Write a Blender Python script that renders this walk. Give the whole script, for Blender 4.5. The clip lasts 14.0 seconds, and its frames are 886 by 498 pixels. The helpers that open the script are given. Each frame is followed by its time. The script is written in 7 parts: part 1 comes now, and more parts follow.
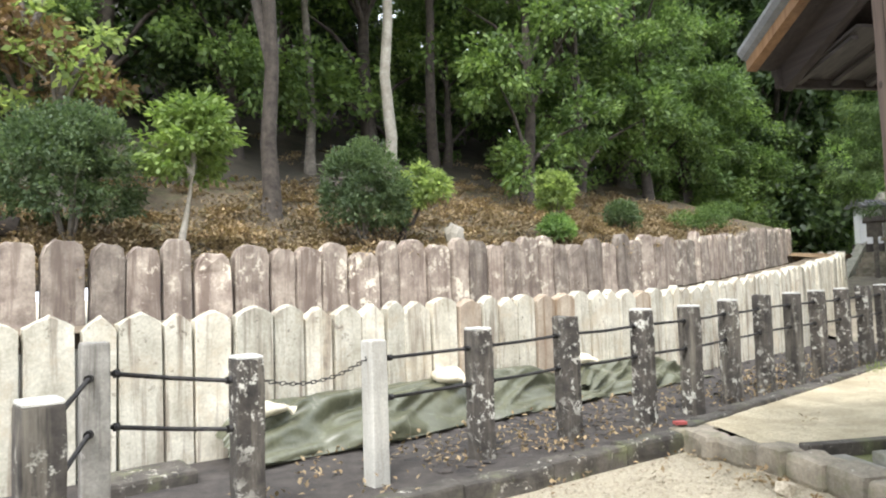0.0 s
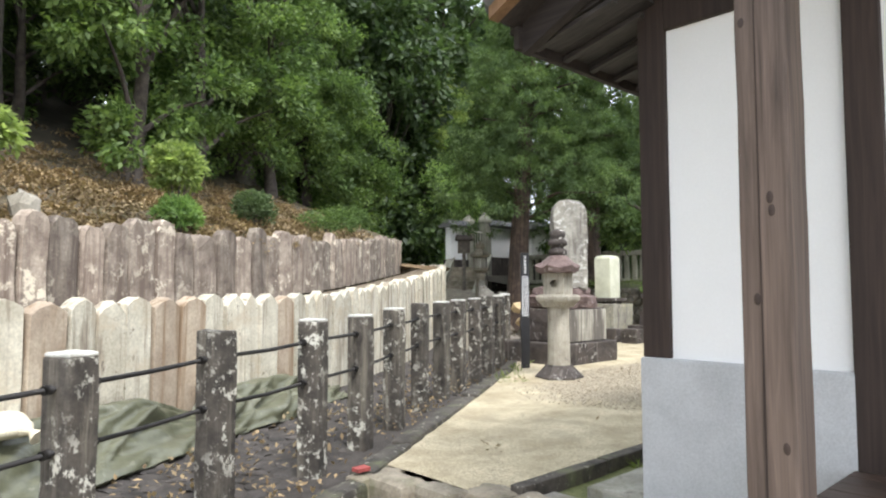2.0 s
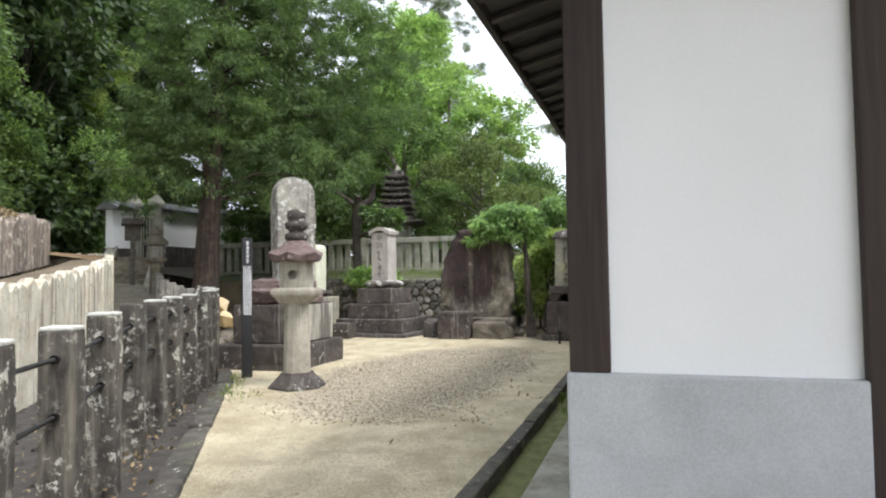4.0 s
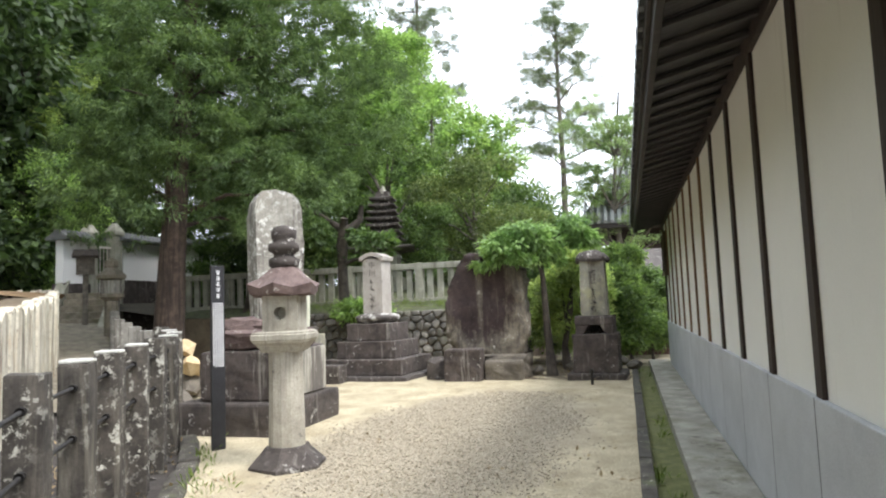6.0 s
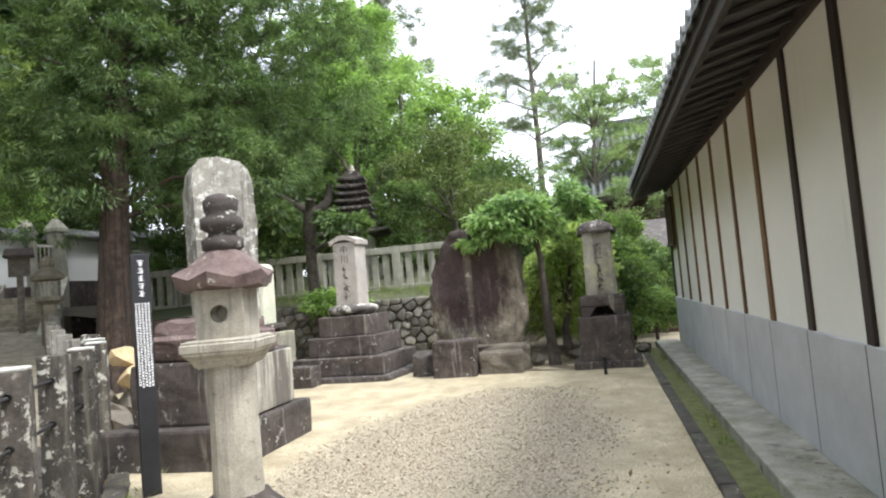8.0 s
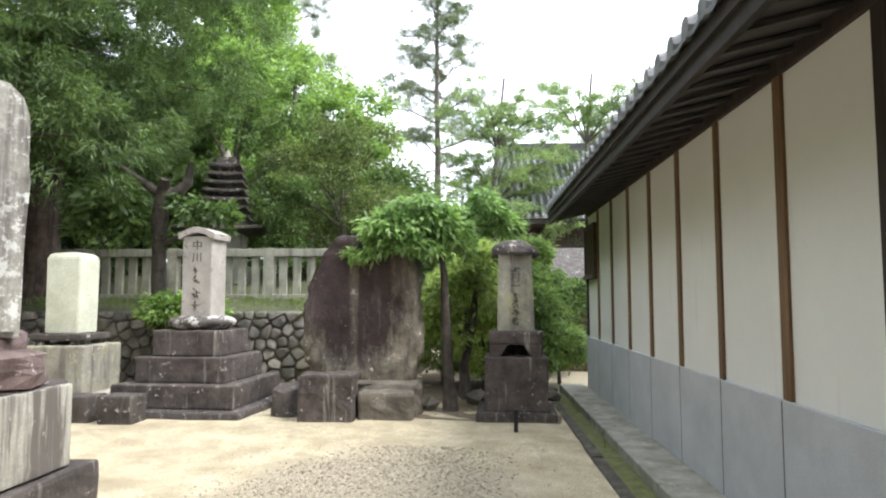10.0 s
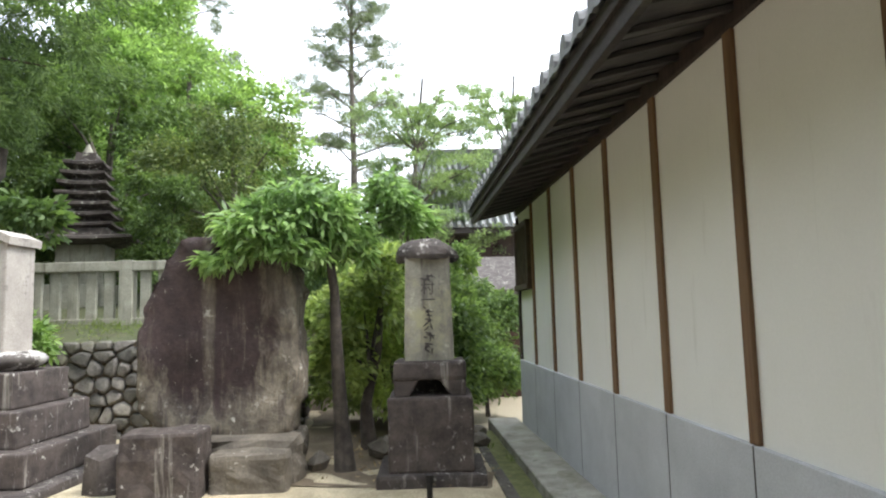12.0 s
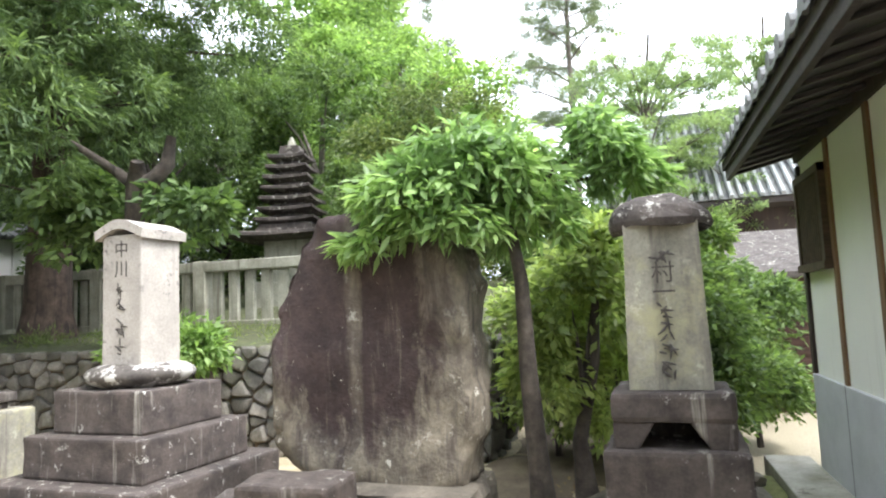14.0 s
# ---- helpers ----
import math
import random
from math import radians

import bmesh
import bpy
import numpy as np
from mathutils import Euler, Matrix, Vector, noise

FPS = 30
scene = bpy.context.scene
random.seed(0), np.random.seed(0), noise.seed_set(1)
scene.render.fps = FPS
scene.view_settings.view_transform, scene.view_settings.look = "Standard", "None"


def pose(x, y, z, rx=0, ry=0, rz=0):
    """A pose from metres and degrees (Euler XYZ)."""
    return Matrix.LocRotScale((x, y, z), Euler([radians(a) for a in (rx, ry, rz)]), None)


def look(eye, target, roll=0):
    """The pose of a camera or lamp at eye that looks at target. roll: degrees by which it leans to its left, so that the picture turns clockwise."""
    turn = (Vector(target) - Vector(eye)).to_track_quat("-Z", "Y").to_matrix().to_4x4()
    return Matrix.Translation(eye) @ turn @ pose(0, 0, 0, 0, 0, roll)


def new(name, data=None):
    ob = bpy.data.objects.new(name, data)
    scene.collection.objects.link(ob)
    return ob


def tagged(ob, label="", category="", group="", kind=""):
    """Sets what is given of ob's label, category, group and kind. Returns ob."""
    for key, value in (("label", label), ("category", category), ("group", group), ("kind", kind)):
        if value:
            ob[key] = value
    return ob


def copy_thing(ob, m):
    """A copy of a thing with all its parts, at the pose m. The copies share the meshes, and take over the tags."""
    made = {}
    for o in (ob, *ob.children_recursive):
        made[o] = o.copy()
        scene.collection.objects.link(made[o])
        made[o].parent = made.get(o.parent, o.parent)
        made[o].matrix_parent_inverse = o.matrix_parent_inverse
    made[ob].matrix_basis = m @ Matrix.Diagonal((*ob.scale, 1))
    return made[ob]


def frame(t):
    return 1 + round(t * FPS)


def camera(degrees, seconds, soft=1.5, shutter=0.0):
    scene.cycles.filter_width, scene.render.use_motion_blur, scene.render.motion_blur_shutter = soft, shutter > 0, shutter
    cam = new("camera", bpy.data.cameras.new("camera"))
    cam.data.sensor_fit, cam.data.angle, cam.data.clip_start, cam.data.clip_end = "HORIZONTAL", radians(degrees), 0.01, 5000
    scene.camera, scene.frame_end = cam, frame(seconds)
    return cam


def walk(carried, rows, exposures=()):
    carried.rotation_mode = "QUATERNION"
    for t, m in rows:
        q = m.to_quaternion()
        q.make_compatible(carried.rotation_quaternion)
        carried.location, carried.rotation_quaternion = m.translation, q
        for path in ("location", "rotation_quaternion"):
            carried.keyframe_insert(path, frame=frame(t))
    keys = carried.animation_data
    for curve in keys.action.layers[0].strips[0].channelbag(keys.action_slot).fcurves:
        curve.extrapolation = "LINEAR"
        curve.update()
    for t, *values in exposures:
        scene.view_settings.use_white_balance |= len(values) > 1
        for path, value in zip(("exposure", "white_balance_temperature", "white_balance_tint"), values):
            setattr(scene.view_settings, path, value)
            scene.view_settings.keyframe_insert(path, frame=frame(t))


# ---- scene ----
cam = camera(67.5, 14.0, soft=2.1)
PATH = [
    (0, (0.822, -0.072, 1.19), (1.151, 1.898, 1.309), -1.8),
    (0.5, (0.888, 0.38, 1.161), (1.649, 2.229, 1.134), -0.6),
    (1, (0.959, 0.797, 1.166), (1.895, 2.564, 1.201), 0.3),
    (1.5, (0.942, 1.244, 1.177), (2.184, 2.807, 1.282), 0.8),
    (2, (1.073, 1.707, 1.158), (2.448, 3.155, 1.277), -0.1),
    (2.5, (1.123, 2.169, 1.144), (2.695, 3.401, 1.243), 0.1),
    (3, (1.369, 2.538, 1.139), (3.101, 3.533, 1.234), -0.6),
    (3.5, (1.562, 2.931, 1.143), (3.37, 3.785, 1.211), -0.8),
    (4, (1.768, 3.315, 1.158), (3.672, 3.922, 1.246), -0.8),
    (4.2, (1.9, 3.432, 1.15), (3.814, 4.0, 1.272), -1.0),
    (6.3, (3.578, 4.508, 1.237), (5.5, 5.036, 1.413), -2.3),
    (6.5, (3.725, 4.571, 1.211), (5.593, 5.254, 1.414), -3.8),
    (7, (4.106, 4.718, 1.235), (5.906, 5.559, 1.461), -4.0),
    (7.5, (4.392, 4.922, 1.256), (6.321, 5.426, 1.424), -3.9),
    (7.7, (4.512, 4.927, 1.245), (6.452, 5.396, 1.383), -4.5),
    (9.8, (6.415, 5.312, 1.337), (8.399, 5.502, 1.493), -1.8),
    (10, (6.613, 5.367, 1.345), (8.604, 5.467, 1.497), 0.0),
    (10.5, (7.119, 5.298, 1.354), (9.107, 5.152, 1.52), -0.4),
    (11, (7.642, 5.343, 1.363), (9.624, 5.14, 1.536), -0.4),
    (11.5, (8.124, 5.278, 1.373), (10.101, 5.042, 1.562), -0.4),
    (12, (8.637, 5.132, 1.375), (10.623, 5.007, 1.571), -1.5),
    (12.5, (9.142, 5.109, 1.396), (11.132, 5.008, 1.573), -1.6),
    (13, (9.678, 5.009, 1.405), (11.664, 5.167, 1.589), -1.8),
    (13.5, (10.184, 5.076, 1.417), (12.158, 5.364, 1.562), -1.9),
    (14, (10.657, 5.035, 1.449), (12.567, 5.595, 1.635), -2.4),
]
walk(cam, [(t, look(eye, target, roll)) for t, eye, target, roll in PATH], exposures=[(0.0, 1.6), (0.7, 1.38), (2.0, 1.42), (3.5, 1.24), (4.0, 1.22), (6.5, 1.48), (9.8, 1.54), (12.5, 1.58), (13.4, 1.72), (14.0, 2.1)])

# ---- world, sun, exposure ----
world = bpy.data.worlds.new("overcast_sky")
scene.world = world
world.use_nodes = True
wn, wl = world.node_tree.nodes, world.node_tree.links
sky = wn.new("ShaderNodeTexSky")
sky.sky_type = "NISHITA"
sky.sun_disc = False
sky.sun_elevation, sky.sun_rotation = radians(58), radians(200)
sky.air_density, sky.dust_density, sky.ozone_density = 1.0, 6.0, 1.0
veil = wn.new("ShaderNodeMix")
veil.data_type = "RGBA"
veil.inputs["Factor"].default_value = 0.82
veil.inputs["B"].default_value = (9.1, 9.8, 10.95, 1)
wl.new(sky.outputs[0], veil.inputs["A"])
wl.new(veil.outputs["Result"], wn["Background"].inputs["Color"])
wn["Background"].inputs["Strength"].default_value = 0.11
sun_data = bpy.data.lights.new("sun", "SUN")
sun_data.energy, sun_data.angle, sun_data.color = 1.3, radians(14), (0.985, 0.985, 0.985)
sun = new("sun", sun_data)
sun.matrix_world = look((0, 0, 30), Vector((0, 0, 30)) - Vector((math.sin(radians(200)) * math.cos(radians(58)), math.cos(radians(200)) * math.cos(radians(58)), math.sin(radians(58)))))


# ---- materials ----
def ramp(nt, fac, stops):
    r = nt.nodes.new("ShaderNodeValToRGB")
    els = r.color_ramp.elements
    while len(els) < len(stops):
        els.new(0.5)
    for e, (p, c) in zip(els, stops):
        e.position, e.color = p, (*c, 1) if len(c) == 3 else c
    nt.links.new(fac, r.inputs[0])
    return r.outputs[0]


def noise_tex(nt, co, scale, detail=6, rough=0.6, distort=0.0):
    n = nt.nodes.new("ShaderNodeTexNoise")
    n.inputs["Scale"].default_value, n.inputs["Detail"].default_value = scale, detail
    n.inputs["Roughness"].default_value, n.inputs["Distortion"].default_value = rough, distort
    nt.links.new(co, n.inputs["Vector"])
    return n.outputs["Fac"]


def stretched(nt, co, s):
    m = nt.nodes.new("ShaderNodeMapping")
    m.inputs["Scale"].default_value = s
    nt.links.new(co, m.inputs["Vector"])
    return m.outputs[0]


def mixed(nt, fac, a, b, mode="MIX"):
    m = nt.nodes.new("ShaderNodeMix")
    m.data_type, m.blend_type = "RGBA", mode
    for key, v in (("Factor", fac), ("A", a), ("B", b)):
        if isinstance(v, (int, float)):
            m.inputs[key].default_value = v
        elif isinstance(v, tuple):
            m.inputs[key].default_value = (*v, 1)
        else:
            nt.links.new(v, m.inputs[key])
    return m.outputs["Result"]


def surface(name, dark, light, scale=6.0, rough=0.8, bump=0.3, fine=60.0, streak=None, spots=None, moss=None, vary=0.0, metal=0.0, bump_dist=0.01, world_co=True, grain_amount=1.0):
    """A mottled surface. streak: (colour, amount) for run-down stains; spots: (colour, scale, threshold) for lichen; moss: colour in patches; vary: by object."""
    m = bpy.data.materials.new(name)
    m.use_nodes = True
    nt = m.node_tree
    bs = nt.nodes["Principled BSDF"]
    bs.inputs["Roughness"].default_value, bs.inputs["Metallic"].default_value = rough, metal
    if world_co:
        co = nt.nodes.new("ShaderNodeNewGeometry").outputs["Position"]
    else:
        co = nt.nodes.new("ShaderNodeTexCoord").outputs["Object"]
    big = noise_tex(nt, co, scale)
    small = noise_tex(nt, co, fine, 4, 0.7)
    col = ramp(nt, big, [(0.3, dark), (0.7, light)])
    lo, hi = 1 - 0.28 * grain_amount, 1 + 0.2 * grain_amount
    grain = ramp(nt, small, [(0.25, (lo, lo, lo)), (0.75, (hi, hi, hi))])
    col = mixed(nt, 1.0, col, grain, "MULTIPLY")
    if streak:
        f = noise_tex(nt, stretched(nt, co, (9, 9, 0.7)), 1.0, 5, 0.65, 0.4)
        lim = 0.62 - 0.3 * streak[1]
        col = mixed(nt, ramp(nt, f, [(lim, (0, 0, 0)), (lim + 0.16, (1, 1, 1))]), col, streak[0])
    if moss:
        f = noise_tex(nt, co, 3.1, 7, 0.7)
        col = mixed(nt, ramp(nt, f, [(0.52, (0, 0, 0)), (0.68, (1, 1, 1))]), col, moss)
    if spots:
        f = noise_tex(nt, co, spots[1], 5, 0.75)
        g = noise_tex(nt, co, spots[1] * 0.17, 2, 0.5)
        gated = mixed(nt, 1.0, ramp(nt, f, [(spots[2], (0, 0, 0)), (spots[2] + 0.05, (1, 1, 1))]), ramp(nt, g, [(0.4, (0, 0, 0)), (0.6, (1, 1, 1))]), "MULTIPLY")
        col = mixed(nt, gated, col, spots[0])
    if vary:
        rnd = nt.nodes.new("ShaderNodeObjectInfo").outputs["Random"]
        lo, hi = 1 - vary, 1 + vary
        col = mixed(nt, 1.0, col, ramp(nt, rnd, [(0.0, (lo, lo, lo * 0.97)), (1.0, (hi, hi * 0.98, hi * 0.94))]), "MULTIPLY")
    nt.links.new(col, bs.inputs["Base Color"])
    if bump:
        b = nt.nodes.new("ShaderNodeBump")
        b.inputs["Strength"].default_value, b.inputs["Distance"].default_value = bump, bump_dist
        nt.links.new(mixed(nt, 0.55, big, small), b.inputs["Height"])
        nt.links.new(b.outputs[0], bs.inputs["Normal"])
    return m


def timber(name, dark, light, axis=2, rough=0.75, scale=1.0):
    """Wood with its grain along an axis of the world."""
    m = bpy.data.materials.new(name)
    m.use_nodes = True
    nt = m.node_tree
    bs = nt.nodes["Principled BSDF"]
    bs.inputs["Roughness"].default_value = rough
    co = nt.nodes.new("ShaderNodeNewGeometry").outputs["Position"]
    s = [38 * scale] * 3
    s[axis] = 1.6 * scale
    grain = noise_tex(nt, stretched(nt, co, tuple(s)), 1.0, 6, 0.6, 0.6)
    broad = noise_tex(nt, stretched(nt, co, tuple(0.16 * v for v in s)), 1.0, 3, 0.5, 0.3)
    col = ramp(nt, grain, [(0.28, dark), (0.72, light)])
    col = mixed(nt, 1.0, col, ramp(nt, broad, [(0.3, (0.75, 0.75, 0.76)), (0.7, (1.15, 1.13, 1.1))]), "MULTIPLY")
    nt.links.new(col, bs.inputs["Base Color"])
    b = nt.nodes.new("ShaderNodeBump")
    b.inputs["Strength"].default_value, b.inputs["Distance"].default_value = 0.35, 0.004
    nt.links.new(grain, b.inputs["Height"])
    nt.links.new(b.outputs[0], bs.inputs["Normal"])
    return m


def foliage(name, dark, light, through_light=0.35, rough=0.5):
    """Leaves: each leaf takes its own tone between dark and light."""
    m = bpy.data.materials.new(name)
    m.use_nodes = True
    nt = m.node_tree
    bs = nt.nodes["Principled BSDF"]
    bs.inputs["Roughness"].default_value = rough
    bs.inputs["Specular IOR Level"].default_value = 0.35
    dark, light = (tuple(0.9 * c + 0.1 * (v[0] + v[1] + v[2]) / 3 for c in v) for v in (dark, light))
    geo = nt.nodes.new("ShaderNodeNewGeometry")
    mid = tuple((a + b) / 2 for a, b in zip(dark, light))
    col = ramp(nt, geo.outputs["Random Per Island"], [(0.0, dark), (0.55, mid), (1.0, light)])
    broad = noise_tex(nt, geo.outputs["Position"], 0.9, 3, 0.5)
    col = mixed(nt, 1.0, col, ramp(nt, broad, [(0.3, (0.7, 0.74, 0.75)), (0.7, (1.25, 1.2, 1.05))]), "MULTIPLY")
    nt.links.new(col, bs.inputs["Base Color"])
    tr = nt.nodes.new("ShaderNodeBsdfTranslucent")
    nt.links.new(mixed(nt, 1.0, col, (1.4, 1.5, 0.95), "MULTIPLY"), tr.inputs["Color"])
    mx = nt.nodes.new("ShaderNodeMixShader")
    mx.inputs[0].default_value = through_light
    nt.links.new(bs.outputs[0], mx.inputs[1])
    nt.links.new(tr.outputs[0], mx.inputs[2])
    nt.links.new(mx.outputs[0], nt.nodes["Material Output"].inputs["Surface"])
    return m


M_SAND = surface("pale_sand", (0.34, 0.282, 0.178), (0.60, 0.52, 0.36), 2.0, 0.95, 0.5, 70, moss=(0.33, 0.28, 0.19), spots=((0.20, 0.17, 0.115), 46, 0.56), grain_amount=2.2, bump_dist=0.02)
M_COURT = M_SAND.copy()
M_COURT.name = "sand_with_gravel_patch"
nt = M_COURT.node_tree
geo = nt.nodes.new("ShaderNodeNewGeometry").outputs["Position"]
mp = nt.nodes.new("ShaderNodeMapping")
mp.inputs["Location"].default_value, mp.inputs["Scale"].default_value = (-10.0 / 3.0, -6.15 / 1.3, 0), (1 / 3.0, 1 / 1.3, 0)
nt.links.new(geo, mp.inputs["Vector"])
ln = nt.nodes.new("ShaderNodeVectorMath")
ln.operation = "LENGTH"
nt.links.new(mp.outputs[0], ln.inputs[0])
ad = nt.nodes.new("ShaderNodeMath")
ad.operation = "ADD"
nt.links.new(ln.outputs["Value"], ad.inputs[0])
nt.links.new(noise_tex(nt, geo, 1.3, 6, 0.7), ad.inputs[1])
mask = ramp(nt, ad.outputs[0], [(1.28 / 2, (1, 1, 1)), (1.62 / 2, (0, 0, 0))])
half = nt.nodes.new("ShaderNodeMath")
half.operation, half.inputs[1].default_value = "MULTIPLY", 0.5
nt.links.new(ad.outputs[0], half.inputs[0])
nt.links.new(half.outputs[0], mask.node.inputs[0])
speck = ramp(nt, noise_tex(nt, geo, 75, 3, 0.7), [(0.35, (0.15, 0.123, 0.085)), (0.5, (0.31, 0.265, 0.19)), (0.66, (0.52, 0.455, 0.345))])
bsdf = nt.nodes["Principled BSDF"]
was = bsdf.inputs["Base Color"].links[0].from_socket
nt.links.new(mixed(nt, mask, was, speck), bsdf.inputs["Base Color"])
M_GRAVEL = surface("loose_gravel", (0.30, 0.26, 0.185), (0.50, 0.44, 0.32), 45, 0.9, 0.9, 120, bump_dist=0.02)
M_PEBBLE = surface("pebbles", (0.23, 0.195, 0.14), (0.55, 0.485, 0.37), 40, 0.85, 0.2, 90)
M_EARTH = surface("earth", (0.10, 0.075, 0.05), (0.21, 0.165, 0.11), 2.5, 0.95, 0.5, 40)
M_LITTER = surface("leaf_litter", (0.05, 0.037, 0.023), (0.15, 0.115, 0.07), 11, 0.95, 0.9, 30, spots=((0.36, 0.285, 0.18), 26, 0.6), grain_amount=1.7, moss=(0.10, 0.10, 0.045), bump_dist=0.03)
# near-black earth tone, with the shade under the trees put into the colour
M_SHADED_FLOOR = surface("forest_floor", (0.024, 0.021, 0.014), (0.065, 0.053, 0.034), 2, 0.95, 0.6, 20)
M_SLAB = surface("pale_stone_slab", (0.40, 0.37, 0.295), (0.66, 0.63, 0.535), 3.4, 0.88, 0.6, 40, streak=((0.21, 0.17, 0.13), 0.42), moss=(0.45, 0.385, 0.29), spots=((0.17, 0.145, 0.115), 9, 0.6), vary=0.2, bump_dist=0.014)
M_SLAB_BROWN = surface("brown_stone_slab", (0.15, 0.115, 0.097), (0.42, 0.36, 0.30), 5.5, 0.9, 0.6, 40, streak=((0.15, 0.115, 0.095), 0.5), spots=((0.62, 0.56, 0.46), 7, 0.55), vary=0.36, bump_dist=0.02)
M_SLAB_RUST = surface("rust_stained_slab", (0.30, 0.235, 0.18), (0.49, 0.42, 0.33), 3, 0.9, 0.4, 40, streak=((0.24, 0.17, 0.11), 0.5), vary=0.1)
M_POST = surface("weathered_dark_stone", (0.022, 0.019, 0.017), (0.095, 0.083, 0.071), 7, 0.9, 0.6, 50, spots=((0.50, 0.49, 0.44), 13, 0.545), streak=((0.155, 0.14, 0.115), 0.3), vary=0.25, bump_dist=0.012)
M_POST_GREY = surface("grey_weathered_post", (0.13, 0.12, 0.105), (0.29, 0.275, 0.24), 6, 0.9, 0.5, 55, streak=((0.08, 0.07, 0.06), 0.4), spots=((0.5, 0.48, 0.43), 15, 0.6))
M_POST_TOP = surface("bleached_post_top", (0.42, 0.41, 0.37), (0.66, 0.65, 0.60), 14, 0.9, 0.4, 60)
M_POST_PALE = surface("new_concrete_post", (0.38, 0.365, 0.32), (0.53, 0.51, 0.45), 3, 0.85, 0.3, 70, streak=((0.30, 0.28, 0.24), 0.25))
M_COBBLE = surface("dark_paving_stone", (0.03, 0.026, 0.024), (0.08, 0.07, 0.064), 6, 0.85, 0.5, 45, spots=((0.40, 0.36, 0.29), 22, 0.64), vary=0.3)
M_MORTAR_BED = surface("damp_paving_bed", (0.03, 0.025, 0.022), (0.075, 0.064, 0.055), 7, 0.9, 0.6, 50)
M_KERB_PALE = surface("worn_step_stone", (0.15, 0.13, 0.10), (0.33, 0.29, 0.23), 5, 0.9, 0.5, 45, spots=((0.46, 0.44, 0.38), 14, 0.62), moss=(0.16, 0.155, 0.095), vary=0.15)
M_KERB = surface("mossy_kerb_stone", (0.03, 0.026, 0.022), (0.108, 0.096, 0.082), 6, 0.9, 0.5, 45, spots=((0.48, 0.46, 0.40), 16, 0.6), moss=(0.12, 0.125, 0.07), vary=0.15)
M_IRON = surface("dark_iron", (0.022, 0.021, 0.021), (0.05, 0.046, 0.043), 20, 0.6, 0.2, 80, metal=0.6)
M_TARP = surface("olive_tarpaulin", (0.07, 0.073, 0.044), (0.145, 0.146, 0.094), 1.6, 0.36, 0.15, 25, streak=((0.24, 0.235, 0.18), 0.1))
M_BAG = surface("cream_sandbag", (0.55, 0.48, 0.34), (0.74, 0.68, 0.53), 6, 0.9, 0.4, 90)
M_PLASTER = surface("white_plaster", (0.84, 0.84, 0.83), (0.88, 0.88, 0.875), 1.2, 0.85, 0.015, 70, grain_amount=0.1)
M_PLASTER_WARM = surface("aged_cream_plaster", (0.745, 0.73, 0.675), (0.81, 0.795, 0.74), 1.0, 0.88, 0.02, 60, streak=((0.66, 0.64, 0.58), 0.05), grain_amount=0.12)
M_WAINSCOT = surface("grey_mortar", (0.43, 0.44, 0.45), (0.545, 0.555, 0.565), 2.6, 0.9, 0.25, 110, grain_amount=0.7)
M_WOOD_DARK = timber("dark_brown_timber", (0.022, 0.014, 0.011), (0.055, 0.036, 0.029))
M_WOOD_POST = timber("weathered_grey_brown_timber", (0.052, 0.037, 0.03), (0.155, 0.114, 0.093))
M_WOOD_TRIM = timber("orange_brown_timber", (0.135, 0.072, 0.034), (0.245, 0.145, 0.075))
M_WOOD_BEAM = timber("brown_timber_beam", (0.05, 0.032, 0.022), (0.12, 0.078, 0.05), axis=1)
M_WOOD_FLOOR = timber("dark_plank_floor", (0.035, 0.022, 0.016), (0.085, 0.056, 0.04), axis=1, rough=0.5)
# dark grained timber for the soffit boards, rafters and eave edges
M_SOFFIT = timber("dark_soffit_board", (0.022, 0.02, 0.021), (0.075, 0.066, 0.064), axis=1, rough=0.6)
M_RAFTER = timber("dark_rafter_timber", (0.02, 0.0155, 0.014), (0.05, 0.039, 0.035), axis=1)
M_TILE = surface("grey_roof_tile", (0.085, 0.09, 0.095), (0.19, 0.195, 0.2), 5, 0.55, 0.25, 50, vary=0.15)
M_CONCRETE = surface("old_concrete", (0.24, 0.225, 0.19), (0.40, 0.38, 0.33), 2.4, 0.9, 0.4, 60, moss=(0.19, 0.185, 0.125), streak=((0.2, 0.185, 0.155), 0.2))
M_APRON = surface("stained_apron_concrete", (0.20, 0.19, 0.155), (0.42, 0.40, 0.34), 3.5, 0.9, 0.5, 60, moss=(0.17, 0.165, 0.11), spots=((0.12, 0.105, 0.085), 6, 0.58))
M_MOSS = surface("moss", (0.085, 0.095, 0.032), (0.19, 0.20, 0.075), 9, 0.95, 0.8, 70, bump_dist=0.02)
M_GRANITE = surface("pale_granite", (0.30, 0.27, 0.215), (0.51, 0.475, 0.395), 5, 0.88, 0.6, 75, streak=((0.22, 0.195, 0.165), 0.36), spots=((0.14, 0.12, 0.105), 14, 0.6), bump_dist=0.014)
M_GRANITE_DARK = surface("dark_weathered_granite", (0.03, 0.024, 0.022), (0.10, 0.083, 0.073), 5, 0.9, 0.6, 55, spots=((0.55, 0.53, 0.48), 12, 0.585), streak=((0.21, 0.19, 0.165), 0.16), bump_dist=0.015)
M_GRANITE_STAIN = surface("stained_dark_plinth_stone", (0.035, 0.027, 0.025), (0.115, 0.092, 0.08), 6, 0.9, 0.6, 50, streak=((0.36, 0.335, 0.29), 0.1), spots=((0.52, 0.5, 0.45), 13, 0.6), bump_dist=0.015)
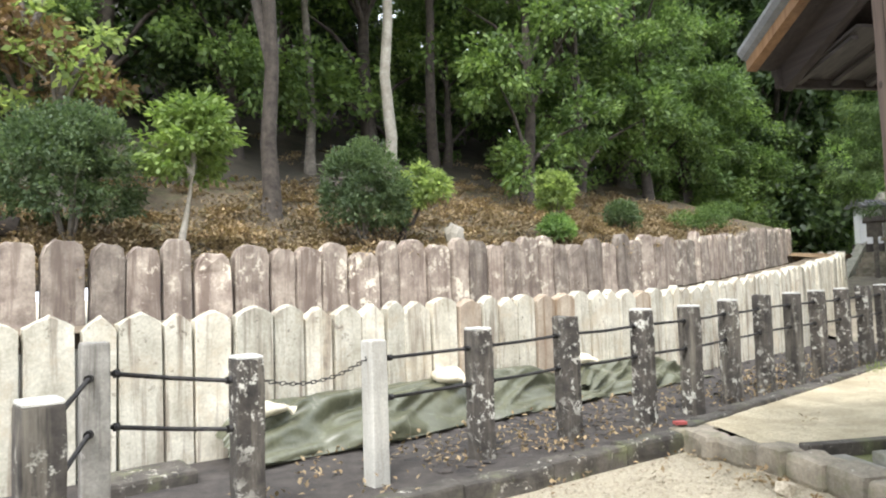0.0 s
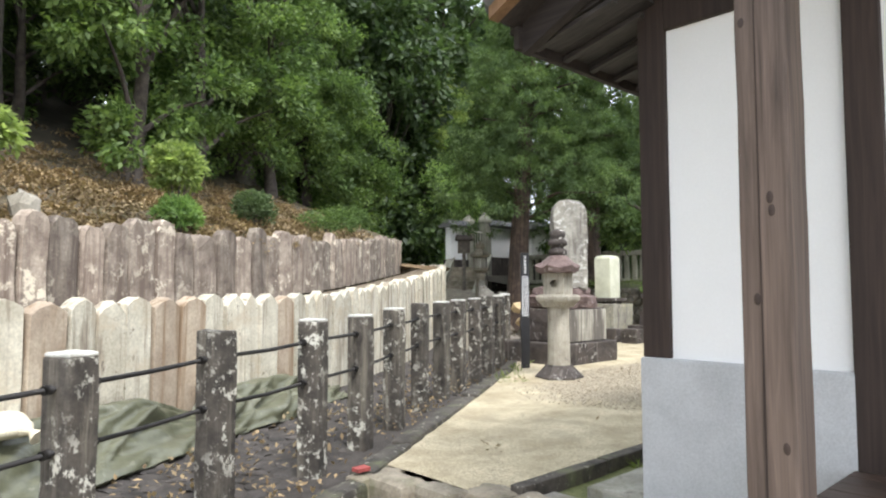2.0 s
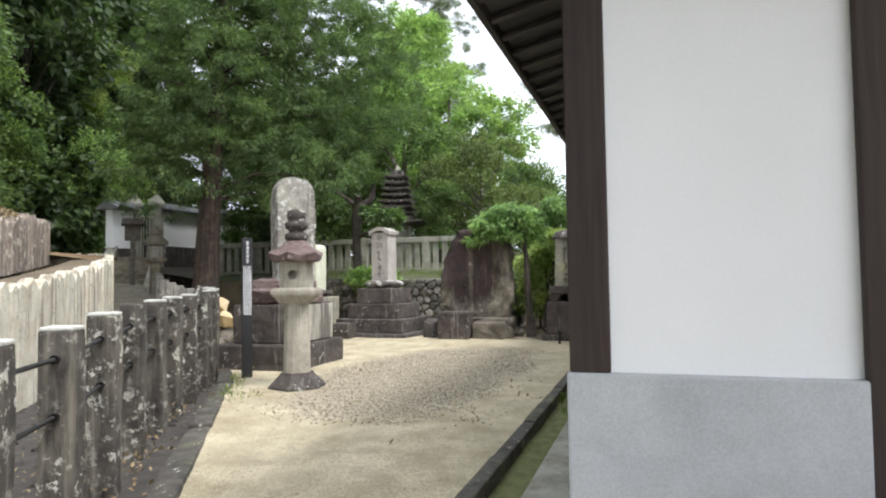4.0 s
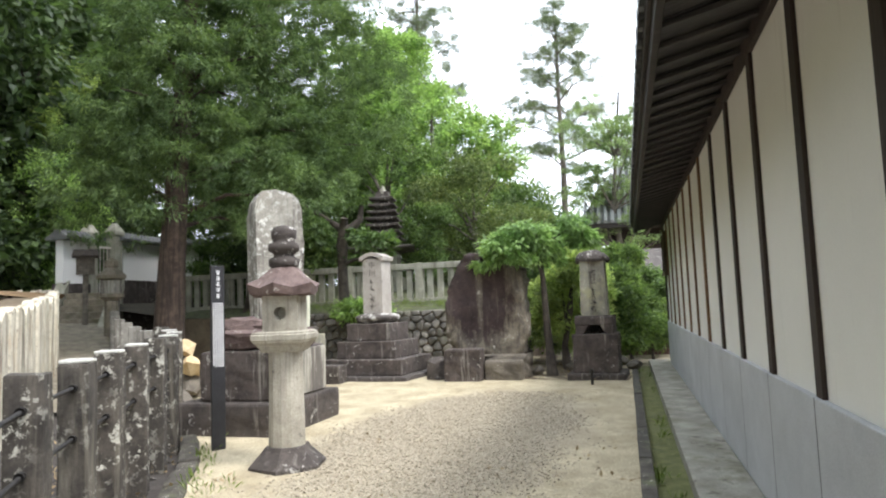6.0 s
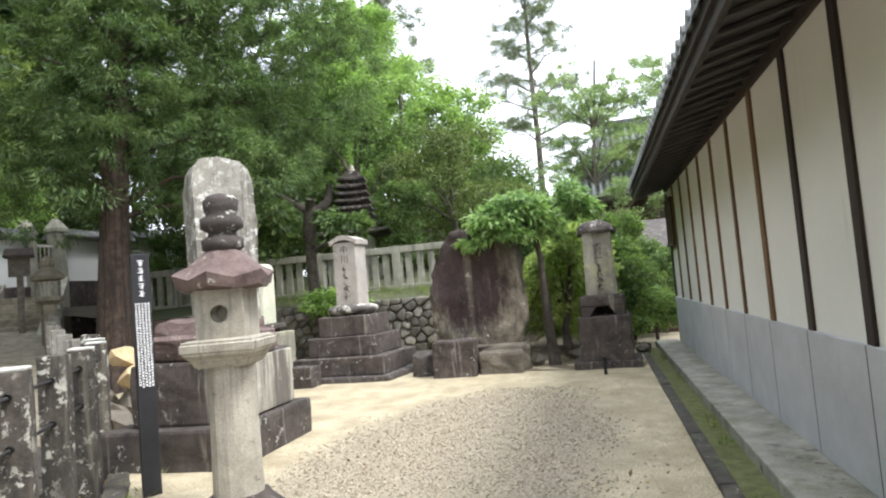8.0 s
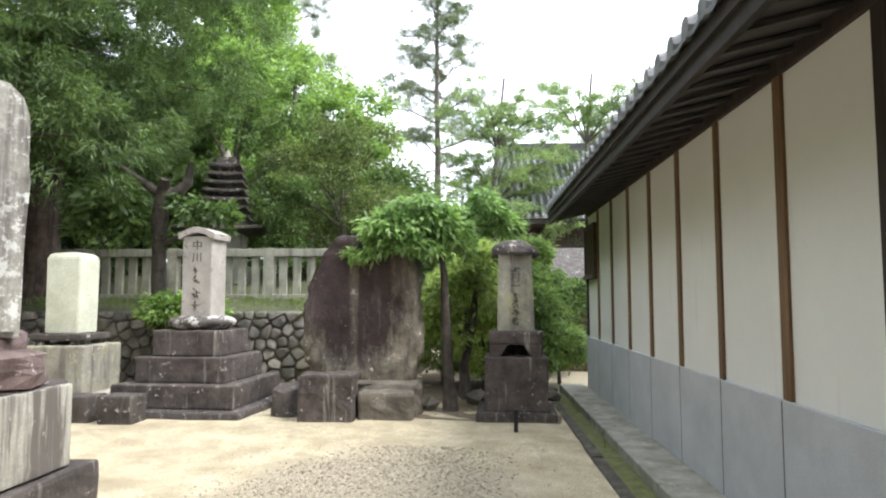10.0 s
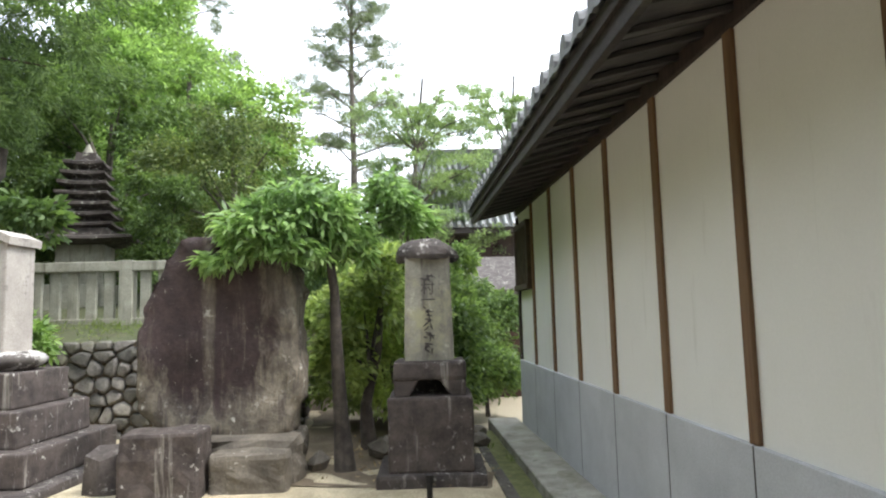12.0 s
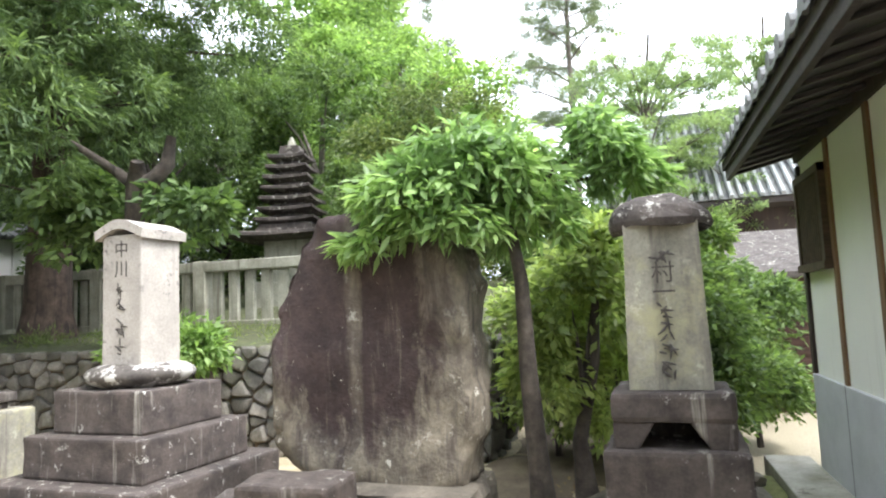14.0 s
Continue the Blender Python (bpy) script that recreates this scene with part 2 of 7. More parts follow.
M_GRANITE_RED = surface("reddish_lichen_granite", (0.085, 0.055, 0.05), (0.215, 0.155, 0.14), 6, 0.9, 0.6, 55, spots=((0.52, 0.49, 0.44), 14, 0.61), bump_dist=0.015)
M_GRANITE_STREAK = surface("streaked_granite", (0.34, 0.32, 0.265), (0.50, 0.475, 0.40), 3, 0.88, 0.5, 60, streak=((0.13, 0.115, 0.10), 0.75), spots=((0.60, 0.58, 0.53), 12, 0.62))
M_STELE_WHITE = surface("pale_pink_stone", (0.33, 0.30, 0.265), (0.46, 0.42, 0.375), 3.0, 0.88, 0.4, 60, spots=((0.17, 0.155, 0.145), 15, 0.57), streak=((0.32, 0.29, 0.26), 0.2))
M_STELE_BIG = surface("lichened_grey_stele", (0.19, 0.175, 0.15), (0.40, 0.38, 0.325), 5, 0.9, 0.7, 45, streak=((0.10, 0.088, 0.078), 0.4), moss=(0.28, 0.26, 0.215), spots=((0.60, 0.59, 0.54), 13, 0.53), bump_dist=0.015)
M_STELE_GREEN = surface("greenish_white_stone", (0.50, 0.50, 0.37), (0.70, 0.70, 0.56), 3, 0.88, 0.3, 60)
M_STELE_BUFF = surface("yellow_grey_stele", (0.22, 0.205, 0.165), (0.38, 0.36, 0.29), 4.5, 0.9, 0.6, 55, streak=((0.12, 0.105, 0.095), 0.36), moss=(0.40, 0.375, 0.235), spots=((0.50, 0.47, 0.36), 11, 0.58))
M_ROCK_PALE = surface("pale_boulder_rim", (0.08, 0.066, 0.052), (0.26, 0.222, 0.165), 5.5, 0.85, 0.8, 26, streak=((0.075, 0.06, 0.05), 0.45), spots=((0.50, 0.47, 0.40), 10, 0.58), bump_dist=0.03)
M_ROCK_GREY = surface("grey_brown_rock", (0.07, 0.06, 0.048), (0.20, 0.172, 0.135), 3, 0.9, 0.6, 35, spots=((0.42, 0.39, 0.33), 10, 0.62), bump_dist=0.02)
M_RUBBLE = surface("grey_rubble_stone", (0.075, 0.07, 0.063), (0.225, 0.21, 0.19), 5, 0.9, 0.6, 40, moss=(0.12, 0.12, 0.085), vary=0.4, bump_dist=0.015)
M_YELLOW_ROCK = surface("yellow_ochre_rock", (0.50, 0.36, 0.19), (0.70, 0.56, 0.36), 5, 0.9, 0.4, 45, vary=0.25)
M_BARK = surface("grey_bark", (0.075, 0.064, 0.052), (0.20, 0.175, 0.145), 9, 0.95, 0.8, 35, spots=((0.30, 0.285, 0.25), 12, 0.6), bump_dist=0.02)
M_BARK_MID = surface("brown_bark", (0.03, 0.024, 0.019), (0.098, 0.08, 0.063), 9, 0.95, 0.9, 30, streak=((0.03, 0.024, 0.019), 0.35), bump_dist=0.025)
M_BANK = surface("shaded_grass_bank", (0.035, 0.04, 0.018), (0.10, 0.115, 0.045), 7, 0.95, 0.8, 60, moss=(0.085, 0.07, 0.045), bump_dist=0.02)
M_BARK_DARK = surface("dark_bark", (0.028, 0.022, 0.018), (0.085, 0.068, 0.055), 9, 0.95, 0.8, 35, bump_dist=0.02)
M_BARK_PALE = surface("pale_bark", (0.25, 0.225, 0.18), (0.42, 0.385, 0.32), 6, 0.9, 0.5, 35)
M_BARK_CEDAR = surface("red_brown_cedar_bark", (0.045, 0.030, 0.023), (0.125, 0.088, 0.068), 8, 0.95, 0.8, 30, streak=((0.03, 0.022, 0.018), 0.5), bump_dist=0.02)
M_SIGN = surface("black_sign_board", (0.014, 0.014, 0.016), (0.026, 0.026, 0.03), 5, 0.5, 0.05, 60)
M_WHITE_PAINT = surface("white_lettering", (0.74, 0.74, 0.74), (0.82, 0.82, 0.82), 30, 0.6, 0.0, 60)
M_INK = surface("dark_engraving", (0.045, 0.038, 0.034), (0.095, 0.083, 0.075), 30, 0.9, 0.1, 90)
M_RED = surface("red_paint", (0.22, 0.045, 0.04), (0.42, 0.09, 0.08), 20, 0.6, 0.1, 60)
M_SHED = timber("red_brown_board", (0.05, 0.025, 0.02), (0.11, 0.06, 0.048), axis=1)
M_STONE_FENCE = surface("grey_green_fence_stone", (0.24, 0.235, 0.19), (0.42, 0.41, 0.345), 4, 0.9, 0.4, 55, streak=((0.17, 0.165, 0.13), 0.35), vary=0.12)

L_FOREST = foliage("dark_forest_leaves", (0.028, 0.052, 0.022), (0.09, 0.142, 0.05))
L_FOREST_MID = foliage("mid_green_leaves", (0.056, 0.10, 0.034), (0.175, 0.265, 0.082), 0.4)
L_BRIGHT = foliage("bright_green_leaves", (0.11, 0.195, 0.055), (0.33, 0.48, 0.16), 0.5)
L_FRESH = foliage("fresh_forest_leaves", (0.066, 0.118, 0.034), (0.21, 0.31, 0.09), 0.42)
L_YELLOW = foliage("yellow_green_leaves", (0.14, 0.20, 0.065), (0.37, 0.45, 0.165), 0.55)
L_CEDAR = foliage("cedar_sprays", (0.042, 0.08, 0.03), (0.16, 0.24, 0.078), 0.36, 0.6)
# needle green paled and greyed: distance haze is mixed into the colour
L_PINE = foliage("hazed_pine_needles", (0.10, 0.13, 0.085), (0.20, 0.245, 0.165), 0.3, 0.6)
L_SHRUB = foliage("clipped_shrub_leaves", (0.05, 0.085, 0.04), (0.15, 0.21, 0.095))
L_RUST = foliage("reddish_autumn_leaves", (0.14, 0.085, 0.05), (0.30, 0.20, 0.10))
L_DRY = foliage("dry_fallen_leaves", (0.14, 0.09, 0.05), (0.42, 0.31, 0.18), 0.15, 0.8)
L_GRASS = foliage("grass_blades", (0.09, 0.13, 0.03), (0.22, 0.29, 0.08), 0.4)

L_LIME = foliage("lime_green_leaves", (0.21, 0.29, 0.11), (0.47, 0.56, 0.24), 0.58, 0.45)
L_DROOP = foliage("glossy_drooping_leaves", (0.15, 0.255, 0.085), (0.38, 0.54, 0.22), 0.5, 0.35)


def boulder_skin():
    """Dark brown worn face with a paler rim and a pale ridge down its middle."""
    m = M_ROCK_PALE.copy()
    m.name = "brown_boulder_with_pale_rim"
    nt = m.node_tree
    bs = nt.nodes["Principled BSDF"]
    pale_col = bs.inputs["Base Color"].links[0].from_socket
    co = nt.nodes.new("ShaderNodeTexCoord").outputs["Object"]
    mp = nt.nodes.new("ShaderNodeMapping")
    mp.vector_type = "TEXTURE"
    mp.inputs["Location"].default_value, mp.inputs["Scale"].default_value = (0, 0.17, 1.55), (5.0, 0.86, 1.2)
    mp.inputs["Rotation"].default_value = (radians(-9), 0, 0)
    nt.links.new(co, mp.inputs["Vector"])
    ball = nt.nodes.new("ShaderNodeTexGradient")
    ball.gradient_type = "SPHERICAL"
    nt.links.new(mp.outputs[0], ball.inputs["Vector"])
    rag = noise_tex(nt, stretched(nt, co, (1, 1, 0.6)), 3.6, 10, 0.75, 0.9)
    inside = ramp(nt, mixed(nt, 0.56, ball.outputs["Fac"], rag), [(0.335, (0, 0, 0)), (0.43, (1, 1, 1))])
    # the ridge: a band about one height line, wandering from side to side
    rp = nt.nodes.new("ShaderNodeMapping")
    rp.vector_type = "TEXTURE"
    rp.inputs["Location"].default_value, rp.inputs["Scale"].default_value = (0, 0.09, 1.45), (5.0, 0.11, 1.9)
    nt.links.new(co, rp.inputs["Vector"])
    band = nt.nodes.new("ShaderNodeTexGradient")
    band.gradient_type = "SPHERICAL"
    nt.links.new(rp.outputs[0], band.inputs["Vector"])
    wander = noise_tex(nt, stretched(nt, co, (5, 9, 2.2)), 1.0, 8, 0.72, 0.6)
    ridge = ramp(nt, mixed(nt, 0.5, band.outputs["Fac"], wander), [(0.44, (1, 1, 1)), (0.62, (0.3, 0.3, 0.3))])
    run = noise_tex(nt, stretched(nt, co, (9, 9, 1.0)), 1.0, 7, 0.72, 0.5)
    bare = ramp(nt, run, [(0.56, (1, 1, 1)), (0.72, (0.3, 0.3, 0.3))])
    tone = ramp(nt, noise_tex(nt, co, 7.0, 9, 0.75), [(0.3, (0.020, 0.0125, 0.0115)), (0.7, (0.072, 0.046, 0.042))])
    fleck = ramp(nt, noise_tex(nt, stretched(nt, co, (30, 30, 17)), 1.0, 4, 0.8), [(0.66, (0, 0, 0)), (0.70, (1, 1, 1))])
    tone = mixed(nt, fleck, tone, (0.36, 0.33, 0.28))
    keep = mixed(nt, 1.0, mixed(nt, 1.0, inside, bare, "MULTIPLY"), ridge, "MULTIPLY")
    nt.links.new(mixed(nt, keep, pale_col, tone), bs.inputs["Base Color"])
    return m


M_BOULDER = boulder_skin()


# ---- building helpers ----
def thing(name, at=(0, 0, 0), label="", category="", group="", kind="", rz=0.0):
    ob = new(name)
    ob.matrix_basis = pose(*at, 0, 0, rz)
    return tagged(ob, label, category, group, kind)


def part(name, data, material, parent=None, label="", at=None):
    """Links a bmesh or a mesh as one object, under a thing or a part."""
    if isinstance(data, bmesh.types.BMesh):
        me = bpy.data.meshes.new(name)
        data.to_mesh(me)
        data.free()
    else:
        me = data
    if not me.materials:
        me.materials.append(material)
    ob = new(name, me)
    if parent is not None:
        ob.parent = parent
    if at is not None:
        ob.matrix_basis = at
    if label:
        ob["label"] = label
    return ob


def add_box(bm, x0, y0, z0, x1, y1, z1, bev=0.0):
    r = bmesh.ops.create_cube(bm, size=1.0)
    vs = r["verts"]
    bmesh.ops.scale(bm, vec=(x1 - x0, y1 - y0, z1 - z0), verts=vs)
    bmesh.ops.translate(bm, vec=((x0 + x1) / 2, (y0 + y1) / 2, (z0 + z1) / 2), verts=vs)
    if bev:
        es = list({e for v in vs for e in v.link_edges})
        bmesh.ops.bevel(bm, geom=es, offset=bev, segments=2, affect="EDGES", profile=0.6)
    return bm


def box(x0, y0, z0, x1, y1, z1, bev=0.0):
    return add_box(bmesh.new(), x0, y0, z0, x1, y1, z1, bev)


def roughen(bm, amount, size, seed=0.0):
    off = Vector((seed * 3.7, seed * 1.3, seed * 2.1))
    bm.normal_update()
    moves = [(v, v.normal * (noise.noise(v.co * size + off) * amount + noise.noise(v.co * size * 3 + off) * amount * 0.4)) for v in bm.verts]
    for v, d in moves:
        v.co += d
    return bm


def stone_block(x0, y0, z0, x1, y1, z1, bev=0.02, rough=0.012, cuts=3, seed=0.0):
    bm = box(x0, y0, z0, x1, y1, z1, bev)
    bmesh.ops.subdivide_edges(bm, edges=[e for e in bm.edges if e.calc_length() > 0.12], cuts=cuts, use_grid_fill=True)
    return roughen(bm, rough, 5, seed)


def frustum(bm, sections, n=4, twist=45.0, cap=True):
    """Rings of n corners: (z, half width x, half width y)."""
    rings = []
    for z, a, b in sections:
        k = 1 / math.cos(math.pi / n) if n == 4 else 1.0
        rings.append([bm.verts.new((a * k * math.cos(radians(twist) + 2 * math.pi * i / n), b * k * math.sin(radians(twist) + 2 * math.pi * i / n), z)) for i in range(n)])
    for lo, hi in zip(rings, rings[1:]):
        for i in range(n):
            bm.faces.new((lo[i], lo[(i + 1) % n], hi[(i + 1) % n], hi[i]))
    if cap:
        bm.faces.new(list(reversed(rings[0])))
        bm.faces.new(rings[-1])
    return bm


def tube(bm, pts, radii, seg=7):
    """A tapering tube along points."""
    rings = []
    for i, p in enumerate(pts):
        p = Vector(p)
        d = (Vector(pts[min(i + 1, len(pts) - 1)]) - Vector(pts[max(i - 1, 0)])).normalized()
        a = d.orthogonal().normalized() if abs(d.z) > 0.98 else d.cross(Vector((0, 0, 1))).normalized()
        b = d.cross(a)
        rings.append([bm.verts.new(p + radii[i] * (math.cos(2 * math.pi * k / seg) * a + math.sin(2 * math.pi * k / seg) * b)) for k in range(seg)])
    for lo, hi in zip(rings, rings[1:]):
        best = min(range(seg), key=lambda s: sum((lo[k].co - hi[(k + s) % seg].co).length_squared for k in range(seg)))
        for k in range(seg):
            bm.faces.new((lo[k], lo[(k + 1) % seg], hi[(k + 1 + best) % seg], hi[(k + best) % seg]))
    bm.faces.new(rings[0])
    bm.faces.new(list(reversed(rings[-1])))
    return bm


def smooth(ob):
    for p in ob.data.polygons:
        p.use_smooth = True
    return ob


def hull(rng, rx, ry, rz, n=14):
    bm = bmesh.new()
    for i in range(n):
        v = Vector([rng.gauss(0, 1) for _ in range(3)]).normalized()
        k = 1 + 0.22 * rng.uniform(-1, 1)
        bm.verts.new((v.x * rx * k, v.y * ry * k, v.z * rz * k))
    r = bmesh.ops.convex_hull(bm, input=bm.verts)
    bmesh.ops.delete(bm, geom=[g for g in r["geom_interior"] if isinstance(g, bmesh.types.BMVert)], context="VERTS")
    return bm


def mesh_of(name, bm, material):
    me = bpy.data.meshes.new(name)
    bm.to_mesh(me)
    bm.free()
    me.materials.append(material)
    return me


# ---- plan ----
WALL_DIR = Vector((0.875, 0.485))
WALL_NORMAL = Vector((-0.485, 0.875))


def along(pts, step):
    """Places and headings at even steps along a polyline of (x, y, z)."""
    out, carry = [], 0.0
    for a, b in zip(pts, pts[1:]):
        a, b = Vector(a), Vector(b)
        flat = math.hypot(b.x - a.x, b.y - a.y)
        s = carry
        while s < flat:
            out.append((a + (b - a) * (s / flat), math.atan2(b.y - a.y, b.x - a.x)))
            s += step
        carry = s - flat
    return out


def curve_through(pts, n=8):
    """A rounded line through points."""
    out = []
    for i in range(len(pts) - 1):
        p0, p1, p2, p3 = (Vector(pts[max(0, min(len(pts) - 1, i + k))]) for k in (-1, 0, 1, 2))
        for k in range(n):
            t = k / n
            out.append(0.5 * ((2 * p1) + (p2 - p0) * t + (2 * p0 - 5 * p1 + 4 * p2 - p3) * t * t + (3 * p1 - p0 - 3 * p2 + p3) * t ** 3))
    return out + [Vector(pts[-1])]


LOWER_WALL = curve_through([(-4.6, 3.25, 1.05), (-0.5, 5.5, 1.07), (3.0, 7.42, 1.09), (5.41, 8.7, 1.1), (7.18, 9.75, 1.2), (9.6, 11.4, 1.42), (12.2, 13.6, 1.65), (13.9, 15.2, 1.82), (14.45, 16.2, 1.87), (14.2, 17.2, 1.9), (13.3, 17.8, 1.9)])
UPPER_WALL = curve_through([(-4.9, 4.0, 1.6), (-1.65, 5.75, 1.63), (1.02, 7.28, 1.69), (4.5, 9.15, 1.83), (7.0, 10.75, 1.98), (9.6, 12.75, 2.2), (11.6, 14.6, 2.35), (12.6, 15.6, 2.42), (13.3, 16.45, 2.45)])


def hill(x, y):
    """Height of the wooded slope behind the stone walls."""
    s = (x - 4.6) * WALL_NORMAL.x + (y - 9.1) * WALL_NORMAL.y
    u = (x - 4.6) * WALL_DIR.x + (y - 9.1) * WALL_DIR.y
    base = 1.55 + 0.045 * max(-7, min(11, u))
    lump = 0.18 * noise.noise(Vector((x * 0.5, y * 0.5, 0))) + 0.05 * noise.noise(Vector((x * 2.1, y * 2.1, 5)))
    if s < 0:
        return base
    far = max(0.0, u - 9)
    rise = 0.30 * s + 0.012 * s * s * (s < 16) + (0.012 * 256 + 0.3 * (s - 16)) * (s >= 16)
    return base + rise * 1.0 / (1 + 0.05 * far) + lump * min(1, s)


# ---- ground ----
def sheet(name, nx, ny, x0, y0, x1, y1, height, material, keep=None, label="", category="ground"):
    bm = bmesh.new()
    grid = [[bm.verts.new((x0 + (x1 - x0) * i / nx, y0 + (y1 - y0) * j / ny, height(x0 + (x1 - x0) * i / nx, y0 + (y1 - y0) * j / ny))) for j in range(ny + 1)] for i in range(nx + 1)]
    for i in range(nx):
        for j in range(ny):
            c = (grid[i][j].co + grid[i + 1][j + 1].co) / 2
            if keep is None or keep(c.x, c.y):
                bm.faces.new((grid[i][j], grid[i + 1][j], grid[i + 1][j + 1], grid[i][j + 1]))
    bmesh.ops.delete(bm, geom=[v for v in bm.verts if not v.link_faces], context="VERTS")
    ob = smooth(part(name, bm, material))
    return tagged(ob, label, category, kind="structure")


def lumps(x, y):
    return 0.012 * noise.noise(Vector((x * 1.7, y * 1.7, 3))) + 0.02 * noise.noise(Vector((x * 0.4, y * 0.4, 8)))


bm = bmesh.new()
ring = [(-900, -900), (900, -900), (900, 900), (-900, 900)]
inner = [(-14, -14), (42, -14), (42, 42), (-14, 42)]
vo = [bm.verts.new((x, y, -0.24)) for x, y in ring]
vi = [bm.verts.new((x, y, -0.24)) for x, y in inner]
for i in range(4):
    bm.faces.new((vo[i], vo[(i + 1) % 4], vi[(i + 1) % 4], vi[i]))
nx = 70
grid = [[bm.verts.new((-14 + 56 * i / nx, -14 + 56 * j / nx, -0.24 + (lumps(-14 + 56 * i / nx, -14 + 56 * j / nx) if 0 < i < nx and 0 < j < nx else 0))) for j in range(nx + 1)] for i in range(nx + 1)]
for i in range(nx):
    for j in range(nx):
        bm.faces.new((grid[i][j], grid[i + 1][j], grid[i + 1][j + 1], grid[i][j + 1]))
tagged(smooth(part("ground", bm, M_GRAVEL)), "beige gravel and sand ground of the temple yard", "ground", kind="structure")


def kerb_y(x):
    """The line of the fence kerb."""
    pts = [(-6, 0.95), (-0.3, 3.3), (1.18, 4.15), (1.8, 4.42), (2.8, 4.88), (3.72, 5.28), (4.9, 6.0), (6.3, 6.85), (7.7, 7.72), (8.7, 8.3), (9.9, 9.25), (10.6, 9.9), (11.4, 11.0), (14, 14.6)]
    for (xa, ya), (xb, yb) in zip(pts, pts[1:]):
        if x <= xb:
            return ya + (yb - ya) * (x - xa) / (xb - xa)
    return pts[-1][1]


def strip(name, nu, nv, lo, hi, height, material, label, category, u0, u1, place=None):
    """A sheet between two lines: lo(u) and hi(u) across, u along."""
    bm = bmesh.new()
    rows = []
    for i in range(nu + 1):
        u = u0 + (u1 - u0) * i / nu
        a, b = lo(u), hi(u)
        row = []
        for j in range(nv + 1):
            v = a + (b - a) * j / nv
            x, y = place(u, v) if place else (u, v)
            row.append(bm.verts.new((x, y, height(x, y))))
        rows.append(row)
    for a, b in zip(rows, rows[1:]):
        for j in range(nv):
            bm.faces.new((a[j], b[j], b[j + 1], a[j + 1]))
    bmesh.ops.recalc_face_normals(bm, faces=bm.faces)
    return tagged(smooth(part(name, bm, material)), label, category, kind="structure")


def lower_wall_y(x):
    pts = [p for p in LOWER_WALL if p.x < 14.0]
    for a, b in zip(pts, pts[1:]):
        if a.x <= x <= b.x:
            return a.y + (b.y - a.y) * (x - a.x) / (b.x - a.x)
    return pts[0].y if x < pts[0].x else pts[-1].y


def slope_place(u, s):
    return 4.6 + WALL_DIR.x * u + WALL_NORMAL.x * s, 9.1 + WALL_DIR.y * u + WALL_NORMAL.y * s


def slope_foot(u):
    k = max(0.0, u - 2.5)
    return 0.2 + 0.17 * k + 0.008 * k * k + (0.1 * (u + 6) if u < -6 else 0)


strip("courtyard", 150, 60, lambda x: 4.34, lambda x: min(13.0, kerb_y(x) - 0.03), lambda x, y: -0.05 + lumps(x, y) * 0.8 + 0.02 * (x > 13), M_COURT, "courtyard of pale trodden sand", "ground", 3.98, 19.0)
strip("planting_soil", 40, 16, lambda x: 4.38 + 0.05 * math.sin(x * 5), lambda x: 4.42 + 2.05 * min(1, max(0.0, (x - 14.05) / 0.5)) + 0.12 * math.sin(x * 3.1), lambda x, y: -0.028 + 0.03 * noise.noise(Vector((x * 3, y * 3, 1))), M_EARTH, "brown garden soil round the shrubs", "soil", 14.06, 19.0)
strip("pavement_under_fence", 120, 24, lambda x: kerb_y(x), lambda x: lower_wall_y(x) + 0.05, lambda x, y: -0.13 + lumps(x, y) + max(0, (x - 10.5) * 0.02), M_MORTAR_BED, "dark damp stone paving beneath the fence", "paving", -4.5, 13.9)
strip("hillside", 130, 26, slope_foot, lambda u: slope_foot(u) + 4.6, hill, M_LITTER, "leaf-strewn earth slope rising into the wood", "hillside", -16, 9.2, slope_place)
strip("forest_floor", 80, 40, lambda u: slope_foot(u) + 4.5, lambda u: 46, hill, M_SHADED_FLOOR, "shaded forest floor on the hill", "hillside", -26, 14.0, slope_place)
strip("shrine_bank", 50, 24, lambda x: 21.6 + 0.1 * (x - 17), lambda x: 48, lambda x, y: 0.5 + 0.34 * max(0, y - 21.6 - 0.1 * (x - 17)) + 0.5 * noise.noise(Vector((x * 0.3, y * 0.3, 2))), M_SHADED_FLOOR, "dark wooded bank behind the shrine wall", "hillside", 13.0, 50.0)
strip("grave_yard_ground", 40, 24, lambda x: 11.0 + 0.75 * (x - 11), lambda x: 11.3 + 0.975 * (x - 11.5) + 0.15, lambda x, y: -0.11 + 0.035 * max(0, y - 10.5) + 0.03 * noise.noise(Vector((x * 0.9, y * 0.9, 5))), M_EARTH, "bare earth beside the balustrade", "ground", 11.2, 18.6)
strip("shrine_path", 40, 24, lambda x: 11.15 + 0.975 * (x - 11.5), lambda x: 19.0, lambda x, y: -0.12 + 0.225 * max(0, min(9, (x + y - 22.6) / 2)) + 0.02 * noise.noise(Vector((x * 0.9, y * 0.9, 5))), M_KERB_PALE, "worn stone path rising to the shrine steps", "ground", 11.0, 19.5)
strip("upper_ground", 20, 16, lambda x: 15.4, lambda x: 20.0, lambda x, y: 1.15 + 0.15 * (y - 15.4), M_SHADED_FLOOR, "shaded ground below the plaster wall", "ground", 17.9, 32.0)
strip("far_hill", 40, 30, lambda u: 13.0, lambda u: 46, lambda x, y: hill(x, y) - 1.2, M_SHADED_FLOOR, "shaded wooded hill behind the shrine", "hillside", 13.9, 44.0, slope_place)

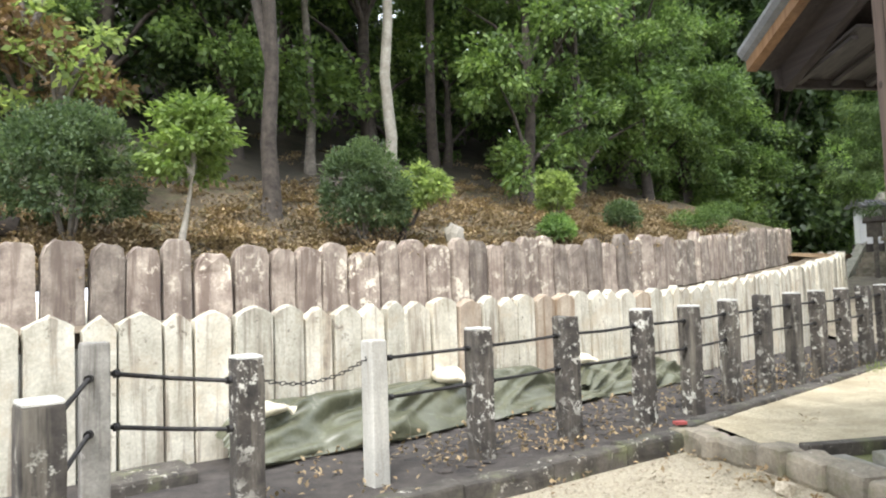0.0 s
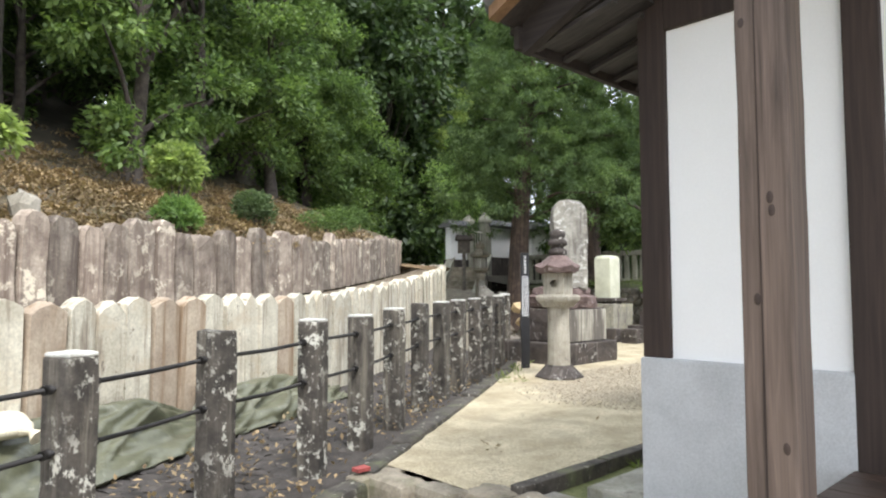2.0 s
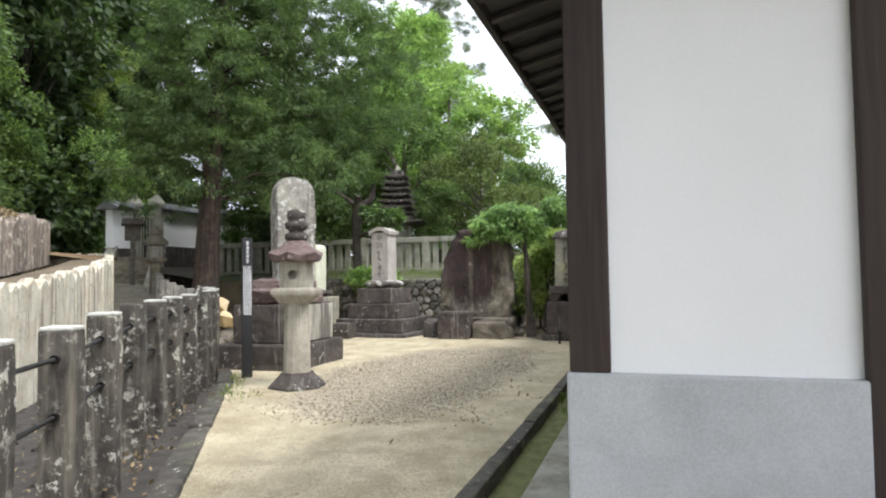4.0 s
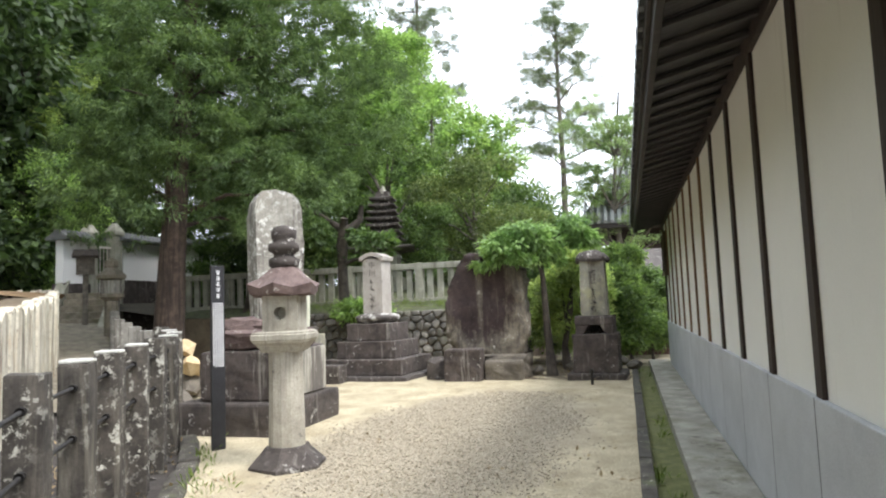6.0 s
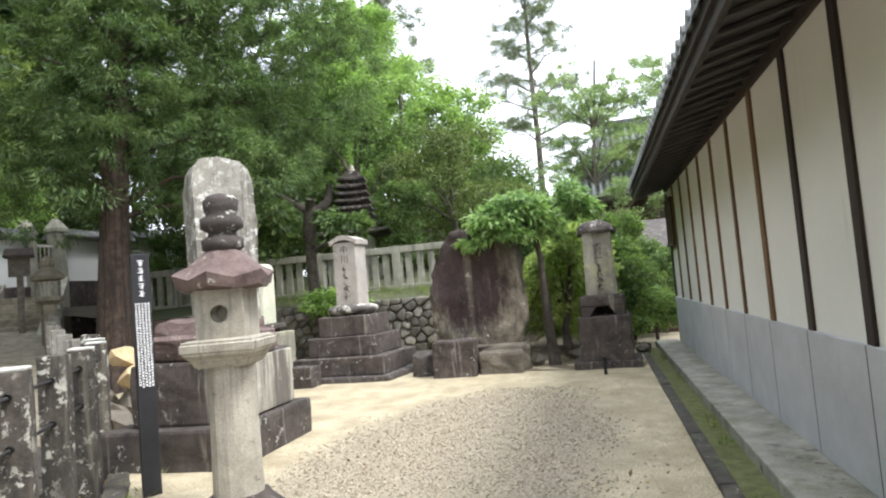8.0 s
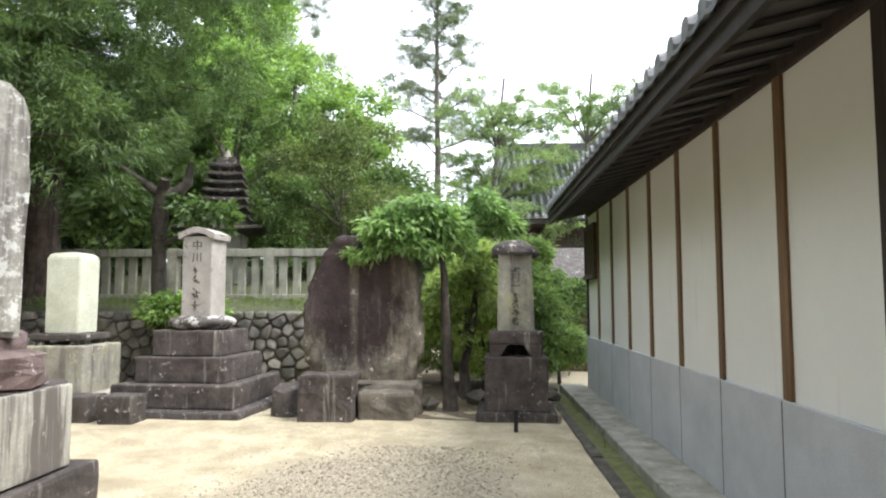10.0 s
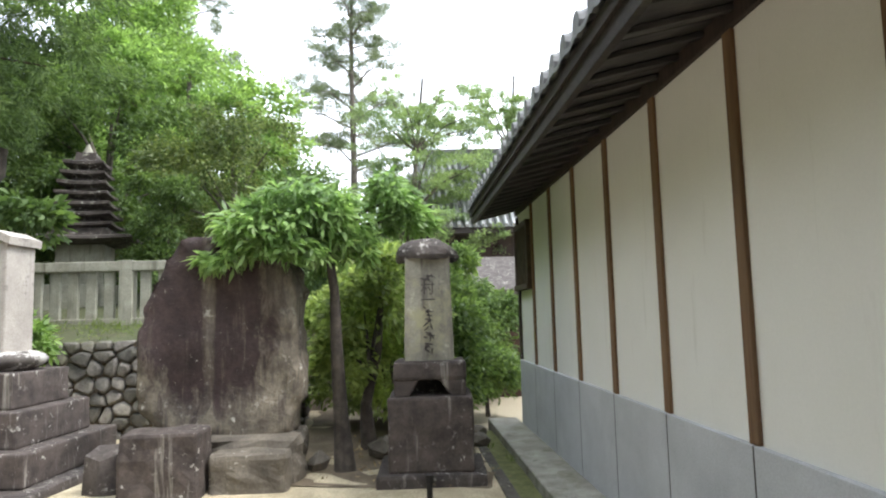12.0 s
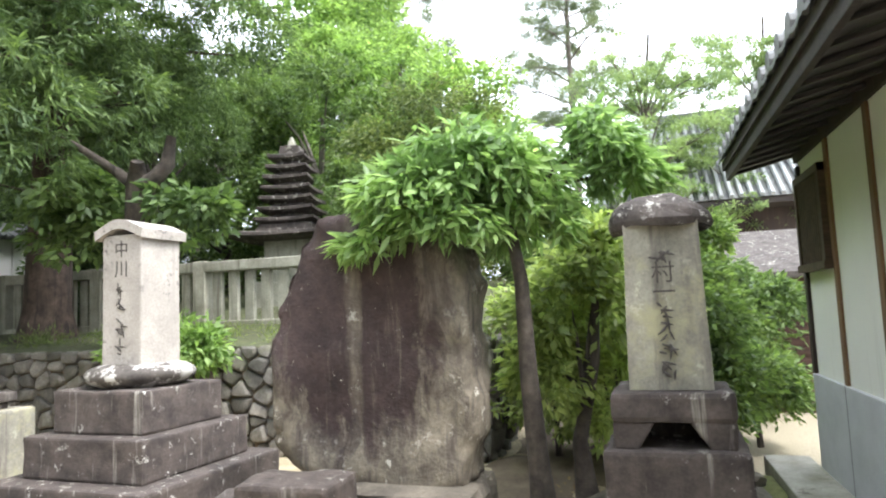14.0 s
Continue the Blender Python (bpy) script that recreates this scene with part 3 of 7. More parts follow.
# a patch of loose pebbles over the sand
rng = random.Random(5)
protos = []
for k in range(5):
    b = hull(rng, 1, 0.8, 0.55, 8)
    b.verts.ensure_lookup_table()
    b.verts.index_update()
    protos.append((np.array([v.co[:] for v in b.verts]), [[v.index for v in f.verts] for f in b.faces]))
    b.free()


def scatter_stones(name, spots, material, label, category):
    vs, fs, n = [], [], 0
    for x, y, z, r in spots:
        pv, pf = rng.choice(protos)
        a = rng.uniform(0, 6.28)
        rot = np.array([[math.cos(a), -math.sin(a), 0], [math.sin(a), math.cos(a), 0], [0, 0, 1]])
        vs.append(pv @ rot.T * r + (x, y, z))
        fs += [[i + n for i in f] for f in pf]
        n += len(pv)
    me = bpy.data.meshes.new(name)
    me.from_pydata(np.concatenate(vs).tolist(), [], fs)
    return tagged(part(name, me, material), label, category, kind="stuff")


def in_patch(x, y):
    d = ((x - 10.0) / 3.0) ** 2 + ((y - 6.15) / 1.25) ** 2 + 0.5 * noise.noise(Vector((x * 0.9, y * 0.9, 2)))
    return d < 0.7 + 0.6 * rng.random() ** 1.5


spots = []
while len(spots) < 24000:
    x, y = rng.uniform(6.8, 13.2), rng.uniform(4.6, 7.7)
    if in_patch(x, y) or rng.random() < 0.02:
        spots.append((x, y, -0.047 + lumps(x, y) * 0.8, rng.uniform(0.008, 0.018)))
scatter_stones("courtyard_pebbles", spots, M_PEBBLE, "patch of loose grey-beige gravel on the sand", "gravel")
spots = []
while len(spots) < 6000:
    x, y = rng.uniform(0.8, 4.2), rng.uniform(2.4, 5.2)
    if y < kerb_y(x) - 0.15:
        spots.append((x, y, -0.235 + lumps(x, y), rng.uniform(0.006, 0.014)))
scatter_stones("path_pebbles", spots, M_PEBBLE, "fine beige gravel of the path", "gravel")

# ---- the hall ----
HX0, HX1, HY = 4.5, 17.2, 3.6
wall_n = tagged(part("wall_north", box(HX0 + 0.05, HY - 0.18, -0.24, HX1, HY, 2.95), M_PLASTER_WARM), "long cream plaster wall of a temple hall with timber posts", "wall", kind="structure")
seams = [10.535 + (0.985 if k < 0 else 0.952) * k for k in range(-6, 7)]
edges = [HX0 + 0.02] + seams[1:] + [HX1]
for i, (a, b) in enumerate(zip(edges, edges[1:])):
    part("wainscot_panel", box(a + 0.006, HY, -0.2, b - 0.006, HY + 0.035, 0.775, 0.006), M_WAINSCOT, wall_n, "grey mortar skirting panel")
for i, s in enumerate(seams[1:]):
    part("wall_post", box(s - (0.098 if s < 11 else 0.03), HY, 0.776, s + (0.006 if s < 11 else 0.05), HY + 0.022, 2.638, 0.004), M_WOOD_TRIM if s > 10 else M_WOOD_DARK, wall_n)
part("wall_plate", box(HX0, HY, 2.64, HX1 + 0.02, HY + 0.035, 2.80, 0.006), M_WOOD_DARK, wall_n)
# dark strips laid in the panel gaps stand in for the shade there
for s in seams[1:]:
    part("joint", box(s - 0.0058, HY + 0.001, -0.2, s + 0.0058, HY + 0.0335, 0.772), M_WOOD_DARK, wall_n, "dark strip for the shade in the joint between panels")
wall_e = tagged(part("wall_east", box(HX1 - 0.18, -3, -0.24, HX1 - 0.003, HY - 0.18, 2.95), M_PLASTER_WARM), "cream plaster end wall of the hall", "wall", kind="structure")
tagged(part("wall_south", box(HX0 + 0.05, -3.2, -0.24, HX1, -3.0, 2.95), M_PLASTER_WARM), "plaster back wall of the hall", "wall", kind="structure")
part("wall_post", box(HX1 - 0.06, HY, 0.78, HX1 + 0.02, HY + 0.03, 2.6, 0.004), M_WOOD_DARK, wall_n)

vent = tagged(thing("window_1", (16.72, HY, 2.05), "small wooden lattice window under the eave", "window", kind="structure"))
part("window_frame", add_box(add_box(add_box(box(-0.42, 0.0, -0.38, -0.36, 0.07, 0.42), 0.36, 0.0, -0.38, 0.42, 0.07, 0.42), -0.42, 0.003, 0.36, 0.42, 0.073, 0.42), -0.44, 0.003, -0.40, 0.44, 0.085, -0.34), M_WOOD_BEAM, vent)
part("backing", box(-0.36, 0.002, -0.34, 0.36, 0.02, 0.36), M_WOOD_DARK, vent)
slat = mesh_of("slat", box(-0.014, 0.02, -0.34, 0.014, 0.055, 0.36, 0.003), M_WOOD_BEAM)
for k in range(12):
    part("slat", slat, M_WOOD_BEAM, vent, at=pose(-0.33 + 0.06 * k, 0, 0))

wall_w = tagged(part("wall_west", box(HX0 + 0.05, -3.0, -0.24, HX0 + 0.2, HY - 0.18, 3.3), M_PLASTER), "white plaster porch wall with dark timber posts", "wall", kind="structure")
part("plaster_panel", box(HX0, 2.6, 0.76, HX0 + 0.05, 3.5, 2.9), M_PLASTER, wall_w)
part("plaster_panel", box(HX0, 0.95, 0.52, HX0 + 0.05, 2.6, 3.2), M_PLASTER, wall_w)
part("corner_post", box(HX0 - 0.035, 3.49, 0.775, HX0 + 0.11, 3.65, 2.95, 0.008), M_WOOD_DARK, wall_w)
part("wall_post", box(HX0 - 0.05, 2.46, -0.2, HX0 + 0.05, 2.61, 3.3, 0.008), M_WOOD_DARK, wall_w)
part("wall_post", box(HX0 - 0.05, 0.75, -0.2, HX0 + 0.05, 0.93, 3.3, 0.008), M_WOOD_DARK, wall_w)
part("wainscot_panel", box(HX0 - 0.05, 2.60, -0.22, HX0 + 0.02, 3.66, 0.775, 0.01), M_WAINSCOT, wall_w, "grey mortar skirting panel")
part("sill", box(HX0 - 0.09, 0.9, 0.36, HX0 + 0.052, 2.458, 0.53, 0.008), M_WOOD_DARK, wall_w)
part("lintel", box(HX0 - 0.03, -3.0, 2.6, HX0 + 0.05, 3.49, 2.78, 0.008), M_WOOD_DARK, wall_w)

porch = thing("veranda", (0, 0, 0), "dark plank veranda floor on a brown timber beam", "veranda")
for k in range(8):
    part("plank", box(3.40 + 0.135 * k, -3.0, 0.315, 3.40 + 0.135 * k + 0.131, 2.62, 0.35, 0.004), M_WOOD_FLOOR, porch)
part("edge_beam", box(3.40, -3.0, 0.12, 3.52, 2.55, 0.312, 0.01), timber("reddish_timber_beam", (0.085, 0.045, 0.025), (0.19, 0.11, 0.062), axis=1), porch)
part("end_beam", box(3.55, 2.46, 0.16, 4.44, 2.56, 0.312, 0.008), M_WOOD_BEAM, porch)
for y in (-2.6, -0.9, 0.85):
    part("leg", box(3.41, y, -0.24, 3.52, y + 0.11, 0.118, 0.008), M_WOOD_POST, porch)

pil = thing("porch_pillar", (3.495, 2.582, -0.24), "square weathered timber pillar with cracks and knots", "pillar")
bm = box(-0.085, -0.085, 0.05, 0.085, 0.085, 3.6, 0.012)
bmesh.ops.subdivide_edges(bm, edges=[e for e in bm.edges if e.calc_length() > 0.5], cuts=24)
roughen(bm, 0.006, 3)
part("shaft", bm, M_WOOD_POST, pil)
part("crack", box(-0.0885, 0.012, 0.3, -0.08, 0.018, 3.2, 0.001), M_WOOD_DARK, pil)
for z, y in ((0.87, -0.05), (1.36, 0.03), (1.705, -0.02), (1.66, -0.025), (2.33, 0.06)):
    bm = bmesh.new()
    bmesh.ops.create_uvsphere(bm, u_segments=10, v_segments=6, radius=0.015)
    bmesh.ops.scale(bm, vec=(0.3, 0.9, 1.5), verts=bm.verts)
    bmesh.ops.translate(bm, vec=(-0.084, y, z), verts=bm.verts)
    part("knot", bm, M_WOOD_DARK, pil)
part("foot_stone", stone_block(-0.17, -0.17, -0.03, 0.17, 0.17, 0.055, 0.02), M_CONCRETE, pil)

# roof: the deep eave along the north, its end at the west, and the porch roof
roof = tagged(thing("roof", (0, 0, 0), "grey tiled temple roof with deep timber eaves", "roof", kind="structure"))
EX0, EX1, EY, EZ = 3.80, 17.35, 4.19, 2.71
bm = bmesh.new()
pr = [(EY, EZ - 0.02), (EY, EZ + 0.03), (0.3, EZ + 0.03 + (EY - 0.3) * 0.48), (-3.6, EZ + 0.1), (-3.6, EZ + 0.02), (0.3, EZ - 0.02 + (EY - 0.3) * 0.48)]
va = [bm.verts.new((EX0, y, z)) for y, z in pr]
vb = [bm.verts.new((EX1, y, z)) for y, z in pr]
for i in range(6):
    j = (i + 1) % 6
    bm.faces.new((va[i], va[j], vb[j], vb[i]))
bm.faces.new((va[0], va[1], va[2], va[5])), bm.faces.new((va[2], va[3], va[4], va[5]))
bm.faces.new((vb[0], vb[5], vb[2], vb[1])), bm.faces.new((vb[2], vb[5], vb[4], vb[3]))
bmesh.ops.recalc_face_normals(bm, faces=bm.faces)
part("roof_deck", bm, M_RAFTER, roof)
part("fascia", box(EX0 + 0.2, EY - 0.045, EZ - 0.155, EX1, EY - 0.004, EZ - 0.022, 0.006), M_RAFTER, roof)
part("tile_batten", box(EX0 + 0.2, EY - 0.003, EZ - 0.06, EX1, EY + 0.022, EZ + 0.02, 0.004), M_RAFTER, roof)
# boarded soffit, one plank after another, each lapping the next a little
SOFFIT_RISE = 0.24
rsf = random.Random(14)
plank_x = EX0 + 0.32
while plank_x < EX1 - 0.05:
    pw = min(rsf.uniform(0.24, 0.36), EX1 - plank_x)
    bm = box(plank_x + 0.003, HY - 0.06, 0, plank_x + pw - 0.003, EY - 0.05, 0.022, 0.003)
    lap = rsf.uniform(0.0, 0.012)
    for v in bm.verts:
        v.co.z += EZ - 0.115 + (EY - v.co.y) * SOFFIT_RISE + lap
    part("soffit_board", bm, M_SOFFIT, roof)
    plank_x += pw
bm = box(-0.026, HY + 0.002, -0.03, 0.026, EY - 0.046, 0.0, 0.005)
for v in bm.verts:
    v.co.z += EZ - 0.118 + (EY - v.co.y) * SOFFIT_RISE
rafter = mesh_of("rafter", bm, M_SOFFIT)
for k in range(46):
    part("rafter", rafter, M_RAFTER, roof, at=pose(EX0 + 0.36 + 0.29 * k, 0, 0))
bm = bmesh.new()
tube(bm, [(0, 0.02, 0), (0, -0.55, 0.264)], [0.062, 0.062], 10)
bmesh.ops.create_cone(bm, segments=12, radius1=0.066, radius2=0.066, depth=0.03, cap_ends=True, matrix=Matrix.Translation((0, 0.03, 0.0)) @ Matrix.Rotation(radians(90), 4, "X"))
round_tile = mesh_of("round_tile", bm, M_TILE)
bm = bmesh.new()
for k in range(7):
    a = -1 + 2 * k / 6
    z = -0.035 * (1 - a * a)
    bm.verts.new((a * 0.13, 0.045, z)), bm.verts.new((a * 0.13, 0.045, z - 0.03)), bm.verts.new((a * 0.13, -0.5, z + 0.26))
bm.verts.ensure_lookup_table()
for k in range(6):
    i, j = 3 * k, 3 * k + 3
    bm.faces.new((bm.verts[i], bm.verts[j], bm.verts[j + 1], bm.verts[i + 1]))
    bm.faces.new((bm.verts[i], bm.verts[i + 2], bm.verts[j + 2], bm.verts[j]))
flat_tile = mesh_of("eave_tile", bm, M_TILE)
for k in range(50):
    x = EX0 + 0.08 + 0.272 * k
    part("round_tile", round_tile, M_TILE, roof, at=pose(x, EY + 0.01, EZ + 0.085))
    part("eave_tile", flat_tile, M_TILE, roof, at=pose(x + 0.136, EY + 0.01, EZ + 0.07))
bm = bmesh.new()
for k in range(50):
    x = EX0 + 0.08 + 0.272 * k
    tube(bm, [(x, EY - 0.54, EZ + 0.35), (x, 0.32, EZ + 0.09 + (EY - 0.3) * 0.48)], [0.062, 0.062], 8)
part("tile_rows", bm, M_TILE, roof)["kind"] = "stuff"
part("ridge", box(EX0, 0.1, EZ + 1.95, EX1, 0.5, EZ + 2.4, 0.05), M_TILE, roof)
bm = box(EX0 - 0.01, 3.0, 0, EX0 + 0.07, EY + 0.0, 0.075)
for v in bm.verts:
    v.co.z += EZ - 0.03 + (EY - v.co.y) * 0.48
part("bargeboard", bm, M_WOOD_TRIM, roof)
bm = box(EX0 + 0.24, 3.0, 0, EX0 + 0.31, EY - 0.04, 0.2)
for v in bm.verts:
    v.co.z += EZ - 0.20 + (EY - v.co.y) * 0.48
part("bargeboard", bm, M_RAFTER, roof)
bm = bmesh.new()
tube(bm, [(EX0 + 0.02, EY + 0.03, EZ + 0.1), (EX0 + 0.02, 3.0, EZ + 0.1 + 1.33 * 0.48)], [0.075, 0.075], 10)
part("verge_tile", bm, M_TILE, roof)
proof = tagged(thing("porch_roof", (0, 0, 0), "timber porch roof carried by the pillar", "roof", kind="structure"))
part("roof_deck", box(2.95, -3.4, 3.45, 4.6, 3.0, 3.55, 0.01), M_RAFTER, proof)
part("beam", box(3.37, -3.3, 3.2, 3.55, 2.9, 3.44, 0.01), M_WOOD_BEAM, proof)
part("cross_beam", box(3.551, 2.5, 3.05, 4.5, 2.66, 3.25, 0.01), M_WOOD_BEAM, proof)

# foot of the hall: concrete apron, mossy gutter, kerbs
tagged(part("apron", roughen(box(4.45, HY + 0.037, -0.24, 17.6, 4.03, -0.015, 0.012), 0.004, 2), M_APRON), "stained concrete apron along the hall", "paving", kind="structure")
sheet("gutter_bed", 150, 4, 4.25, 4.03, 17.2, 4.28, lambda x, y: -0.11 + 0.02 * noise.noise(Vector((x * 2, y * 6, 0))), M_MOSS, None, "moss-grown gutter beside the hall", "gutter")
kerb = thing("gutter_kerb", (0, 0, 0), "dark stone kerb along the gutter", "kerb")
kx = 4.15
rk = random.Random(3)
while kx < 17.0:
    w = rk.uniform(0.8, 1.3)
    part("kerb_stone", stone_block(kx, 4.27, -0.24, min(kx + w, 17.2) - 0.01, 4.37, -0.012 + rk.uniform(-0.006, 0.006), 0.012, 0.006, 2, kx), M_KERB, kerb)
    kx += w
wk = thing("yard_step", (0, 0, 0), "worn stone step kerb at the sand edge", "kerb")
for i, (x0, y0, x1, y1) in enumerate([(3.64, 5.17, 4.02, 5.38), (3.70, 4.86, 3.95, 5.2), (3.82, 4.58, 4.08, 4.88), (3.94, 4.30, 4.20, 4.60), (3.98, 3.95, 4.26, 4.28), (4.0, 3.62, 4.28, 3.94), (4.02, 3.3, 4.3, 3.61)]):
    part("kerb_stone", stone_block(x0, y0 - 0.01, -0.26, x1, y1 + 0.01, -0.05 + 0.008 * (i % 2), 0.05, 0.025, 4, i), M_KERB_PALE, wk)
tagged(part("apron_west", roughen(box(4.27, 2.7, -0.24, 4.44, 4.262, -0.09, 0.01), 0.004, 2), M_CONCRETE), "grey concrete floor at the hall corner", "paving", kind="structure")
peb = thing("round_stone", (3.72, 3.95, -0.24), "small round stone on the gravel", "stone")
part("body", roughen(hull(random.Random(2), 0.07, 0.06, 0.06, 30), 0.004, 9), M_PEBBLE, peb, at=pose(0, 0, 0.045))

# ---- fence of stone posts with iron rails ----
POSTS = [(-0.35, 2.85, 0.80), (-0.40, 3.62, 0.97), (0.31, 3.98, 0.84), (1.09, 4.57, 0.87), (1.93, 5.03, 0.88), (2.78, 5.40, 0.92), (3.63, 5.72, 0.95), (4.33, 6.11, 0.95), (5.04, 6.55, 0.98), (5.76, 7.0, 1.0), (6.47, 7.42, 1.01), (7.1, 7.77, 1.02), (7.75, 8.1, 1.03), (8.4, 8.45, 1.04), (9.05, 8.82, 1.05), (9.7, 9.25, 1.06), (10.3, 9.78, 1.07), (10.95, 10.4, 1.09)]
post_meshes = {}
for name, mat in (("dark", M_POST), ("pale", M_POST_PALE), ("grey", M_POST_GREY)):
    bm = box(-0.085, -0.085, 0.0, 0.085, 0.085, 1.0, 0.014)
    bmesh.ops.subdivide_edges(bm, edges=[e for e in bm.edges if e.calc_length() > 0.1], cuts=5, use_grid_fill=True)
    post_meshes[name] = mesh_of("shaft", roughen(bm, 0.012 if name == "dark" else 0.003, 7), mat)
cap_mesh = mesh_of("cap", roughen(stone_block(-0.078, -0.078, 0.0, 0.078, 0.078, 0.022, 0.01, 0.004, 3), 0.004, 12), M_POST_TOP)
for i, (x, y, top) in enumerate(POSTS):
    z0 = -0.2 if x < 4 else -0.16
    yaw = 29 + (4 if i % 3 == 0 else -3)
    kind = {1: "grey", 3: "pale"}.get(i, "dark")
    p = thing("fence_post", (x, y, z0), {"pale": "pale grey newer concrete fence post", "grey": "slim mid-grey weathered stone fence post"}.get(kind) or "square lichen-spotted dark stone fence post", "fence post", "stone posts of the rail fence", rz=yaw)
    part("shaft", post_meshes[kind], M_POST, p, at=Matrix.Diagonal((0.96 if kind == "dark" else 0.78, 0.96 if kind == "dark" else 0.78, top - z0 - (0.02 if i % 4 != 1 else 0.0), 1)))
    if kind == "dark" and i % 4 != 1:
        part("cap", cap_mesh, M_POST_TOP, p, "bleached white top", at=pose(0, 0, top - z0 - 0.024))
for i, ((xa, ya, ta), (xb, yb, tb)) in enumerate(zip(POSTS, POSTS[1:])):
    if i == 2:
        bm = bmesh.new()
        n = 26
        for k in range(n):
            f = (k + 0.5) / n
            c = Vector((xa + (xb - xa) * f, ya + (yb - ya) * f, 0.70 + 0.04 * f - 0.62 * f * (1 - f) * 0.75 + 0.02))
            d = Vector((xb - xa, yb - ya, 0)).normalized()
            s = Vector((-d.y, d.x, 0)) if k % 2 else Vector((0, 0, 1))
            ringp = [c + d * 0.024 * math.cos(a) + s * 0.011 * math.sin(a) for a in [2 * math.pi * q / 8 for q in range(9)]]
            tube(bm, ringp, [0.004] * 9, 5)
        chain = thing("chain", (0, 0, 0), "rusty sagging chain between two posts", "chain")
        part("links", bm, M_IRON, chain)
        continue
    for zt, zb in ((ta - 0.155, tb - 0.155), (ta - 0.43, tb - 0.43)):
        bm = bmesh.new()
        sag = 0.006 * ((i * 7) % 3)
        tube(bm, [(xa, ya, zt), ((xa + xb) / 2, (ya + yb) / 2, (zt + zb) / 2 - sag), (xb, yb, zb)], [0.0125] * 3, 8)
        for e in (0.13, 0.87):
            tube(bm, [(xa + (xb - xa) * (e - 0.02), ya + (yb - ya) * (e - 0.02), zt + (zb - zt) * e), (xa + (xb - xa) * (e + 0.02), ya + (yb - ya) * (e + 0.02), zt + (zb - zt) * e)], [0.022, 0.022], 8)
        r = smooth(part("fence_rail", bm, M_IRON))
        tagged(r, "thin black iron rail between stone posts", "rail", "iron rails of the fence")

# stone balustrade climbing to the shrine steps
for i, (x, y, z0) in enumerate([(11.5, 11.1, -0.05), (12.15, 11.85, 0.0), (12.9, 12.65, 0.06), (13.7, 13.5, 0.12), (14.6, 14.4, 0.2), (15.6, 15.3, 0.3), (16.6, 16.2, 0.45), (17.6, 17.05, 0.62)]):
    p = thing("fence_post", (x, y, z0 - 0.15), "pale weathered stone post beside the shrine path", "fence post", "stone posts of the rail fence", rz=42)
    part("shaft", post_meshes["grey"], M_POST_GREY, p, at=Matrix.Diagonal((1.1, 1.1, 1.24, 1)))

# kerb under the fence
kerb = thing("fence_kerb", (0, 0, 0), "dark rough stone kerb below the fence", "kerb")
line = [(x, kerb_y(x), 0) for x in [-5.5 + 0.25 * k for k in range(66)]]
cuts = along(line, 0.78)
for i, ((a, h), (b, _)) in enumerate(zip(cuts, cuts[1:])):
    d = b - a
    ob = part("kerb_stone", stone_block(0, -0.09, -0.28, d.length - 0.006, 0.09, (-0.085 if a.x < 3.6 else -0.02) + 0.012 * math.sin(i * 2.3), 0.03, 0.02, 3, i), M_KERB, kerb, at=pose(a.x, a.y, 0, 0, 0, math.degrees(math.atan2(d.y, d.x))))
mark = tagged(part("paint_mark", roughen(box(3.67, 5.24, -0.03, 3.77, 5.31, -0.006, 0.003), 0.006, 20), M_RED), "small red paint mark on the kerb", "paint mark")

# dark flat stones set in the bed
rp = random.Random(11)
flat = [mesh_of("paving_stone", hull(rp, 0.10, 0.08, 0.032, 14), M_COBBLE) for _ in range(6)]
bed = thing("stone_paving", (0, 0, 0), "irregular dark flat stones set under the fence", "paving")
near, rest = [], []
tries = 0
while len(near) + len(rest) < 1500 and tries < 26000:
    tries += 1
    u, s = rp.uniform(-2.5, 12), rp.uniform(-1.75, -0.05)
    x, y = 3.0 + WALL_DIR.x * u + WALL_NORMAL.x * s, 7.42 + WALL_DIR.y * u + WALL_NORMAL.y * s
    if y < kerb_y(x) + 0.14 or any((x - a) ** 2 + (y - b) ** 2 < 0.0165 for a, b in near + rest):
        continue
    (near if len(near) < 300 and 0.9 < x < 4.5 else rest).append((x, y))
for x, y in near:
    part("paving_stone", rp.choice(flat), M_COBBLE, bed, at=pose(x, y, -0.139 + lumps(x, y) + rp.uniform(-0.008, 0.006), rp.uniform(-2.5, 2.5), rp.uniform(-2.5, 2.5), rp.uniform(0, 360)))
if rest:
    ob = scatter_stones("paving_stones_far", [(x, y, -0.155 + lumps(x, y), 0.085) for x, y in rest], M_COBBLE, "dark stones of the far paving", "paving")

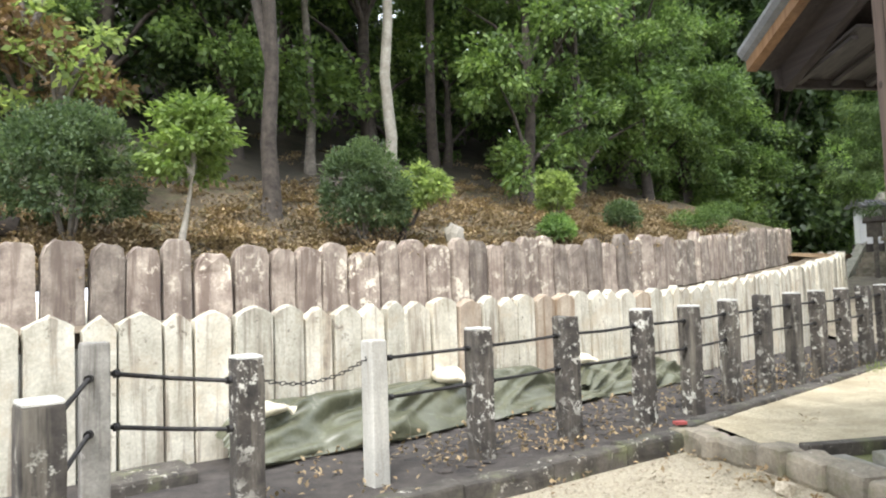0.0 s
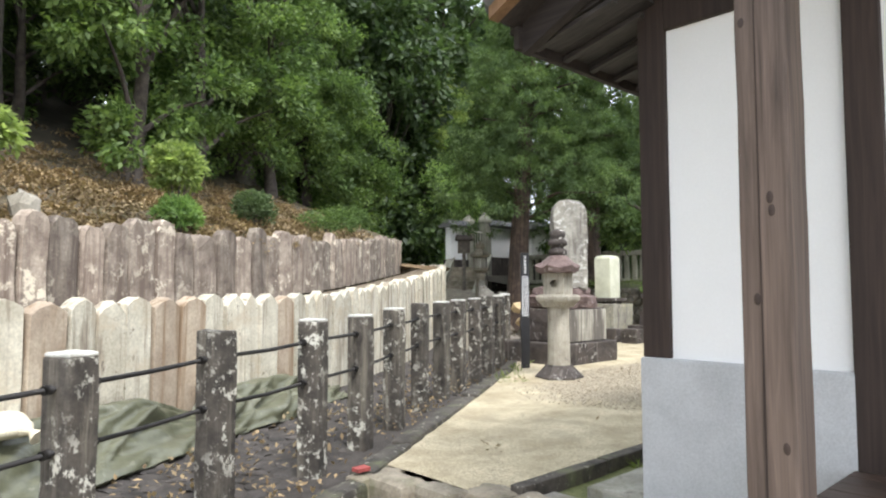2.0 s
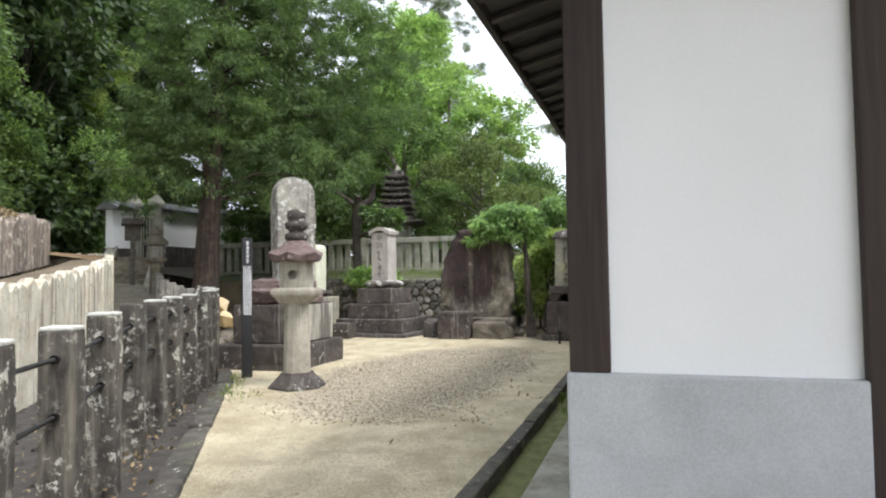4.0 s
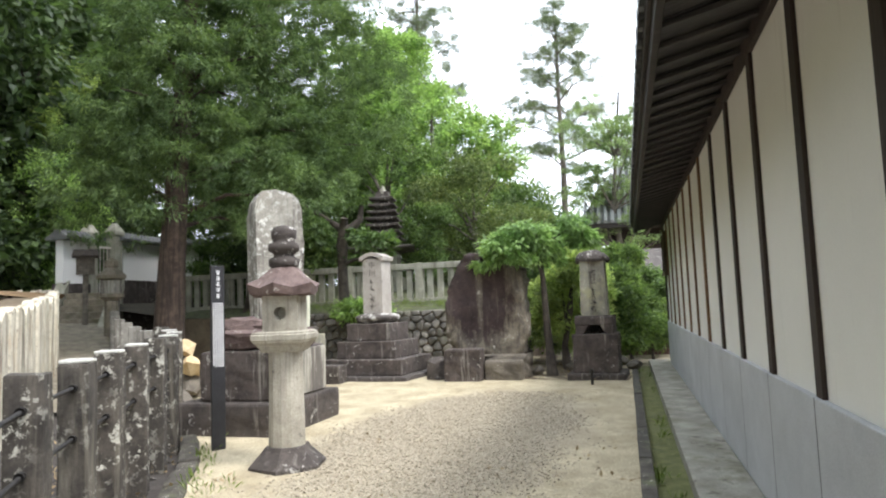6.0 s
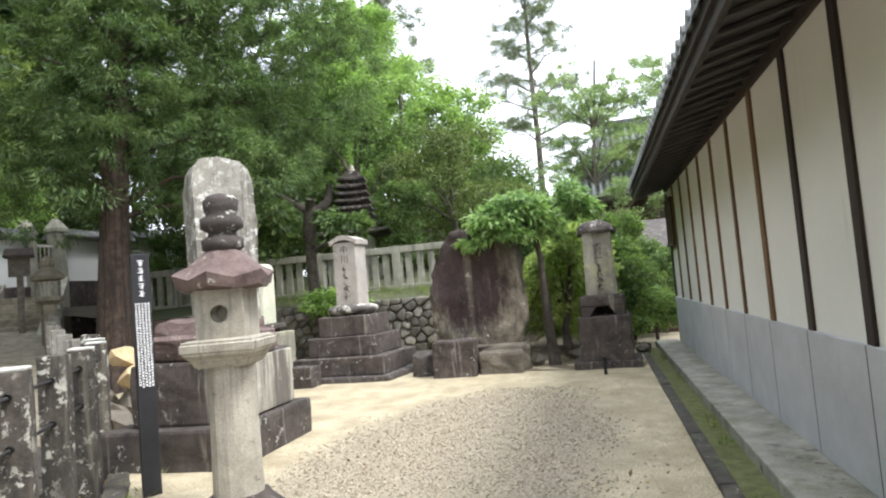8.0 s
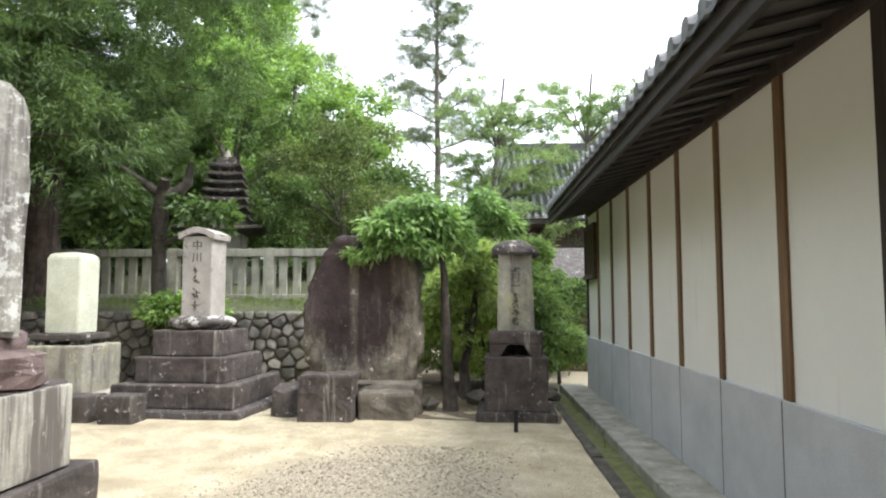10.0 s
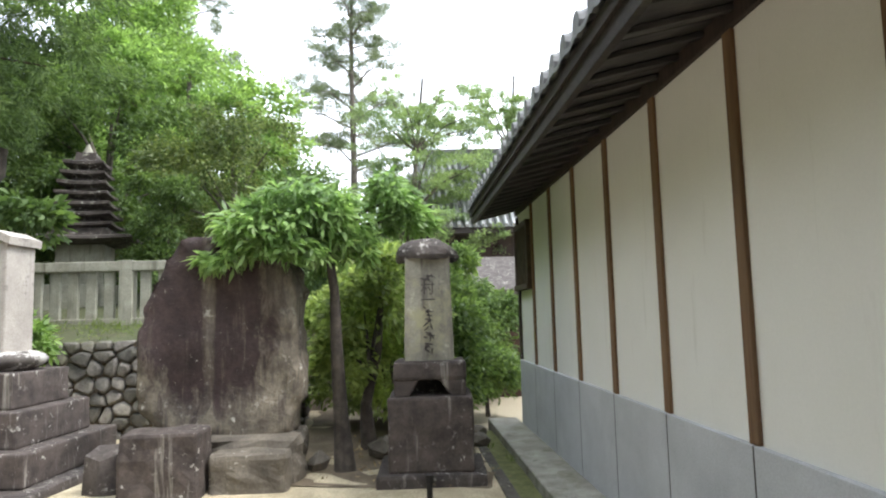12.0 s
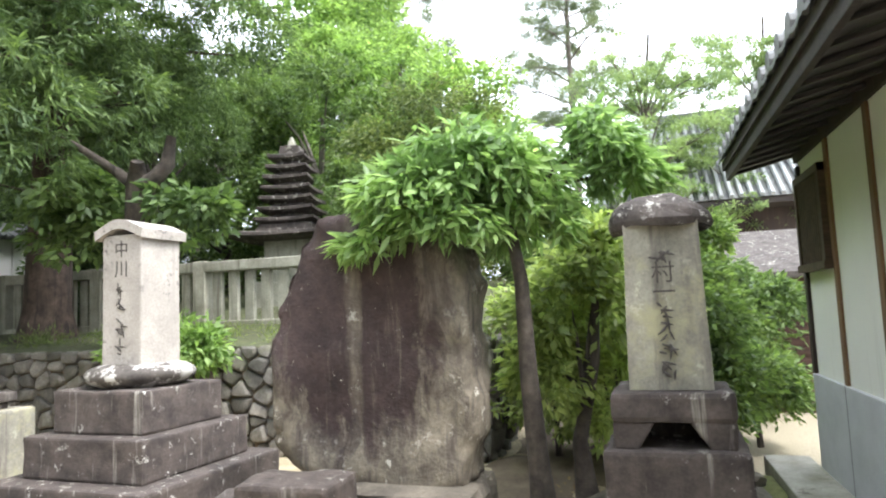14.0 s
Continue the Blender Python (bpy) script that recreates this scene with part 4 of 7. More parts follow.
# ---- stone slab walls ----
def slab_mesh(name, w, tip, kind, mat, seed):
    """An upright slab one metre high with a gabled or rounded head."""
    bm = bmesh.new()
    if kind == "gable":
        prof = [(-w / 2, 0), (w / 2, 0), (w / 2 * 0.98, 1 - tip), (w * 0.3, 1 - tip * 0.56), (0.03 * w, 1.0), (-w * 0.3, 1 - tip * 0.60), (-w / 2 * 0.98, 1 - tip)]
    else:
        prof = [(-w / 2, 0), (w / 2, 0), (w / 2 * 0.97, 1 - tip), (w * 0.42, 1 - tip * 0.35), (w * 0.25, 1 - 0.02), (-w * 0.2, 1.0), (-w * 0.40, 1 - tip * 0.5), (-w / 2, 1 - tip * 1.2)]
    fr = [bm.verts.new((x, -0.07, z)) for x, z in prof]
    bk = [bm.verts.new((x, 0.07, z)) for x, z in prof]
    bm.faces.new(fr), bm.faces.new(list(reversed(bk)))
    for i in range(len(prof)):
        j = (i + 1) % len(prof)
        bm.faces.new((fr[j], fr[i], bk[i], bk[j]))
    bmesh.ops.bevel(bm, geom=[e for e in bm.edges if abs(e.verts[0].co.y - e.verts[1].co.y) < 0.01], offset=0.014, segments=1, affect="EDGES")
    bmesh.ops.triangulate(bm, faces=[f for f in bm.faces if len(f.verts) > 4])
    bmesh.ops.subdivide_edges(bm, edges=[e for e in bm.edges if e.calc_length() > 0.3], cuts=1)
    bmesh.ops.triangulate(bm, faces=bm.faces)
    return mesh_of(name, roughen(bm, 0.008 if kind == "gable" else 0.024, 5, seed), mat)


rs = random.Random(21)
lower = tagged(thing("wall_of_pale_slabs", (0, 0, 0), "retaining wall of upright pale pointed stone slabs", "stone wall", kind="structure"))
upper = tagged(thing("wall_of_brown_slabs", (0, 0, 0), "upper row of upright brown rounded stone slabs", "stone wall", kind="structure"))
pale = [slab_mesh("slab", 1.0, 0.042 + 0.009 * k, "gable", M_SLAB, k) for k in range(6)]
rust = [slab_mesh("slab", 1.0, 0.06, "gable", M_SLAB_RUST, 9)]
brown = [slab_mesh("slab", 1.0, 0.09 + 0.03 * k, "round", M_SLAB_BROWN, 20 + k) for k in range(5)]


def slab_row(line, parent, kinds, step, base, jitter, odd=()):
    fine = along(line, 0.02)
    i = n = 0
    while i < len(fine) - 30:
        w = step * rs.uniform(0.72, 1.24)
        k = min(len(fine) - 1, i + int(w / 0.02))
        (a, _), (b, _) = fine[i], fine[k]
        p, h = (a + b) / 2, math.atan2(b.y - a.y, b.x - a.x)
        top = p.z + rs.uniform(-jitter, jitter)
        z0 = base(p)
        me = rs.choice(kinds) if n not in odd else rust[0]
        part("slab", me, M_SLAB, parent, at=pose(p.x, p.y, z0, rs.uniform(-1, 1), rs.uniform(-0.7, 0.7), math.degrees(h) + rs.uniform(-2.5, 2.5)) @ Matrix.Diagonal(((b - a).xy.length * rs.uniform(0.90, 0.96), 1.0, top - z0, 1)))
        i, n = k, n + 1


slab_row(LOWER_WALL, lower, pale, 0.305, lambda p: -0.2, 0.025, (26, 30, 31, 36))
slab_row(UPPER_WALL, upper, brown, 0.35, lambda p: p.z - 0.85, 0.085)
# ledge between the two rows, and the backing behind each
bm = bmesh.new()
pts = LOWER_WALL[:-17]
row = []
for p, q in zip(pts, pts[1:]):
    d = Vector((q.x - p.x, q.y - p.y)).normalized()
    row.append([bm.verts.new((p.x - d.y * o, p.y + d.x * o, p.z - 0.12 + dz)) for o, dz in ((0.05, 0), (0.25, 0.02), (0.5, 0.03), (0.72, 0.03))])
for a, b in zip(row, row[1:]):
    for k in range(3):
        bm.faces.new((a[k], b[k], b[k + 1], a[k + 1]))
tagged(smooth(part("ledge", bm, M_EARTH)), "narrow earth ledge between the two slab rows", "ledge", kind="structure")
bm = bmesh.new()
c = Vector((13.1, 16.4))
fan = [bm.verts.new((c.x + 1.6 * math.cos(a), c.y + 1.6 * math.sin(a), 1.70 + 0.05 * math.sin(5 * a))) for a in [radians(-170 + 16 * k) for k in range(22)]]
mid = bm.verts.new((c.x - 0.3, c.y, 1.9))
for a, b in zip(fan, fan[1:]):
    bm.faces.new((mid, a, b))
tagged(smooth(part("planting_bed", bm, surface("brown_soil", (0.16, 0.10, 0.05), (0.28, 0.19, 0.10), 6, 0.95, 0.6, 50))), "brown soil bed behind the curved wall end", "planting bed", kind="structure")

# ---- tarpaulin and sandbags at the foot of the wall ----
def tarpaulin(U0, U1, seed, tall, label):
    t = thing("tarpaulin", (0, 0, 0), label, "tarpaulin", "tarpaulins along the wall")
    bm = bmesh.new()
    nu, nv = 130, 26
    gridv = []
    for i in range(nu + 1):
        u = U0 + (U1 - U0) * i / nu
        col = []
        end = min(1.0, 0.25 + (U1 - u) / 1.1, (u - U0) / 0.35 + 0.45)
        for j in range(nv + 1):
            v = j / nv
            s = -0.11 - (0.50 + 0.06 * noise.noise(Vector((u * 1.1, 0, seed)))) * v
            prof = tall * (1 - v ** 1.35) * end
            crease = abs(noise.noise(Vector((u * 1.6 + v * 2.8, v * 1.5 - u * 0.5, seed + 1))))
            fold = 0.30 * (crease ** 0.8 - 0.22) * min(1, 3 * v + 0.25) + 0.05 * noise.noise(Vector((u * 4 - v * 3, v * 5, seed + 3)))
            fold += 0.06 * math.sin(v * 9 + 2.5 * noise.noise(Vector((u * 0.9, 0, seed)))) * v
            ridge = 1 - abs(noise.noise(Vector((u * 2.3 + v * 3.4, v * 0.8 + u * 0.7, seed + 7))))
            fold += 0.16 * (ridge ** 6 - 0.25) * min(1, 2.5 * v) * min(1, 4 * (1 - v))
            o = s - fold * 0.55
            x, y = 3.0 + WALL_DIR.x * u + WALL_NORMAL.x * o, 7.42 + WALL_DIR.y * u + WALL_NORMAL.y * o
            col.append(bm.verts.new((x, y, max(-0.118 + 0.01 * (1 - v), -0.11 + prof + fold * 0.5 * (1 - 0.5 * v)))))
        gridv.append(col)
    for i in range(nu):
        for j in range(nv):
            bm.faces.new((gridv[i][j], gridv[i + 1][j], gridv[i + 1][j + 1], gridv[i][j + 1]))
    bmesh.ops.recalc_face_normals(bm, faces=bm.faces)
    smooth(part("sheet", bm, M_TARP, t))
    bm = bmesh.new()
    tube(bm, [gridv_co for gridv_co in hem(U0, U1, seed)], [0.008] * 40, 5)
    part("hem", bm, M_TARP, t)
    return t


def hem(U0, U1, seed):
    out = []
    for i in range(40):
        u = U0 + (U1 - U0) * i / 39
        s = -0.62 - 0.06 * noise.noise(Vector((u * 1.1, 0, seed)))
        out.append((3.0 + WALL_DIR.x * u + WALL_NORMAL.x * s, 7.42 + WALL_DIR.y * u + WALL_NORMAL.y * s, -0.11))
    return out


tarpaulin(-3.65, 0.75, 4.0, 0.40, "crumpled olive green tarpaulin along the wall foot")
tarpaulin(0.55, 2.95, 9.0, 0.33, "olive tarpaulin with slack folds against the slabs")


def sandbag(at, rz, s=1.0):
    t = thing("sandbag", at, "cream sandbag tied at the neck, lying on the tarpaulin", "sandbag", "sandbags on the tarpaulin", rz=rz)
    bm = bmesh.new()
    bmesh.ops.create_uvsphere(bm, u_segments=20, v_segments=12, radius=1)
    for v in bm.verts:
        v.co = Vector((v.co.x * 0.23, v.co.y * 0.15 * (1 - 0.25 * v.co.x), v.co.z * 0.085 * (1 - 0.35 * max(0, v.co.x)))) * s
    smooth(part("bag", roughen(bm, 0.02, 9, rz), M_BAG, t, at=pose(0, 0, 0.07 * s)))
    bm = bmesh.new()
    tube(bm, [(0.2 * s, 0, 0.07 * s), (0.26 * s, 0.01, 0.06 * s), (0.31 * s, 0.02, 0.03 * s)], [0.045 * s, 0.018 * s, 0.05 * s], 9)
    part("neck", bm, M_BAG, t)
    return t


def on_wall_line(u, s, z):
    return (3.0 + WALL_DIR.x * u + WALL_NORMAL.x * s, 7.42 + WALL_DIR.y * u + WALL_NORMAL.y * s, z)


sandbag(on_wall_line(-1.34, -0.26, 0.25), -70, 1.0)
sandbag(on_wall_line(-3.32, -0.3, 0.20), 10, 0.8)
sandbag(on_wall_line(0.75, -0.22, 0.25), -60, 0.7)
blk = thing("low_stone", on_wall_line(-4.3, -0.45, -0.2), "low grey foot stone at the wall end", "stone block", rz=29)
part("body", stone_block(-0.35, -0.2, 0, 0.35, 0.2, 0.17, 0.03, 0.02, 3, 4), M_KERB, blk)

# ---- stone lantern ----
lan = thing("stone_lantern", (8.44, 7.19, -0.06), "weathered stone lantern with a jewel top and round window", "stone lantern", rz=12)
bm = bmesh.new()
part("base", roughen(frustum(bm, [(-0.05, 0.33, 0.33), (0.04, 0.325, 0.325), (0.16, 0.2, 0.2), (0.19, 0.18, 0.18)], 6, 0), 0.012, 6), M_GRANITE_DARK, lan)
bm = bmesh.new()
frustum(bm, [(0.17, 0.155, 0.155), (0.5, 0.148, 0.148), (0.8, 0.143, 0.143), (0.985, 0.147, 0.147)], 12, 0)
part("shaft", roughen(bm, 0.006, 6), M_GRANITE, lan)
bm = bmesh.new()
frustum(bm, [(0.96, 0.16, 0.16), (1.01, 0.18, 0.18), (1.05, 0.225, 0.225), (1.115, 0.23, 0.23), (1.13, 0.205, 0.205)], 4, 45)
bmesh.ops.bevel(bm, geom=bm.edges[:], offset=0.012, segments=2, affect="EDGES")
part("platform", roughen(bm, 0.008, 8), M_GRANITE, lan)
# fire box with a round window through it
bm = bmesh.new()
hw, z0, z1, r = 0.148, 1.13, 1.43, 0.055
zc = (z0 + z1) / 2
for rot in range(4):
    m = Matrix.Rotation(radians(90 * rot), 4, "Z")
    sq = [bm.verts.new(m @ Vector((x, -hw, z))) for x, z in ((-hw, z0), (hw, z0), (hw, z1), (-hw, z1))]
    if rot in (0, 2):
        bm.faces.new(sq)
        continue
    circ = [bm.verts.new(m @ Vector((r * math.cos(a), -hw, zc + r * math.sin(a)))) for a in [radians(-135 + 360 * k / 16) for k in range(16)]]
    deep = [bm.verts.new(m @ Vector((r * math.cos(a), -hw + 0.13, zc + r * math.sin(a)))) for a in [radians(-135 + 360 * k / 16) for k in range(16)]]
    for k in range(4):
        seg = [circ[(4 * k + q) % 16] for q in range(5)]
        bm.faces.new([sq[k], sq[(k + 1) % 4]] + list(reversed(seg)))
    for k in range(16):
        bm.faces.new((circ[k], circ[(k + 1) % 16], deep[(k + 1) % 16], deep[k]))
    bm.faces.new(list(reversed(deep)))
bmesh.ops.remove_doubles(bm, verts=bm.verts, dist=0.0005)
part("fire_box", bm, M_GRANITE, lan, at=pose(0, 0, 0, 0, 0, 0))
bm = bmesh.new()
n = 6
rings = []
for z, rr, lift in ((1.425, 0.18, 0), (1.43, 0.29, 0.02), (1.50, 0.315, 0.03), (1.57, 0.22, 0.0), (1.64, 0.14, 0), (1.66, 0.12, 0)):
    rings.append([bm.verts.new(((rr * (1 if k % 2 == 0 else 0.88)) * math.cos(math.pi * k / n), (rr * (1 if k % 2 == 0 else 0.88)) * math.sin(math.pi * k / n), z + (lift if k % 2 == 0 else -lift * 0.3))) for k in range(2 * n)])
for a, b in zip(rings, rings[1:]):
    for k in range(2 * n):
        bm.faces.new((a[k], a[(k + 1) % (2 * n)], b[(k + 1) % (2 * n)], b[k]))
bm.faces.new(list(reversed(rings[0]))), bm.faces.new(rings[-1])
bmesh.ops.subdivide_edges(bm, edges=bm.edges[:], cuts=1, use_grid_fill=True)
part("roof_stone", roughen(bm, 0.014, 6), M_GRANITE_RED, lan)
bm = bmesh.new()
frustum(bm, [(1.65, 0.08, 0.08), (1.68, 0.125, 0.125), (1.735, 0.13, 0.13), (1.76, 0.085, 0.085), (1.785, 0.085, 0.085), (1.81, 0.13, 0.13), (1.865, 0.132, 0.132), (1.89, 0.09, 0.09), (1.92, 0.105, 0.105), (1.98, 0.11, 0.11), (2.01, 0.08, 0.08), (2.03, 0.02, 0.02)], 14, 0)
smooth(part("jewel", roughen(bm, 0.006, 9), M_GRANITE_DARK, lan))

# ---- black sign board ----
sg = thing("sign_post", (8.96, 8.2, -0.12), "narrow black sign board with white vertical writing", "sign", rz=-35)
part("board", box(-0.065, -0.02, 0, 0.065, 0.02, 1.82, 0.004), M_SIGN, sg)
bm = bmesh.new()
for k in range(5):
    zt = 1.775 - 0.056 * k
    for q in range(3):
        add_box(bm, -0.02 + 0.004 * ((k + q) % 3), -0.025, zt - 0.010 - 0.015 * q, 0.02 - 0.004 * ((k * 2 + q) % 3), -0.019, zt - 0.003 - 0.015 * q)
    add_box(bm, -0.004 + 0.006 * (k % 2), -0.0247, zt - 0.044, 0.005 + 0.006 * (k % 2), -0.0193, zt - 0.001)
part("heading", bm, M_WHITE_PAINT, sg, "white title characters")
bm = bmesh.new()
rt = random.Random(8)
for c in range(5):
    z = 1.46
    while z > 0.86:
        h = rt.uniform(0.010, 0.016)
        add_box(bm, -0.052 + 0.022 * c, -0.0235, z - h, -0.052 + 0.022 * c + rt.uniform(0.011, 0.017), -0.019, z)
        z -= h + 0.007
part("text", bm, M_WHITE_PAINT, sg, "small white lines of writing")

# ---- great memorial stele ----
big = thing("memorial_stele", (0, 0, -0.07), "tall lichened stone stele on stepped granite plinth", "memorial stone")
part("plinth", stone_block(9.55, 7.88, -0.1, 11.02, 9.15, 0.36, 0.03, 0.014, 4, 1), M_GRANITE_DARK, big)
part("pedestal", stone_block(9.68, 7.98, 0.36, 10.80, 8.92, 0.90, 0.03, 0.018, 4, 2), M_GRANITE_STAIN, big)
# added slab: its pale colour stands for sunlight on the south face, streaks included
part("dressed_slab", stone_block(9.74, 7.935, 0.375, 10.77, 7.985, 0.885, 0.012, 0.006, 3, 8), M_GRANITE_STREAK, big, "pale streaked slab for the lit south face of the pedestal")
bm = stone_block(9.70, 7.96, 0.90, 10.62, 8.80, 1.24, 0.08, 0.06, 4, 3)
for v in bm.verts:
    if v.co.z > 1.1:
        v.co.x += (10.05 - v.co.x) * 0.18
        v.co.y += (8.4 - v.co.y) * 0.18
part("boulder_seat", bm, M_GRANITE_RED, big)
bm = bmesh.new()
prof = [(-0.36, 0), (0.36, 0), (0.375, 0.9), (0.365, 1.28), (0.32, 1.4), (0.22, 1.46), (-0.05, 1.5), (-0.27, 1.46), (-0.35, 1.36), (-0.375, 1.2), (-0.37, 0.6)]
fr = [bm.verts.new((x, -0.17, z)) for x, z in prof]
bk = [bm.verts.new((x * 0.97, 0.17, z * 0.985)) for x, z in prof]
bm.faces.new(fr), bm.faces.new(list(reversed(bk)))
for i in range(len(prof)):
    j = (i + 1) % len(prof)
    bm.faces.new((fr[j], fr[i], bk[i], bk[j]))
bmesh.ops.bevel(bm, geom=[e for e in bm.edges if abs(e.verts[0].co.y - e.verts[1].co.y) < 0.01], offset=0.035, segments=2, affect="EDGES")
bmesh.ops.triangulate(bm, faces=[f for f in bm.faces if len(f.verts) > 4])
bmesh.ops.subdivide_edges(bm, edges=[e for e in bm.edges if e.calc_length() > 0.2], cuts=3)
bmesh.ops.triangulate(bm, faces=bm.faces)
part("tablet", roughen(bm, 0.016, 5, 5), M_STELE_BIG, big, at=pose(10.17, 8.25, 1.2, 0, 0, -38) @ Matrix.Diagonal((0.76, 0.9, 1.0, 1)))

# small greenish stele beside it
ws = thing("small_gravestone", (14.75, 10.45, 0.0), "small square greenish-white gravestone on stepped stone base", "gravestone", rz=0)
part("base", stone_block(-0.62, -0.62, -0.05, 0.62, 0.62, 0.22, 0.02, 0.01, 3, 1), M_GRANITE, ws)
part("pedestal", stone_block(-0.42, -0.42, 0.22, 0.42, 0.42, 0.79, 0.02, 0.01, 3, 2), M_STELE_BUFF, ws)
part("slab", stone_block(-0.33, -0.33, 0.85, 0.33, 0.33, 0.93, 0.02, 0.006, 2, 3), M_GRANITE_DARK, ws)
for dx, dy in ((-0.22, -0.22), (0.22, -0.22), (-0.22, 0.22), (0.22, 0.22)):
    part("foot", box(dx - 0.06, dy - 0.06, 0.79, dx + 0.06, dy + 0.06, 0.85, 0.008), M_GRANITE_DARK, ws)
bm = bmesh.new()
frustum(bm, [(0.93, 0.21, 0.21), (1.86, 0.215, 0.215), (1.92, 0.18, 0.18), (1.94, 0.05, 0.05)], 4)
bmesh.ops.bevel(bm, geom=bm.edges[:], offset=0.012, segments=2, affect="EDGES")
part("pillar", bm, M_STELE_GREEN, ws)

# ---- white gravestone with engraved name ----
wg = thing("white_gravestone", (15.17, 8.94, -0.04), "pale pinkish gravestone with a curved cap on three dark steps", "gravestone", rz=-4)
part("ground_slab", stone_block(-0.98, -0.95, -0.08, 0.98, 0.95, 0.09, 0.05, 0.02, 4, 9), M_GRANITE_DARK, wg)
for nm, h, z0, z1, sd in (("lower_step", 0.77, 0.09, 0.37, 1), ("middle_step", 0.58, 0.37, 0.68, 2), ("upper_step", 0.44, 0.68, 1.0, 3)):
    part(nm, stone_block(-h, -h, z0, h, h, z1, 0.022, 0.010, 3, sd), M_GRANITE_STAIN, wg)
bm = bmesh.new()
frustum(bm, [(0.995, 0.30, 0.30), (1.03, 0.37, 0.37), (1.065, 0.41, 0.41), (1.10, 0.42, 0.42), (1.135, 0.395, 0.395), (1.16, 0.33, 0.33), (1.175, 0.26, 0.26)], 24, 15)
smooth(part("lotus_seat", roughen(bm, 0.012, 8), surface("lichen_capped_seat_stone", (0.05, 0.042, 0.038), (0.16, 0.14, 0.12), 5, 0.9, 0.6, 50, spots=((0.62, 0.6, 0.56), 5, 0.5), bump_dist=0.015), wg))
part("pillar", stone_block(-0.21, -0.2, 1.16, 0.21, 0.2, 2.20, 0.015, 0.004, 2, 4), M_STELE_WHITE, wg)
bm = bmesh.new()
n = 13
prof = [(-0.245 + 0.49 * k / (n - 1), 2.235 + 0.085 * math.sin(math.pi * k / (n - 1)) ** 1.2) for k in range(n)]
rows4 = []
for x in (-0.25, 0.24):
    rows4.append([bm.verts.new((x, y, z)) for y, z in prof])
    rows4.append([bm.verts.new((x, y * 0.97, z - 0.075)) for y, z in prof])
for k in range(n - 1):
    a, b, c2, d2 = rows4
    bm.faces.new((a[k], a[k + 1], c2[k + 1], c2[k]))
    bm.faces.new((b[k + 1], b[k], d2[k], d2[k + 1]))
    bm.faces.new((a[k + 1], a[k], b[k], b[k + 1]))
    bm.faces.new((c2[k], c2[k + 1], d2[k + 1], d2[k]))
for k in (0, n - 1):
    a, b, c2, d2 = rows4
    bm.faces.new((a[k], c2[k], d2[k], b[k]))
bmesh.ops.recalc_face_normals(bm, faces=bm.faces)
part("cap", bm, M_STELE_WHITE, wg)


def engraved(parent, chars, x, y0, z_top, size, step, mat, seed=0):
    """Writing from top to bottom on a face that looks west; a dot stands for a sign worn past reading, cut as loose brush strokes."""
    r = random.Random(seed)
    for k, ch in enumerate(chars):
        z = z_top - step * k
        if ch != ".":
            cu = bpy.data.curves.new("inscription", "FONT")
            cu.body, cu.size, cu.extrude, cu.align_x = ch, size, 0.002, "CENTER"
            ob = new("inscription", cu)
            cu.materials.append(mat)
            ob.parent = parent
            ob.matrix_basis = Matrix.Translation((x, y0, z)) @ Matrix(((0, 0, -1, 0), (-1, 0, 0, 0), (0, 1, 0, 0), (0, 0, 0, 1)))
            continue
        zc = z + size * 0.36
        bm = bmesh.new()
        for q in range(r.randint(5, 7)):
            cy, cz = y0 + r.uniform(-0.26, 0.26) * size, zc + r.uniform(-0.34, 0.34) * size
            lean, half = r.choice((0.1, 0.25, 0.7, 1.2, 1.6, 2.3)) + r.uniform(-0.15, 0.15), r.uniform(0.14, 0.32) * size
            dy, dz = half * math.cos(lean), half * math.sin(lean)
            bow = r.uniform(-0.05, 0.05) * size
            tube(bm, [(x, cy - dy, cz - dz), (x, cy + bow, cz + bow * 0.5), (x, cy + dy, cz + dz)], [0.003, 0.008, 0.0045], 5)
        part("inscription", bm, mat, parent)


engraved(wg, "中川....", -0.212, 0.0, 2.03, 0.145, 0.155, M_INK, 3)
sb = thing("small_stone_block", (14.0, 9.35, -0.06), "small square dark stone block beside the steps", "stone block")
part("body", stone_block(-0.17, -0.2, -0.02, 0.17, 0.2, 0.34, 0.02, 0.012, 2, 6), M_GRANITE_DARK, sb)
sb2 = thing("small_stone_block", (14.1, 9.9, -0.06), "small square dark stone block beside the steps", "stone block")
part("body", stone_block(-0.2, -0.2, -0.02, 0.2, 0.2, 0.32, 0.02, 0.012, 2, 7), M_GRANITE_DARK, sb2)

# ---- boulder monument ----
bo = thing("boulder_monument", (14.95, 6.78, 0.0), "large dark brown natural boulder set upright on stone blocks", "boulder", rz=0)
outline = [(-0.66, 0.36), (-0.72, 0.67), (-0.71, 1.0), (-0.72, 1.31), (-0.71, 1.62), (-0.66, 1.82), (-0.41, 1.94), (-0.09, 2.02), (0.12, 2.11), (0.36, 2.13), (0.50, 1.94), (0.61, 1.70), (0.70, 1.5), (0.72, 1.3), (0.72, 0.70), (0.66, 0.60), (0.43, 0.36), (0.1, 0.29), (-0.25, 0.27), (-0.48, 0.28)]
bm = bmesh.new()
lay = []
for d, k in ((-0.25, 0.93), (-0.20, 0.995), (0.0, 1.02), (0.16, 0.98), (0.26, 0.85)):
    lay.append([bm.verts.new((d, y * k, 1.15 + (z - 1.15) * k)) for y, z in outline])
